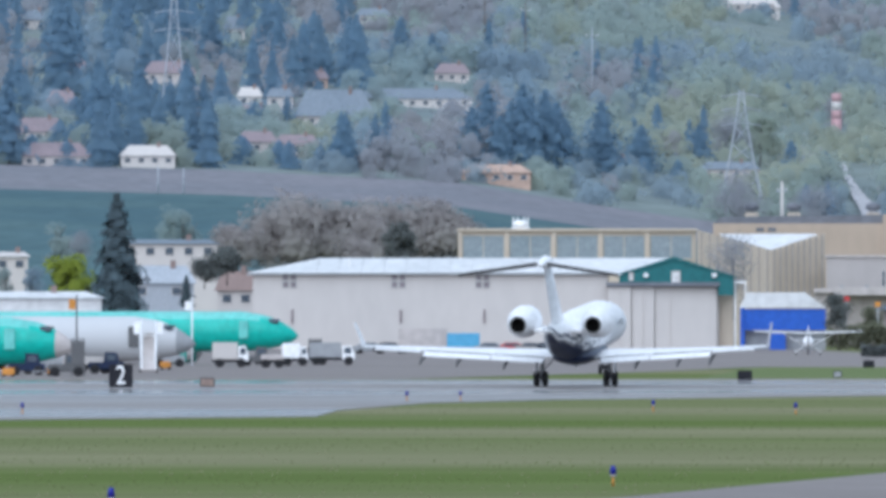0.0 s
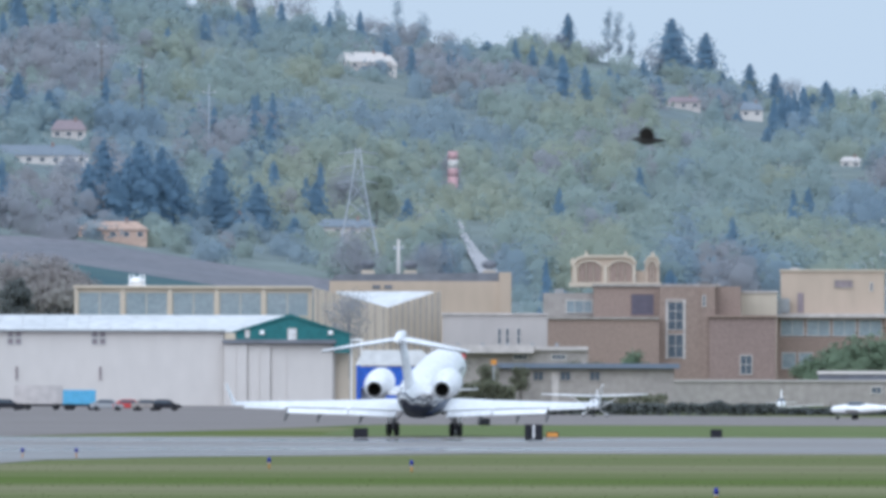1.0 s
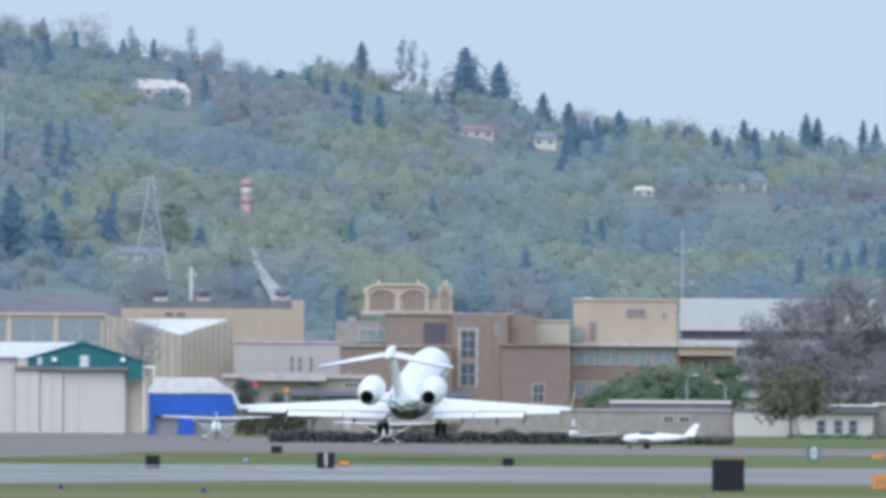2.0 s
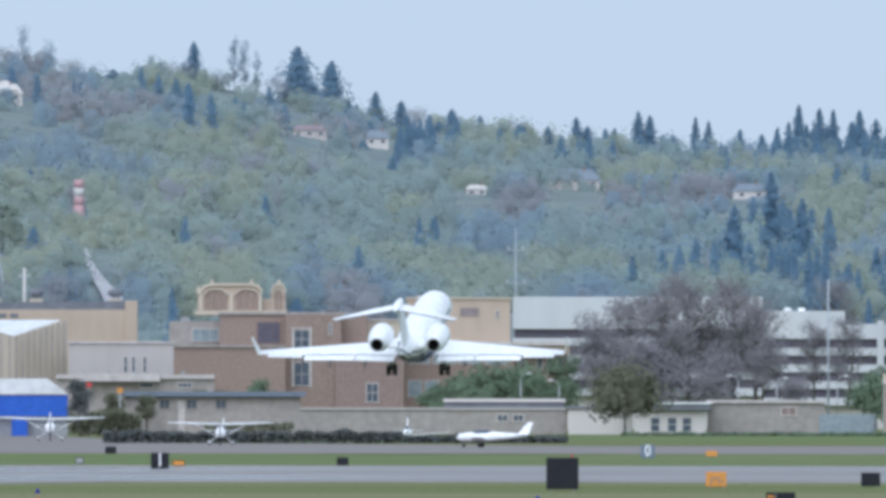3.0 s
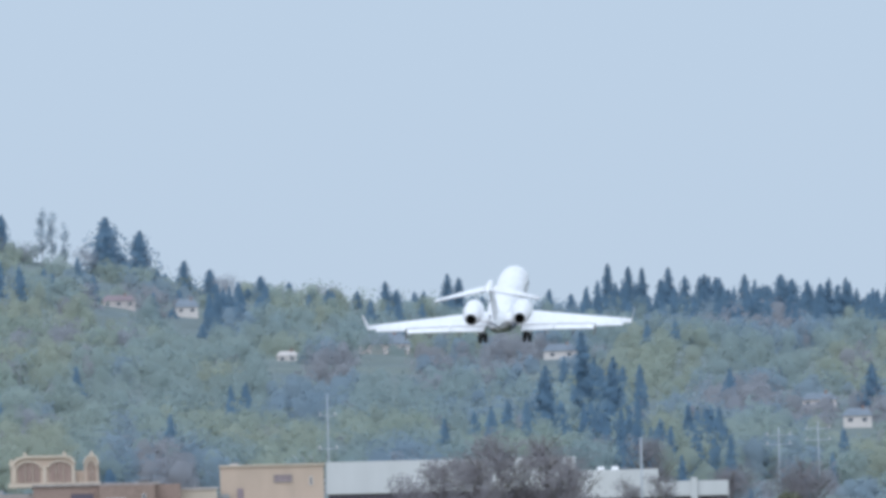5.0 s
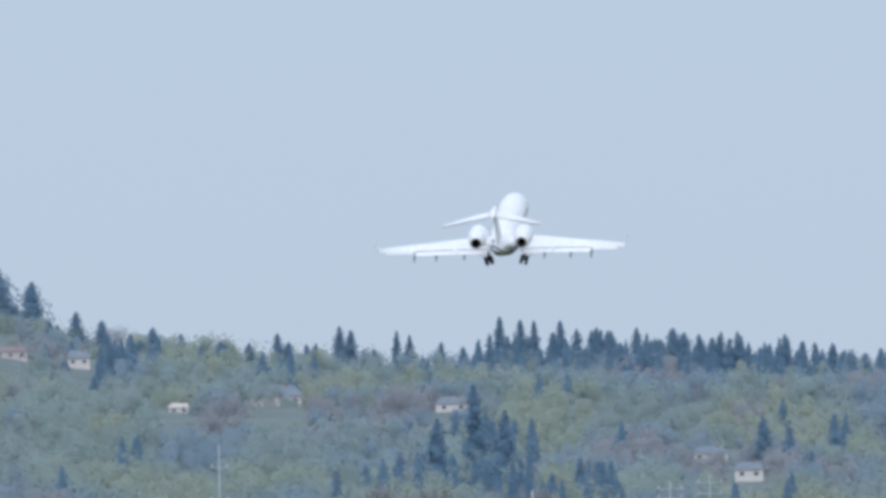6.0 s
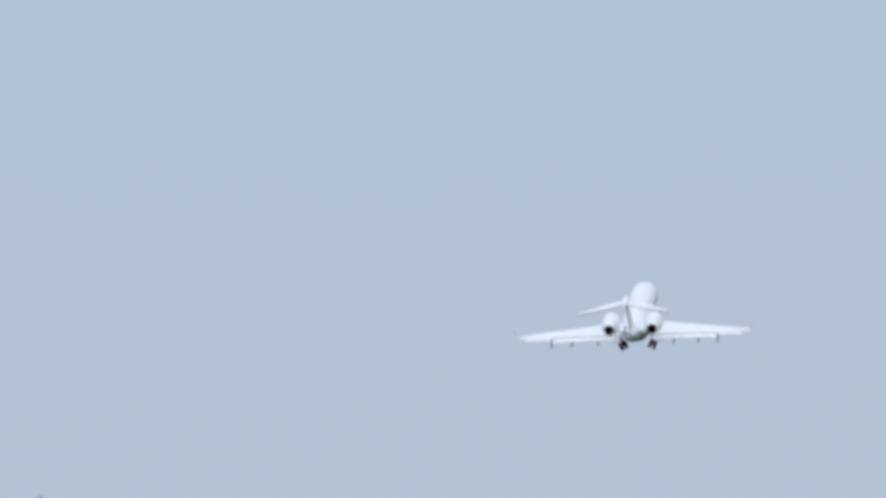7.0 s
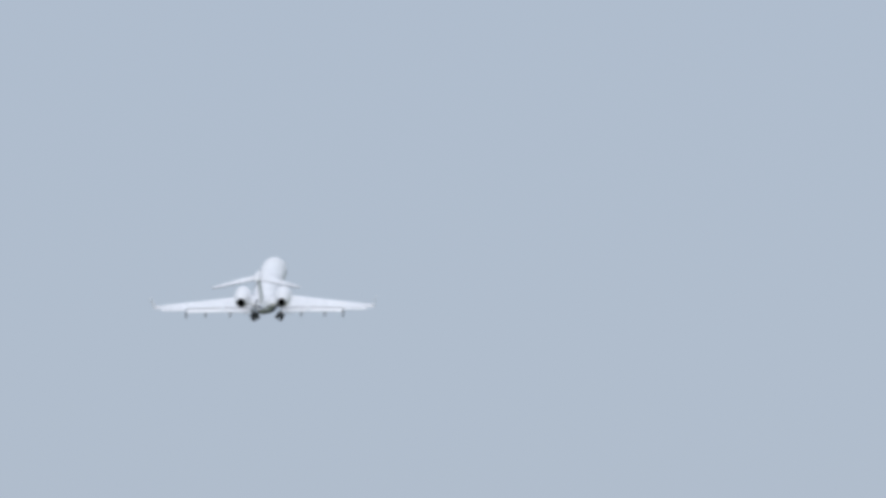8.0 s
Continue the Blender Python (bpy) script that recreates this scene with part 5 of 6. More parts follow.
# ---- light aircraft ----
def high_wing(u, d, turn, label, size=1.0):
    p = spot(u, d)
    ob = thing("light_aircraft", pose(p.x, p.y, 0, 0, 0, turn) @ Matrix.Scale(size, 4), label, "airplane", "parked light aircraft")
    part("fuselage", loft([(0, 2.3, 1.25, 0.15, 0.2), (0, 2.1, 1.25, 0.45, 0.42), (0, 0.8, 1.4, 0.55, 0.6), (0, -0.6, 1.5, 0.55, 0.68), (0, -2.2, 1.45, 0.34, 0.4), (0, -5.2, 1.5, 0.08, 0.14)], 16), M["white_paint"], ob)
    part("cabin_window", boxes((-0.57, 0.57, -0.6, 0.9, 1.6, 1.95), bevel=0.08), M["glass_dark"], ob)
    for s in (-1, 1):
        w = slab([(0, 1.1, -0.55, 2.22, 0.36), (s * 3, 1.1, -0.55, 2.29, 0.34), (s * 5.5, 0.9, -0.35, 2.4, 0.2)], "wing", M["white_paint"], ob)
        part("strut", tube([(s * 0.5, 0.4, 1.0), (s * 2.6, 0.4, 2.2)], 0.05, 0.05, 6), M["white_paint"], ob)
        slab([(0, -4.4, -5.3, 1.55, 0.12), (s * 1.7, -4.6, -5.3, 1.55, 0.08)], "tailplane", M["white_paint"], ob)
        part("gear_leg", tube([(s * 0.4, 0.1, 1.0), (s * 1.2, 0, 0.25)], 0.06, 0.05, 6), M["white_paint"], ob)
        part("tyre", wheel(bmesh.new(), s * 1.22, 0, 0.24, 0.24, 0.16), M["rubber"], ob)
        part("wheel_fairing", loft([(s * 1.22, 0.5, 0.3, 0.02, 0.02), (s * 1.22, 0.1, 0.34, 0.13, 0.16), (s * 1.22, -0.6, 0.3, 0.02, 0.02)], 10), M["white_paint"], ob)
    part("tail_fin", prism([(-0.06, 1.6), (0.06, 1.6), (0.05, 2.9), (-0.05, 2.9)], -5.5, -4.5), M["white_paint"], ob)
    part("nose_leg", tube([(0, 1.7, 1.0), (0, 1.8, 0.2)], 0.05, 0.05, 6), M["grey"], ob)
    part("tyre", wheel(bmesh.new(), 0, 1.8, 0.2, 0.2, 0.14), M["rubber"], ob)
    part("propeller", boxes((-0.07, 0.07, 2.3, 2.36, 0.4, 2.1), bevel=0.02), M["black"], ob)


def low_wing(u, d, turn, label, fin_top=2.9):
    p = spot(u, d)
    ob = thing("light_aircraft", pose(p.x, p.y, 0, 0, 0, turn), label, "airplane", "parked light aircraft")
    part("fuselage", loft([(0, 2.6, 1.05, 0.1, 0.12), (0, 2.3, 1.1, 0.4, 0.36), (0, 1.0, 1.15, 0.55, 0.5), (0, -1.0, 1.2, 0.52, 0.52), (0, -3.0, 1.25, 0.24, 0.3), (0, -5.0, 1.35, 0.06, 0.1)], 16), M["white_paint"], ob)
    part("canopy", loft([(0, 1.2, 1.5, 0.05, 0.05), (0, 0.5, 1.6, 0.45, 0.3), (0, -0.6, 1.62, 0.45, 0.3), (0, -1.6, 1.5, 0.05, 0.05)], 14), M["glass_dark"], ob)
    for s in (-1, 1):
        slab([(0, 1.0, -0.7, 0.8, 0.24), (s * 5, 0.6, -0.6, 1.15, 0.12)], "wing", M["white_paint"], ob)
        slab([(0, -4.2, -5.1, 1.4, 0.12), (s * 1.8, -4.3, -5.1, 1.4, 0.08)], "tailplane", M["white_paint"], ob)
        part("gear_leg", tube([(s * 1.4, 0, 0.85), (s * 1.5, 0, 0.25)], 0.06, 0.05, 6), M["grey"], ob)
        part("tyre", wheel(bmesh.new(), s * 1.5, 0, 0.24, 0.24, 0.16), M["rubber"], ob)
    bm = bmesh.new()
    prof = [(-3.9, 1.4), (-5.1, 1.4), (-5.6, fin_top), (-5.0, fin_top)]
    a = [bm.verts.new((-0.06, y, z)) for y, z in prof]
    b = [bm.verts.new((0.06, y, z)) for y, z in prof]
    bm.faces.new(a)
    bm.faces.new(b[::-1])
    for i in range(4):
        bm.faces.new((a[i], b[i], b[(i + 1) % 4], a[(i + 1) % 4]))
    bmesh.ops.recalc_face_normals(bm, faces=bm.faces)
    part("tail_fin", bm, M["white_paint"], ob)
    part("nose_leg", tube([(0, 1.8, 1.0), (0, 1.85, 0.2)], 0.05, 0.05, 6), M["grey"], ob)
    part("tyre", wheel(bmesh.new(), 0, 1.85, 0.2, 0.2, 0.14), M["rubber"], ob)
    part("propeller", boxes((-0.07, 0.07, 2.6, 2.66, 0.25, 1.9), bevel=0.02), M["black"], ob)


high_wing(1430, 1237, 178, "white high-wing light aircraft parked beside the taxiway", 1.2)
high_wing(1732, 1125, 174, "white high-wing light aircraft parked before a hedge", 1.06)
low_wing(2192, 1085, 80, "white low-wing light aircraft with a tall fin parked before a wall", 2.7)
low_wing(2062, 1215, 176, "white low-wing light aircraft parked before a hedge")


# ---- signs and lights of the airfield ----
def sign(name, u, v_base, w, h, face, label, light=False, digit=None, rim=None):
    d = EYE * F / (v_base - HORIZON)
    s = Site(name, u, d, label, "sign")
    k = d / F
    W, H = w * k, h * k
    part("cabinet", boxes((-W / 2, W / 2, -0.14, 0.14, 0.12, H), bevel=0.025), M["black"] if rim is None else rim, s.ob)
    part("face", boxes((-W / 2 + 0.06, W / 2 - 0.06, -0.155, -0.141, 0.18, H - 0.06)), face, s.ob)
    for x in (-W * 0.35, W * 0.35):
        part("leg", boxes((x - 0.04, x + 0.04, -0.05, 0.05, 0, 0.13)), M["grey"], s.ob)
    if light:
        part("obstruction_lamp", loft([(W * 0.3, -0.06, H + 0.1, 0.07, 0.09), (W * 0.3, 0.06, H + 0.1, 0.07, 0.09)], 12), M["red"], s.ob, "red lamp")
    if digit:
        cu = bpy.data.curves.new("digit", "FONT")
        cu.body, cu.size, cu.align_x, cu.align_y, cu.extrude, cu.offset = digit, H * 1.08, "CENTER", "CENTER", 0.01, 0.004
        t = new("digit", cu)
        me = bpy.data.meshes.new_from_object(t)
        bpy.data.objects.remove(t)
        me.materials.append(M["white_paint"])
        o = new("digit", me)
        o.parent, o.matrix_basis = s.ob, pose(0, -0.17, 0.12 + H * 0.46, 90, 0, 0) @ Matrix.Diagonal((0.78, 1, 1, 1))
    return s


sign("distance_sign", 214, 689, 42, 44, M["black"], "black runway distance sign with a white number 2", digit="2")
sign("taxi_sign", 367, 688, 26, 19, M["brick"], "small brown taxiway guidance sign")
sign("taxi_sign", 1318, 676, 26, 20, M["black"], "black back of a taxiway sign on grass")
sign("taxi_sign", 1537, 653, 20, 15, M["black"], "black back of a small taxiway sign")
sign("taxi_sign", 1482, 671, 15, 14, M["grey"], "small grey taxiway sign on grass")
sign("distance_sign", 1624, 680, 32, 31, M["black"], "black runway distance sign with a white number 1", digit="1")
sign("taxi_sign", 1657, 675, 22, 13, M["orange"], "low orange taxiway sign on grass")
sign("taxi_sign", 1947, 674, 21, 17, M["black"], "black back of a small taxiway sign")
sign("runway_board", 2336, 717, 57, 60, M["black"], "large black runway board with a red lamp on top", light=True)
sign("distance_sign", 2487, 660, 25, 26, M["slate_blue"], "small grey-blue distance sign with a white number 0", digit="0", rim=M["slate_blue"])
s = sign("taxi_sign", 2608, 712, 36, 30, M["orange"], "orange taxiway guidance sign on grass", rim=M["orange"])
k = EYE / (712 - HORIZON)
for x0, x1, z0, z1 in ((-12, -7, 9, 12), (-9, -6, 12, 21), (-3, 1, 16, 22), (3, 6, 9, 21), (8, 13, 12, 15)):
    part("letter_bar", boxes((x0 * k, x1 * k, -0.17, -0.156, z0 * k, z1 * k)), M["brick"], s.ob)
sign("taxi_sign", 2600, 657, 20, 12, M["orange"], "low orange taxiway sign on far grass", rim=M["orange"])
sign("taxi_sign", 2881, 711, 34, 28, M["black"], "black back of a taxiway sign on grass")
s = sign("taxi_sign", 2722, 752, 52, 34, M["black"], "black taxiway sign with a small orange letter panel")
k = EYE / (752 - HORIZON)
panel = part("letter_panel", boxes((-25 * k, -10 * k, -0.17, -0.156, 7 * k, 31 * k)), M["black"], s.ob)
for x0, x1, z0, z1 in ((-23, -20, 9, 29), (-20, -13, 26, 29), (-20, -13, 17, 20), (-14, -12, 9, 26)):
    part("letter_bar", boxes((x0 * k, x1 * k, -0.185, -0.171, z0 * k, z1 * k)), M["orange"], panel)
part("divider", boxes((-9 * k, -8 * k, -0.17, -0.156, 3 * k, 32 * k)), M["grey"], s.ob)


def edge_light(u, v):
    d = EYE * F / (v - HORIZON)
    s = Site("taxiway_light", u, d, "blue taxiway edge light on an orange stake", "edge light", group="taxiway edge lights")
    part("stake", tube([(0, 0, 0), (0, 0, 0.3)], 0.038, 0.038, 8), M["orange"], s.ob, "orange frangible stake")
    part("collar", tube([(0, 0, 0.3), (0, 0, 0.36)], 0.11, 0.1, 10), M["siding"], s.ob)
    part("lens", tube([(0, 0, 0.36), (0, 0, 0.5), (0, 0, 0.58), (0, 0, 0.62)], 0.11, 0.06, 12), M["lamp_blue"], s.ob, "deep blue glass lens")


for u, v in ((1085, 861), (40, 734), (720, 711), (815, 711), (1156, 729), (1408, 734), (197, 905), (1947, 788), (2292, 748), (2541, 783)):
    edge_light(u, v)


# ---- hedges, bank, poles ----
def hedge(name, u0, u1, d, v_top, material, label, seed, n):
    rnd = np.random.default_rng(seed)
    c = []
    h = high(v_top, d)
    us = rnd.uniform(u0, u1, n)
    wob = np.array([0.75 + 0.35 * noise.noise((q * 0.03, seed, 0)) for q in us])
    for q, wv in zip(us, wob):
        c.append(spot(q, d + rnd.uniform(-1.3, 1.3), h * wv * rnd.random() ** 0.6))
    ob = new(name, quads_mesh(name, np.array(c), rnd.uniform(0.22, 0.42, n), rnd, material))
    tagged(ob, label, "hedge", kind="stuff")


hedge("hedge", 1525, 2052, 1180, 606, M["shrub"], "dark clipped evergreen hedge along the taxiway", 5, 5200)
hedge("hedge", 2052, 2345, 1190, 616, M["shrub"], "low ragged shrubs before a wall", 6, 2200)
hedge("hedge", 1462, 1590, 1390, 566, M["olive_leaf"], "ragged dark shrubs between sheds", 8, 2600)
hedge("hedge", 1700, 1860, 1400, 590, M["olive_leaf"], "low olive shrubs before a workshop", 9, 900)
hedge("hedge", 2440, 2960, 1420, 612, M["fresh_leaf"], "low green shrubs along the white sheds", 10, 2400)


def bank():
    bm = bmesh.new()
    us = [2330 + i * 40 for i in range(70)]
    rows = []
    for u in us:
        h = high(621, 1350) * min(1.0, (u - 2320) / 90)
        rows.append([bm.verts.new(spot(u, d, z)) for d, z in ((1150, -0.1), (1250, h * 0.55), (1350, h), (1400, h), (1440, -0.1))])
    for a, b in zip(rows, rows[1:]):
        for i in range(4):
            bm.faces.new((a[i], b[i], b[i + 1], a[i + 1])).smooth = True
    bmesh.ops.recalc_face_normals(bm, faces=bm.faces)
    tagged(part("grass_bank", bm, M["grass_bright"]), "low green grass bank before the sheds", "bank", kind="structure")


def street_lamp(u, d, v_top, side):
    s = Site("street_lamp", u, d, "pale grey street lamp with a curved arm", "street lamp", group="street lamps")
    h = s.z(v_top)
    part("pole", tube([(0, 0, 0), (0, 0, h * 0.6), (0, 0, h - 0.8)], 0.1, 0.06), M["metal"], s.ob)
    part("arm", tube([(0, 0, h - 0.8), (side * 0.35, 0, h - 0.15), (side * 1.2, 0, h)], 0.06, 0.05), M["metal"], s.ob)
    part("lamp_head", loft([(side * 1.3, -0.25, h, 0.4, 0.1), (side * 1.3, 0.25, h, 0.4, 0.1)], 12), M["white_paint"], s.ob)


def mast(name, u, d, v_top, r, arms, label, wood=False):
    s = Site(name, u, d, label, "mast")
    base = land(u, d) if d > 1850 else 0.0
    h = high(v_top, d)
    part("pole", tube([(0, 0, base - 0.3), (0, 0, (base + h) / 2), (0, 0, h)], r, r * 0.6), M["bark"] if wood else M["white_wall"] if "white" in label else M["galvanised"], s.ob)
    for z, w in arms:
        zz = h - (h - base) * z
        a = part("cross_arm", tube([(-w, 0, zz), (w, 0, zz)], r * 0.5, r * 0.5, 6), M["galvanised"], s.ob)
        for x in (-w * 0.8, w * 0.8):
            part("insulator", tube([(x, 0, zz), (x, 0, zz + 0.7)], 0.14, 0.1, 6), M["white_wall"], a)


def pylon(u, d, v_top, label, foot=3.6):
    s = Site("lattice_pylon", u, d, label, "pylon")
    base, h = land(u, d) - 0.5, high(v_top, d)
    n = 7
    def corner(k, i):
        f = i / n
        w = foot * (1 - f) ** 1.3 + 0.5
        return Vector(((1, 1, -1, -1)[k] * w, (1, -1, -1, 1)[k] * w, base + (h - base) * f))
    for k in range(4):
        part("leg", tube([corner(k, i) for i in range(n + 1)], 0.26, 0.16, 5), M["galvanised"], s.ob)
    for i in range(n):
        bm = bmesh.new()
        for k in range(4):
            tube([corner(k, i), corner((k + 1) % 4, i + 1)], 0.09, 0.09, 4, bm)
            tube([corner((k + 1) % 4, i), corner(k, i + 1)], 0.09, 0.09, 4, bm)
        part("bracing", bm, M["galvanised"], s.ob)
    for f in (0.72, 0.84, 0.95):
        z = base + (h - base) * f
        part("cross_arm", tube([(-5, 0, z), (0, 0, z + 0.8), (5, 0, z)], 0.14, 0.14, 5), M["galvanised"], s.ob)


bank()
for u, v, sd in ((2262, 508, 1), (2647, 512, -1), (2822, 512, 1), (2330, 520, -1), (2715, 516, 1)):
    street_lamp(u, 1500, v, sd)
mast("power_pole", 2253, 1900, 251, 0.17, ((0.12, 1.7), (0.3, 2.0), (0.48, 1.7)), "tall pale utility pole with cross arms")
mast("flag_pole", 2806, 1640, 342, 0.22, (), "tall pale grey pole")
mast("utility_pole", 3050, 2300, 330, 0.2, ((0.1, 3.2), (0.22, 3.2)), "pale utility pole with two cross arms")
mast("utility_pole", 3120, 2350, 320, 0.2, ((0.1, 3.2), (0.25, 3.2)), "pale utility pole with two cross arms")
mast("utility_pole", 930, reach(930, 140), 5, 0.3, ((0.1, 1.6),), "tall dark utility pole on the hillside", True)
mast("utility_pole", 858, reach(858, 90), -30, 0.3, ((0.1, 1.6),), "tall dark utility pole on the hillside", True)
mast("utility_pole", 1048, reach(1048, 180), 48, 0.22, ((0.12, 2.0),), "pale utility pole on the hillside")
mast("utility_pole", 280, 2380, 295, 0.26, (), "pale grey post on the slope")
mast("utility_pole", 325, 2380, 298, 0.26, (), "pale grey post on the slope")
mast("utility_pole", 1384, 2440, 322, 0.55, ((0.15, 1.3),), "white post with a cross arm beside the road")
pylon(308, 2600, -20, "grey steel lattice pylon on the hillside")
pylon(1312, 2530, 160, "grey steel lattice pylon on the hillside", 5.5)


# ---- houses on the hill ----
def house(u, d, w, v_eave, v_ridge, v_base, wall, roof, label, n=3, hip=0.15):
    s = Site("house", u, d, label, "house")
    k = d / F
    W = w * k
    zb = min(high(v_base, d), land(u, d)) - 2
    ze, zr = high(v_eave, d), high(v_ridge, d)
    D = max(6.0, W * 0.55)
    part("wall", boxes((-W / 2, W / 2, 0, D, zb, ze), bevel=0.04), wall, s.ob)
    bm = bmesh.new()
    o = 0.5
    q = [(-W / 2 - o, -o, ze), (W / 2 + o, -o, ze), (W / 2 + o, D + o, ze), (-W / 2 - o, D + o, ze), (-W / 2 + W * hip, D / 2, zr), (W / 2 - W * hip, D / 2, zr)]
    v = [bm.verts.new(p) for p in q]
    for f in ((0, 1, 5, 4), (2, 3, 4, 5), (1, 2, 5), (3, 0, 4), (3, 2, 1, 0)):
        bm.faces.new([v[i] for i in f])
    bmesh.ops.recalc_face_normals(bm, faces=bm.faces)
    part("roof", bm, roof, s.ob)
    hh = min(1.3, (ze - high(v_base, d)) * 0.55)
    for i in range(n):
        x = -W / 2 + W * (i + 0.5) / n
        z = ze - 0.5 - hh
        fr = part("window", boxes((x - 0.75, x + 0.75, -0.1, 0.05, z, z + hh), bevel=0.02), M["white_wall"], s.ob)
        part("pane", boxes((x - 0.62, x + 0.62, -0.13, -0.08, z + 0.1, z + hh - 0.1)), M["glass_dark"], fr)
    part("chimney", boxes((W * 0.2 - 0.4, W * 0.2 + 0.4, D * 0.4, D * 0.4 + 0.7, ze, zr + 0.8), bevel=0.03), M["brick_dark"], s.ob)


WH, SD, PC, GR, RR = M["white_wall"], M["siding"], M["peach"], M["hill_roof"], M["roof_red"]
LOTS = [(262, 2515, 96, 276, 257, 292, WH, WH, 4), (100, 2530, 120, 277, 252, 298, SD, RR, 5), (70, 2620, 90, 234, 208, 250, SD, RR, 3), (592, 2760, 140, 206, 158, 222, SD, GR, 7), (442, 2800, 42, 171, 154, 190, WH, WH, 2), (496, 2800, 46, 172, 156, 216, WH, GR, 2), (450, 2780, 56, 202, 186, 219, WH, RR, 2), (730, 2860, 210, 175, 155, 190, WH, GR, 9), (455, 2640, 70, 252, 232, 286, SD, RR, 3), (525, 2650, 80, 256, 238, 280, SD, RR, 3), (878, 2530, 122, 306, 291, 332, PC, PC, 5),
        (1290, 2560, 110, 300, 286, 330, SD, GR, 4), (1319, 3560, 100, 8, -10, 24, SD, WH, 4), (1345, 3300, 70, 14, -4, 30, WH, WH, 3), (415, 3300, 36, 52, 28, 78, WH, GR, 2), (110, 2900, 50, 182, 160, 196, PC, RR, 2), (125, 3100, 60, 120, 104, 140, SD, RR, 2), (800, 3200, 60, 130, 112, 144, SD, RR, 3), (300, 3000, 90, 130, 108, 150, SD, RR, 3), (660, 3400, 60, 28, 14, 48, SD, GR, 2),
        (1888, 3640, 60, 78, 68, 92, SD, RR, 3), (2008, 3660, 40, 92, 78, 112, WH, GR, 2), (2184, 3500, 36, 182, 174, 192, WH, WH, 2), (2356, 3500, 90, 166, 146, 186, SD, GR, 4), (2668, 3450, 60, 185, 172, 200, WH, GR, 2), (3123, 3200, 60, 282, 270, 300, SD, GR, 3), (3190, 3100, 50, 312, 298, 335, WH, GR, 2), (60, 3300, 50, 36, 18, 56, WH, GR, 2), (560, 3300, 40, 140, 124, 158, PC, RR, 2), (1090, 2560, 60, 290, 276, 306, SD, GR, 2)]
for u, d, w, ve, vr, vb, wm, rm, n in LOTS:
    tint = {WH: "white", SD: "pale pinkish", PC: "peach"}[wm]
    rt = {GR: "grey", RR: "dull red", WH: "white", PC: "peach"}[rm]
    house(u, 2501 if u == 262 else reach(u, vb), w, ve, vr, vb, wm, rm, tint + " hillside house with a " + rt + " hipped roof", n)
# buildings behind the apron
for u, d, w, ve, vr, vb, wm, rm, n, l in ((300, 1620, 170, 432, 424, 470, WH, GR, 5, "long white house with a flat grey roof"), (282, 1540, 122, 502, 470, 560, M["galvanised"], M["galvanised"], 2, "pale blue-grey house with a pitched roof"), (418, 1520, 66, 515, 480, 600, WH, M["brick_dark"], 2, "white shed with a brown roof"), (40, 1380, 280, 528, 516, 600, M["white_roof"], M["white_roof"], 0, "long white hall with a low roof"), (20, 1650, 60, 455, 446, 480, WH, WH, 2, "white house with a pale roof")):
    house(u, d, w, ve, vr, vb, wm, rm, l + " behind the apron", n, 0.1)
TOWER = reach(1480, 232)
s = Site("water_tower", 1480, TOWER, "faded red and white striped tower among hillside trees", "tower")
for i in range(4):
    z0 = high(226 - i * 15, TOWER)
    part("band", tube([(0, 0, z0 - (4 if i == 0 else 0)), (0, 0, high(226 - (i + 1) * 15, TOWER))], 1.5, 1.5, 16), M["white_wall"] if i == 2 else M["pink"], s.ob)


def hill_road():
    bm = bmesh.new()
    l = [(a, b, reach((a + b) / 2, v)) for a, b, v in ((1490, 1495, 298), (1493, 1504, 320), (1499, 1517, 340), (1508, 1533, 358), (1518, 1550, 376), (1526, 1566, 392))]
    rows = [[bm.verts.new(spot(a, d, land(a, d) + 1.2)), bm.verts.new(spot(b, d, land(b, d) + 1.2))] for a, b, d in l]
    for a, b in zip(rows, rows[1:]):
        bm.faces.new((a[0], a[1], b[1], b[0]))
    bmesh.ops.recalc_face_normals(bm, faces=bm.faces)
    tagged(part("hill_road", bm, M["concrete"]), "pale road climbing the wooded hill", "road", kind="structure")


hill_road()


# ---- trees ----
def conifer_clumps(rnd, n, h, w, base=0.1, lean=1.0):
    """Clump centres for a fir: whorls of drooping boughs, ragged outline."""
    k = rnd.random(n) ** 0.75
    whorl = np.round(k * 13) / 13 * 0.4 + k * 0.6
    z = base + (1 - base) * whorl
    ang = rnd.random(n) * 2 * np.pi
    lobes = 0.72 + 0.36 * np.sin(ang * 3 + whorl * 23) + rnd.normal(size=n) * 0.14
    r = w * (1 - z) ** 0.62 * 0.85 * lobes * np.sqrt(rnd.random(n) * 0.9 + 0.1) + 0.02 * w
    p = np.stack([r * np.cos(ang), r * np.sin(ang), h * z - r * 0.25], 1)
    return p, 0.065 * h * (0.45 + 0.75 * (1 - z)) * (0.7 + 0.6 * rnd.random(n)), np.stack([np.cos(ang), np.sin(ang), 0.45 + 0 * r], 1)


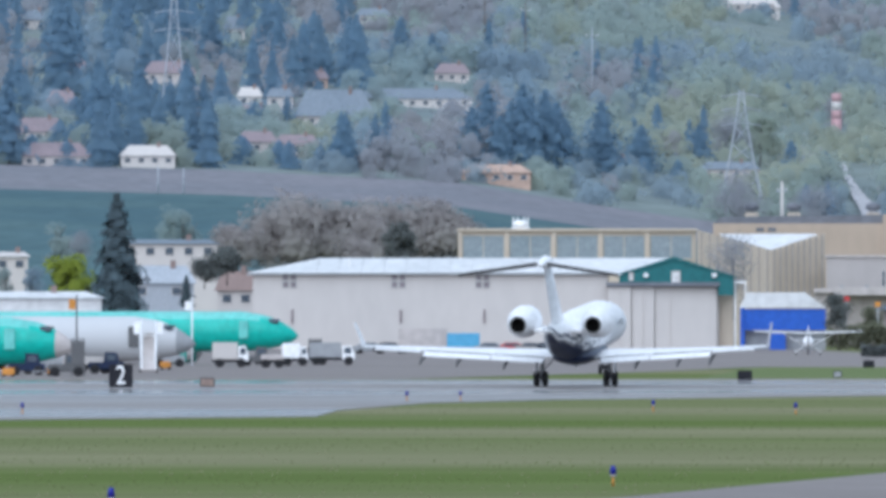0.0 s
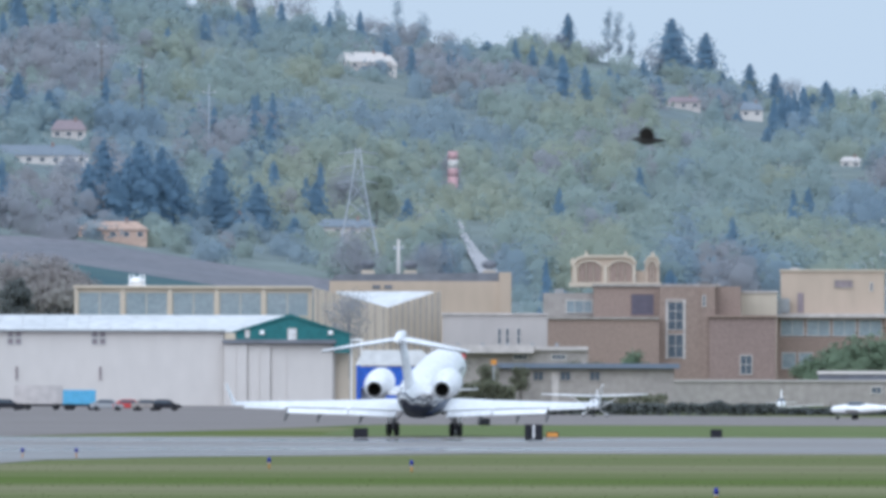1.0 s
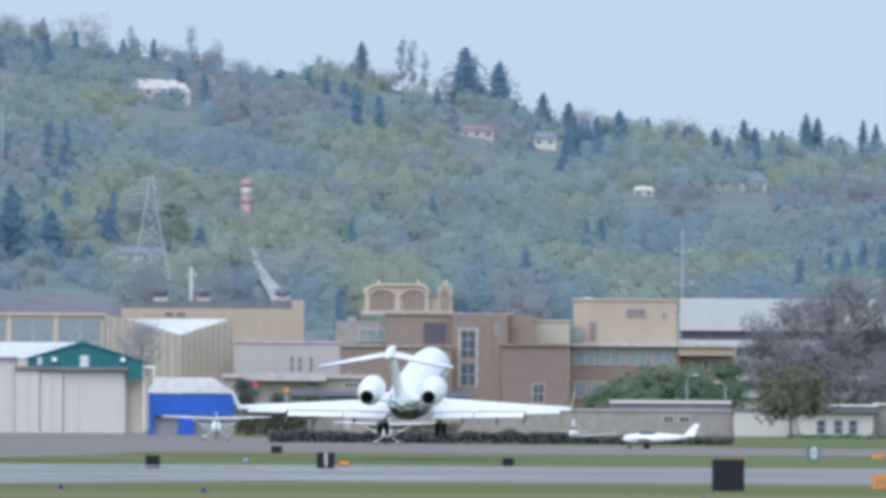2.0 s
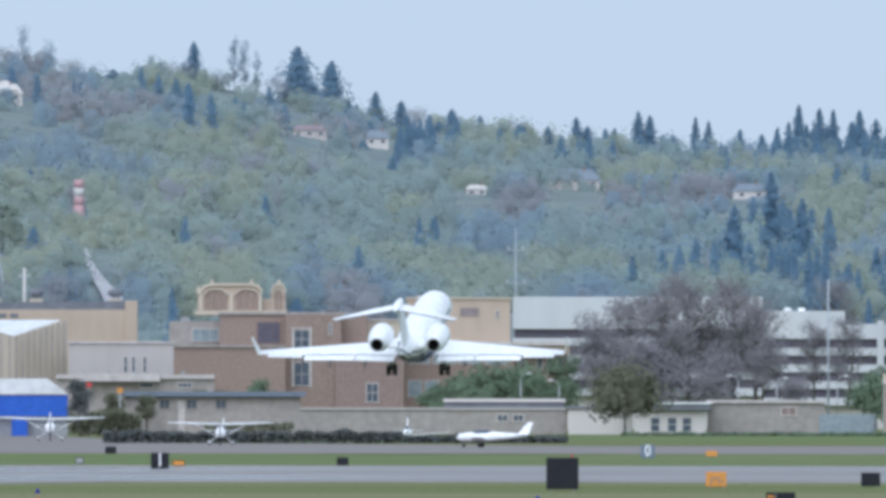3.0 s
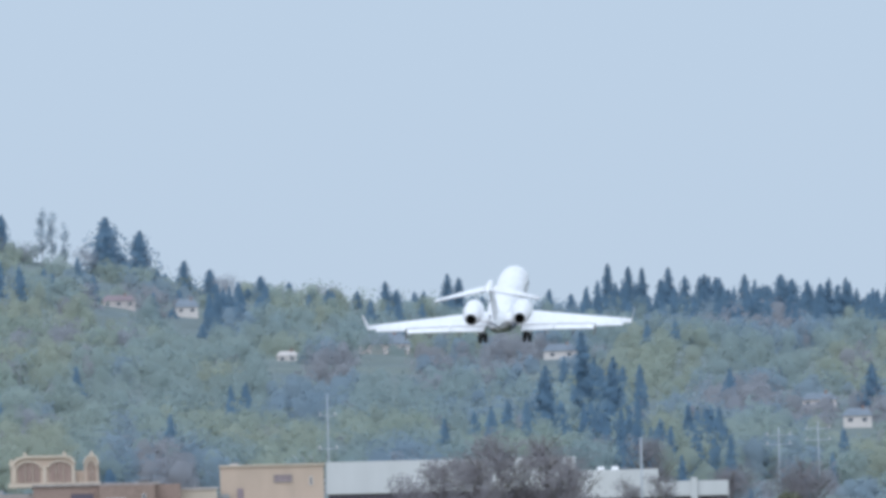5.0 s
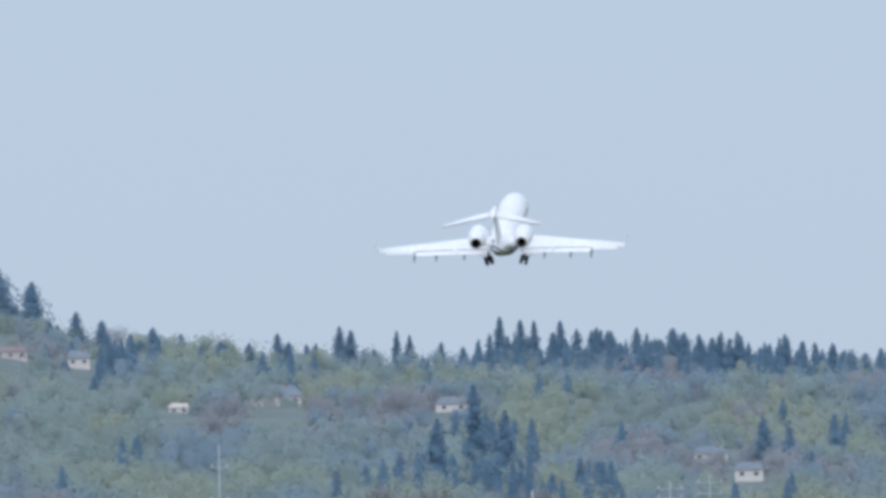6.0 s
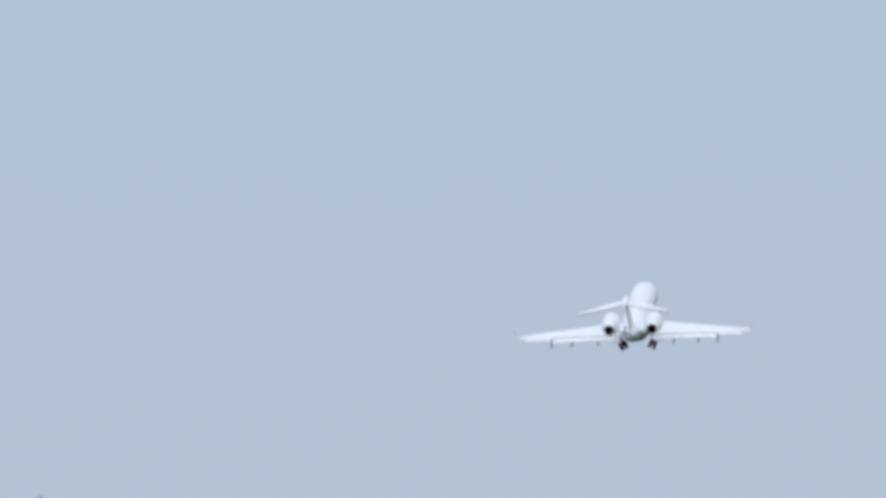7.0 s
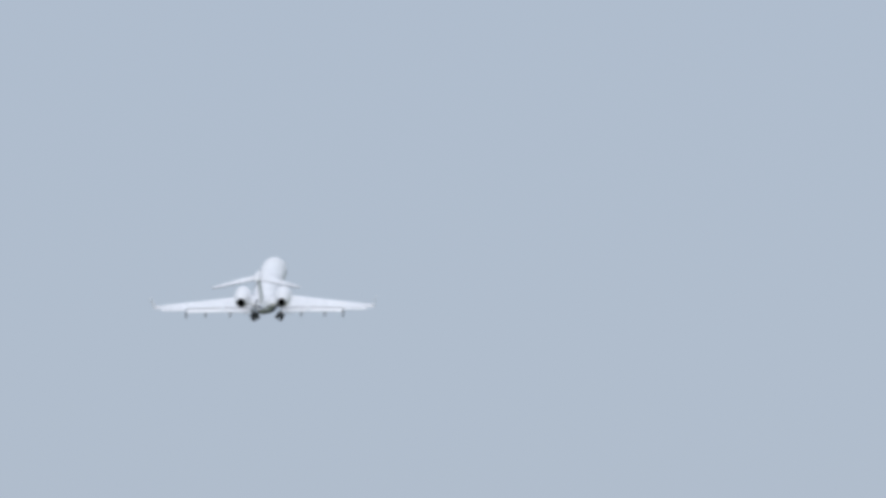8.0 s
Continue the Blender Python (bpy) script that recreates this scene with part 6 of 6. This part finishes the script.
def broad_clumps(rnd, n, h, w, base=0.2, blobs=9):
    """Clump centres for a broadleaf crown: uneven boughs with gaps between."""
    cs = []
    for i in range(blobs):
        a, q = rnd.random() * 6.28, rnd.random()
        zz = base + (1 - base) * (0.15 + 0.75 * rnd.random())
        rr = w * 0.65 * math.sqrt(q) * (1 - abs(zz - 0.55) * 0.9)
        cs.append((rr * math.cos(a), rr * math.sin(a), h * zz, w * (0.28 + 0.25 * rnd.random())))
    cs = np.array(cs)
    pick = rnd.integers(0, blobs, n)
    d = rnd.normal(size=(n, 3))
    d /= np.linalg.norm(d, axis=1)[:, None]
    d *= (rnd.random(n) ** 0.45)[:, None]
    p = cs[pick, :3] + d * cs[pick, 3:4] * np.array([1, 1, 0.85])
    p[:, 2] = np.maximum(p[:, 2], h * base * 0.5)
    way = p - np.array([0, 0, h * 0.4])
    way = way / (np.linalg.norm(way, axis=1)[:, None] + 1e-6)
    return p, w * 0.1 * (0.6 + 0.8 * rnd.random(n)), way + d * 0.9


def trunk_mesh(rnd, h, r, limbs, spread, start=0.25):
    bm = bmesh.new()
    tube([(0, 0, -0.6), (0.02 * h * rnd.normal(), 0.02 * h * rnd.normal(), h * 0.5), (0.03 * h * rnd.normal(), 0.02 * h * rnd.normal(), h * 0.93)], r, r * 0.15, 7, bm)
    for i in range(limbs):
        z = h * (start + (0.85 - start) * i / max(1, limbs))
        a = rnd.random() * 6.28
        L = spread * (0.5 + 0.5 * rnd.random()) * (1.1 - z / h)
        p0 = Vector((0, 0, z))
        p1 = p0 + Vector((math.cos(a), math.sin(a), 0.7)) * L * 0.5
        p2 = p0 + Vector((math.cos(a + 0.3), math.sin(a + 0.3), 1.0)) * L
        tube([p0, p1, p2], r * 0.4, r * 0.08, 5, bm)
        for k in range(2):
            b = a + rnd.normal() * 0.9
            tube([p1, p1 + Vector((math.cos(b), math.sin(b), 0.9)) * L * 0.5], r * 0.18, r * 0.05, 4, bm)
    return bm


def tree(name, u, d, vbase, vtop, wide, kind, label, seed, n=None, group=""):
    """One tree as a thing: trunk and crown. wide: crown width in sight units."""
    rnd = np.random.default_rng(seed)
    k = d / F
    z0 = land(u, d) if vbase is None else max(0.0, high(vbase, d))
    h = max(2.0, high(vtop, d) - z0)
    w = wide * k / 2
    p = spot(u, d, z0)
    ob = thing(name, pose(p.x, p.y, p.z), label, "tree", group)
    m = {"fir": "conifer", "leaf": "leaf", "light": "leaf_light", "blue": "leaf_blue", "bare": "twig", "green": "fresh_leaf", "olive": "olive_leaf", "dark": "dark_fir", "brown": "near_twig", "shrub": "shrub", "thicket": "thicket", "lime": "lime_leaf", "poplar": "leaf_blue"}[kind]
    if kind in ("fir", "dark"):
        part("trunk", trunk_mesh(rnd, h, h * 0.013 + 0.06, 0, 1), M["bark"], ob)
        c, s, o = conifer_clumps(rnd, n or 700, h, w, 0.07)
        top = np.array([[0, 0, h * q] for q in np.linspace(0.88, 1.0, 14)])
        c, s = np.concatenate([c, top]), np.concatenate([s, np.full(14, h * 0.016)])
        o = np.concatenate([o, np.tile([0, -0.7, 0.7], (14, 1))])
    elif kind == "poplar":
        part("trunk", trunk_mesh(rnd, h, h * 0.012 + 0.05, 14, h * 0.2, 0.15), M["twig"], ob)
        c, s, o = broad_clumps(rnd, 1100, h, w, 0.08, 26)
        c[:, 2] = np.minimum(c[:, 2] * rnd.uniform(0.94, 1.12, len(c)), h)
        s = np.full(len(s), h * 0.018) * rnd.uniform(0.6, 1.3, len(s))
    elif kind in ("bare", "brown"):
        part("trunk", trunk_mesh(rnd, h, h * 0.016 + 0.05, 18, h * 0.5), M["bark" if kind == "brown" else "twig"], ob)
        c, s, o = broad_clumps(rnd, n or 1500, h, w * 1.15, 0.12, 26)
        s *= 0.33
    else:
        part("trunk", trunk_mesh(rnd, h, h * 0.016 + 0.05, 9, h * 0.4), M["bark"], ob)
        c, s, o = broad_clumps(rnd, int(3.2 * (n or 800)), h, w, 0.36 if kind == "olive" else 0.14, 19)
        s *= rnd.uniform(0.4, 0.85, len(s))
    pieces = [leaf_arrays(c, s, rnd, o)]
    if kind in ("fir", "dark"):
        pieces.append(fir_core(rnd, h, w * 0.68, 0.07, 9, 11))
    elif kind not in ("bare", "brown", "poplar"):
        for i in range(14):
            a, f = rnd.random() * 6.28, rnd.random()
            off = w * 0.62 * math.sqrt(rnd.random()) * (1 - 0.5 * f)
            pieces.append(bough(rnd, np.array([off * math.cos(a), off * math.sin(a), h * ((0.46 if kind == "olive" else 0.3) + (0.4 if kind == "olive" else 0.55) * f)]), w * (0.2 - 0.06 * f)))
    cr = new("crown", raw_mesh("crown", *joined(pieces), M[m]))
    cr.parent = ob
    return ob


def woods(name, rows, kind, material, label, rnd, n):
    """A far wood as one mass: rows of (u, d, height, half width)."""
    pieces = []
    for u, d, h, w in rows:
        p = np.array(spot(u, d, land(u, d) - (0.12 if kind == "fir" else 0.5) * h))
        if kind == "fir":
            c, s, o = conifer_clumps(rnd, n, h, w, 0.08)
            v, t, q = fir_core(rnd, h, w)
            pieces.append((v + p, t, q))
            s = s * 1.1
        else:
            lumps = 3
            for i in range(lumps):
                a, f = rnd.random() * 6.28, (i + 0.5) / lumps
                r = w * (0.4 - 0.16 * f) * rnd.uniform(0.8, 1.15)
                off = w * 0.5 * math.sqrt(rnd.random()) * (1 - 0.55 * f)
                v, t, q = bough(rnd, np.array([off * math.cos(a), off * math.sin(a), h * (0.28 + 0.58 * f)]), r)
                pieces.append((v + p, t, q))
            c, s, o = broad_clumps(rnd, n, h, w * 1.05, 0.1, 11)
            s = s * rnd.uniform(0.45, 1.05, len(s))
        v, t, q = leaf_arrays(c, s, rnd, o)
        pieces.append((v + p, t, q))
    ob = new(name, raw_mesh(name, *joined(pieces), material))
    return tagged(ob, label, "woods", kind="stuff")


def build_woods():
    rnd = np.random.default_rng(7)
    lots = {"fir": [], "leaf": [], "light": [], "blue": [], "bare": []}
    plots = [(q[0], q[2] * 0.5 + 4, q[4] - 6, q[5] + 2) for q in LOTS] + [(1530, 30, 300, 372), (1480, 10, 165, 228), (915, 115, 160, 306), (1065, 32, 190, 308), (1135, 34, 230, 305), (1237, 28, 230, 305)]
    for i in range(4700):
        u = rnd.uniform(-350, 3750)
        d = 2520 + 1380 * rnd.random() ** 1.15 if i < 3900 else rnd.uniform(2500, 2640)
        g = noise.noise((u * 0.0045, d * 0.004, 1.7))
        g2 = noise.noise((u * 0.0038, d * 0.0032, 9.2))
        firs = 0.02 + (0.6 if g > (0.42 if 1200 < u < 2600 else 0.34) else 0) + (0.42 if u < 650 and noise.noise((u * 0.009, d * 0.006, 5.5)) > -0.12 else 0.1 if u < 700 else 0) + (0.5 if u > 2700 and d > 3600 else 0) + (0.12 if d > 3600 else 0)
        firs *= (0.35 if u > 1050 else 0.6) if 600 < u < 2700 and d < 3600 else 1
        far = d > 3650
        if rnd.random() < firs:
            k, h, w = "fir", rnd.uniform(11, 17) * ((0.95 if u > 2700 else 0.65) if far else 1), rnd.uniform(4.0, 6.0)
            if u < 650:
                h, w = h * 1.3, w * 1.5
        else:
            g2 += 0.16 if 1350 < u < 2700 and 2600 < d < 3650 else 0.02 if u > 900 else -0.2
            k = "light" if g2 > 0.22 else "leaf" if g2 > -0.08 else "blue" if g2 > -0.3 else "bare"
            if rnd.random() < 0.08:
                k = "leaf" if rnd.random() < 0.65 else "bare"
            h, w = rnd.uniform(17, 25) * (0.75 if far else 1), rnd.uniform(6.2, 10.5)
        foot = land(u, d)
        top, half = HORIZON - (foot + 0.55 * h - EYE) * F / d, w * F / d
        low = HORIZON - (foot - EYE) * F / d
        if abs(u - 1522) < half * 0.4 + 18 and low > 298 and top < 388:
            continue  # the road stays open
        front = [abs(u - a) - wd for a, wd, va, vb in plots if top < vb - 5 and low > vb - 3]
        if front and min(front) < half * 0.35:
            if rnd.random() < (0.88 if u > 1800 else 0.6):
                continue  # house plots, road and tower stay partly clear
            h *= 0.38
        lots[k].append((u, d, h, w))
    for i in range(260):  # low trees at the foot of the hill, behind the buildings
        u, d = rnd.uniform(1600, 3650), rnd.uniform(2000, 2480)
        g = noise.noise((u * 0.006, d * 0.004, 3.3))
        k = "fir" if rnd.random() < 0.12 else "bare" if g > 0.12 else "blue" if g > -0.2 else "leaf"
        lots[k].append((u, d, rnd.uniform(7, 12), rnd.uniform(2.6, 3.4) if k == "fir" else rnd.uniform(4, 7)))
    # the haze over these woods is painted into their leaf colours
    woods("fir_woods", lots["fir"], "fir", M["conifer"], "firs scattered over the hillside, haze painted in as blue", rnd, 120)
    woods("maple_woods", lots["leaf"], "leaf", M["leaf"], "spring broadleaf woods on the hillside, greyed by painted haze", rnd, 190)
    woods("alder_woods", lots["blue"], "leaf", M["leaf_blue"], "broadleaf woods with haze painted in bluish green", rnd, 190)
    woods("birch_woods", lots["light"], "leaf", M["leaf_light"], "budding yellow-green broadleaf woods, paled by painted haze", rnd, 190)
    woods("bare_woods", lots["bare"], "leaf", M["twig"], "still bare brownish woods on the hillside, greyed by painted haze", rnd, 190)


build_woods()
# skyline firs
for i, (u, vt, wd) in enumerate([(1683, -78, 52), (1867, -69, 110), (1927, -44, 66), 
                                 (1540, -30, 60), (1500, -22, 40), (1590, -35, 44), (2005, 10, 40), (2050, 26, 40), (2140, 40, 50), (2190, 52, 30), (2360, 55, 40), (2380, 70, 36), (2425, 80, 30), (2470, 45, 34), (2490, 52, 30), (2571, 55, 22), (2594, 62, 20), (2650, 76, 24),
                                 (2754, 34, 30), (2790, 40, 30), (2815, 42, 28), (2861, 43, 34), (2890, 58, 30), (2925, 56, 30), (2945, 62, 30), (2996, 58, 42), (3060, 60, 60), (3080, 68, 50), (3130, 78, 50), (3175, 90, 40), (3230, 92, 40), (3280, 102, 30), (3340, 100, 30), (3400, 110, 60), (2415, 82, 26), (2310, 70, 30)]):
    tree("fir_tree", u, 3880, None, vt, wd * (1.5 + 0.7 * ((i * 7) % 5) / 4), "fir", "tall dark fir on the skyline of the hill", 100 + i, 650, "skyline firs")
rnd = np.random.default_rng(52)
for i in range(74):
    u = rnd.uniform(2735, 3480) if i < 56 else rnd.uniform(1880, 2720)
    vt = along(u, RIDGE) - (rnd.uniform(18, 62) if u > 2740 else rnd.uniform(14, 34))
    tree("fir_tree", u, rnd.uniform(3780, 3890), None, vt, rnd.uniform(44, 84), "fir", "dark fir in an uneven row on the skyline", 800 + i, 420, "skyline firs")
# bare poplars and feathery budding trees along the skyline
for i, (u, vt, wd, kd) in enumerate([(1755, -92, 20, "poplar"), (1772, -84, 18, "poplar"), (1795, -62, 16, "poplar"), (1608, -56, 12, "poplar"), (1626, -50, 12, "poplar"), (1382, -108, 24, "poplar"), (1430, -82, 26, "poplar"), (1275, -112, 16, "poplar"),
                                     (1056, -125, 60, "bare"), (1110, -112, 70, "bare"), (1165, -118, 60, "bare"), (1210, -122, 80, "bare"), (1330, -70, 70, "bare"), (1470, -45, 70, "bare"), (1660, -40, 80, "bare"), (1720, -25, 70, "bare"), (1830, -18, 60, "bare"), (2080, 40, 70, "bare"), (2260, 62, 60, "bare"), (2530, 88, 60, "bare"), (960, -120, 90, "bare"), (860, -140, 80, "bare")]):
    tree("poplar_tree" if kd == "poplar" else "broadleaf_tree", u, 3870, None, vt, wd * (1.5 if kd == "poplar" else 1.1), kd, "slender bare poplar on the skyline of the hill" if kd == "poplar" else "feathery bare tree on the skyline of the hill", 700 + i)
# firs that stand out on the slope
for i, (u, vb, vt, wd, d) in enumerate([(862, 292, 148, 64, 2700), (835, 300, 190, 60, 2700), (885, 310, 205, 60, 2700), (925, 305, 150, 64, 2700), (965, 305, 160, 60, 2700), (1000, 310, 210, 56, 2700), (905, 300, 180, 60, 2720), (940, 300, 175, 70, 2750), (985, 300, 182, 60, 2750), (1065, 310, 180, 74, 2800), (1135, 305, 222, 78, 2780), (1237, 305, 222, 60, 2760), (1400, 335, 250, 50, 2700), (1460, 335, 268, 46, 2700),
                                        (2705, 330, 155, 46, 3300), (2640, 345, 212, 60, 3200), (2760, 345, 200, 50, 3200), (3217, 320, 222, 54, 3200), (1865, 435, 375, 44, 2520), (1805, 430, 385, 40, 2520), (2320, 440, 385, 46, 2520), (2385, 440, 395, 36, 2520),
                                        (345, 300, 190, 26, 2550), (305, 270, 165, 26, 2560), (250, 250, 120, 60, 2700), (150, 270, 160, 40, 2600), (15, 300, 130, 50, 2600), (110, 170, 0, 90, 3100), (490, 90, 0, 80, 3300), (372, 110, 0, 60, 3300), (470, 220, 185, 36, 2640), (508, 220, 172, 36, 2640), (620, 130, 30, 60, 3200), (710, 110, 30, 50, 3300), (765, 130, 60, 50, 3300), (640, 160, 110, 30, 3100), (1020, 150, 90, 40, 3300), (1195, 130, 80, 34, 3300)]):
    tree("fir_tree", u, reach(u, vb), None, vt, wd * (2.5 if u < 2500 else 1.8), "fir", "fir on the hillside, haze painted in as blue", 200 + i, 520, "hillside firs")
# trees on and by the airfield
tree("cypress_tree", 207, 1480, 560, 345, 125, "dark", "tall dark columnar conifer behind the parked airliners", 31, 1500)
for i, (u, vb, vt, wd, d) in enumerate([(235, 560, 440, 26, 1500), (330, 545, 488, 30, 1500)]):
    tree("fir_tree", u, d, vb, vt, wd * 1.3, "dark", "dark bushy evergreen behind the hangars", 300 + i, 700)
for i, (u, vb, vt, wd, d, kd) in enumerate([(120, 560, 455, 122, 1490, "lime"), (707, 478, 392, 84, 1700, "shrub"), (402, 498, 434, 88, 1500, "shrub"), (362, 505, 456, 66, 1505, "shrub"), (55, 560, 465, 60, 1500, "blue"), (10, 560, 470, 50, 1500, "leaf"), (105, 520, 388, 80, 1650, "leaf"), (320, 520, 358, 110, 1750, "leaf"), (500, 490, 358, 210, 1760, "thicket"), (560, 490, 352, 180, 1765, "thicket"), (620, 490, 366, 190, 1770, "thicket"), (700, 480, 360, 200, 1780, "thicket"), (770, 480, 366, 180, 1780, "thicket"), (420, 490, 392, 130, 1750, "thicket"), (820, 480, 380, 120, 1790, "thicket"), (660, 490, 385, 160, 1740, "thicket"), (140, 470, 410, 60, 1640, "bare"), (640, 480, 428, 70, 1600, "thicket"),
                                            (2447, 640, 503, 165, 1430, "olive"), (2455, 560, 362, 130, 1600, "brown"), (2560, 560, 318, 170, 1610, "brown"), (2636, 560, 314, 150, 1610, "brown"), (2510, 560, 345, 130, 1590, "brown"), (2815, 560, 334, 110, 1830, "brown"), (2400, 560, 400, 130, 1580, "brown"), (2676, 560, 350, 120, 1600, "brown"), (2500, 600, 440, 170, 1560, "brown"), (2690, 560, 440, 110, 1590, "brown"), (2600, 600, 470, 150, 1560, "brown"), (2780, 560, 400, 70, 1700, "brown"), (2840, 560, 395, 80, 1700, "brown"), (2965, 560, 388, 120, 1830, "brown"), (3090, 560, 366, 130, 1800, "brown"), (3060, 600, 440, 90, 1600, "olive"), (2740, 600, 505, 80, 1540, "brown"),
                                            (2890, 600, 500, 130, 1530, "green"), (2180, 600, 505, 170, 1540, "green"), (2270, 600, 500, 160, 1545, "green"), (2330, 600, 478, 100, 1550, "green"), (2110, 600, 530, 90, 1535, "green"), (1800, 610, 520, 80, 1500, "green"), (1730, 610, 540, 60, 1500, "olive"), (1695, 640, 540, 60, 1430, "olive"), (1790, 640, 545, 70, 1430, "olive"), (1840, 640, 560, 50, 1430, "olive"), (1480, 600, 512, 60, 1380, "shrub"), (1600, 640, 545, 50, 1420, "olive"), (1540, 640, 545, 60, 1420, "olive"), (1296, 560, 412, 110, 1550, "bare"),
                                            (1310, 395, 305, 130, 2480, "bare"), (1290, 340, 190, 100, 2700, "bare"), (1345, 340, 200, 90, 2720, "light"), (1440, 400, 335, 110, 2490, "bare")]):
    nm = {"olive": "olive brown budding tree", "shrub": "dark green shrub", "brown": "large budding tree with brown twigs", "bare": "budding tree with thin brown twigs", "thicket": "brown-olive budding tree", "lime": "vivid yellow-green tree in young leaf", "leaf": "olive green broadleaf tree", "light": "bright yellow-green budding tree", "blue": "dark green rounded tree", "green": "fresh green leafy tree"}[kd]
    tree("broadleaf_tree", u, d, vb if d < 1850 else None, vt, wd, kd, nm + " near the airfield buildings", 400 + i, 6200 if kd == "brown" else 3800 if kd in ("bare", "brown") else 1100)


# ---- what moves ----
FLIGHT = [
    (0.0, 7.71, 697.42, 4.29, 3.3, 9.4, 0.00),
    (0.5, 16.95, 735.88, 3.83, 5.2, 9.5, 0.00),
    (1.0, 26.58, 774.10, 3.69, 7.2, 9.5, 0.00),
    (1.5, 36.34, 812.09, 3.90, 9.1, 10.0, 0.00),
    (2.0, 45.69, 849.89, 5.28, 10.0, 10.4, 0.00),
    (2.5, 55.67, 887.45, 7.24, 11.1, 10.8, 0.00),
    (3.0, 65.55, 924.82, 10.10, 12.2, 11.2, 0.00),
    (3.5, 75.57, 961.99, 13.74, 13.4, 11.6, 0.00),
    (4.0, 85.54, 998.97, 18.60, 14.0, 11.4, -0.04),
    (4.5, 95.59, 1035.77, 24.26, 14.5, 11.3, -0.08),
    (5.0, 105.78, 1072.38, 30.77, 14.9, 11.3, -0.12),
    (5.5, 115.88, 1108.82, 38.31, 15.2, 11.3, -0.16),
    (6.0, 125.91, 1145.09, 46.86, 15.7, 11.3, -0.20),
    (6.5, 135.75, 1181.23, 56.73, 16.2, 11.5, -1.20),
    (7.0, 144.99, 1217.27, 66.33, 16.7, 11.7, -0.60),
    (7.5, 154.74, 1253.09, 75.39, 17.1, 11.9, 0.00),
    (8.0, 164.77, 1288.72, 85.66, 17.6, 12.1, 1.00),
]


def motions():
    rows = []
    for t, x, y, z, pitch, yaw, bank in FLIGHT:
        m = pose(x, y, z) @ pose(0, 0, 0, 0, 0, -yaw) @ pose(0, 0, 0, pitch, 0, 0) @ pose(0, 0, 0, 0, bank, 0)
        rows.append((t, m @ pose(0, 0, -NOZZLE)))
    walk(jet, rows)
    # the main wheels fold inward after lift-off
    for s, g in jet_gear:
        walk(g, [(t, pose(s * 2.3, 9.3, 2.1, 0, s * a, 0)) for t, a in ((0.0, 0), (4.7, 0), (5.2, 6), (5.8, 14), (6.5, 21), (7.0, 25), (8.0, 31))])
    # the elevators are up while the nose lifts, then level out
    for s, e in jet_elevators:
        hinge, tip = Vector((s * 0.3, -5.4, 9.2)), Vector((s * 5.5, -7.3, 8.58))
        axis = (tip - hinge).normalized()
        walk(e, [(t, Matrix.Translation(hinge) @ Matrix.Rotation(radians(-s * a), 4, axis) @ Matrix.Translation(-hinge)) for t, a in ((0.0, 20), (0.3, 16), (0.6, 4), (1.0, 0), (8.0, 0))])
    # the crow crosses in front of the hill
    way = []
    for t, u, v in CROW:
        p = spot(u, 205, high(v, 205))
        way.append((t, pose(p.x, p.y, p.z, 0, 4, 84)))
    walk(crow, way)
    beats = [(0.0, 10), (0.8, 12), (0.9, 38), (1.0, 24), (1.1, -36), (1.2, 6), (1.3, 14), (1.4, 8), (1.5, 20), (1.7, -25), (1.9, 15), (8.0, 10)]
    for s, w in crow_wings:
        walk(w, [(t, pose(s * 0.05, 0, 0.03, 0, -s * a, 0)) for t, a in beats])


CROW = [(0.0, 3140, -105), (0.8, 2077, 100), (0.9, 1958, 124), (1.0, 1824, 146), (1.1, 1692, 170), (1.2, 1562, 200), (1.3, 1428, 226), (1.4, 1285, 253), (1.5, 1131, 285), (2.2, 200, 430), (8.0, -7000, 500)]
motions()
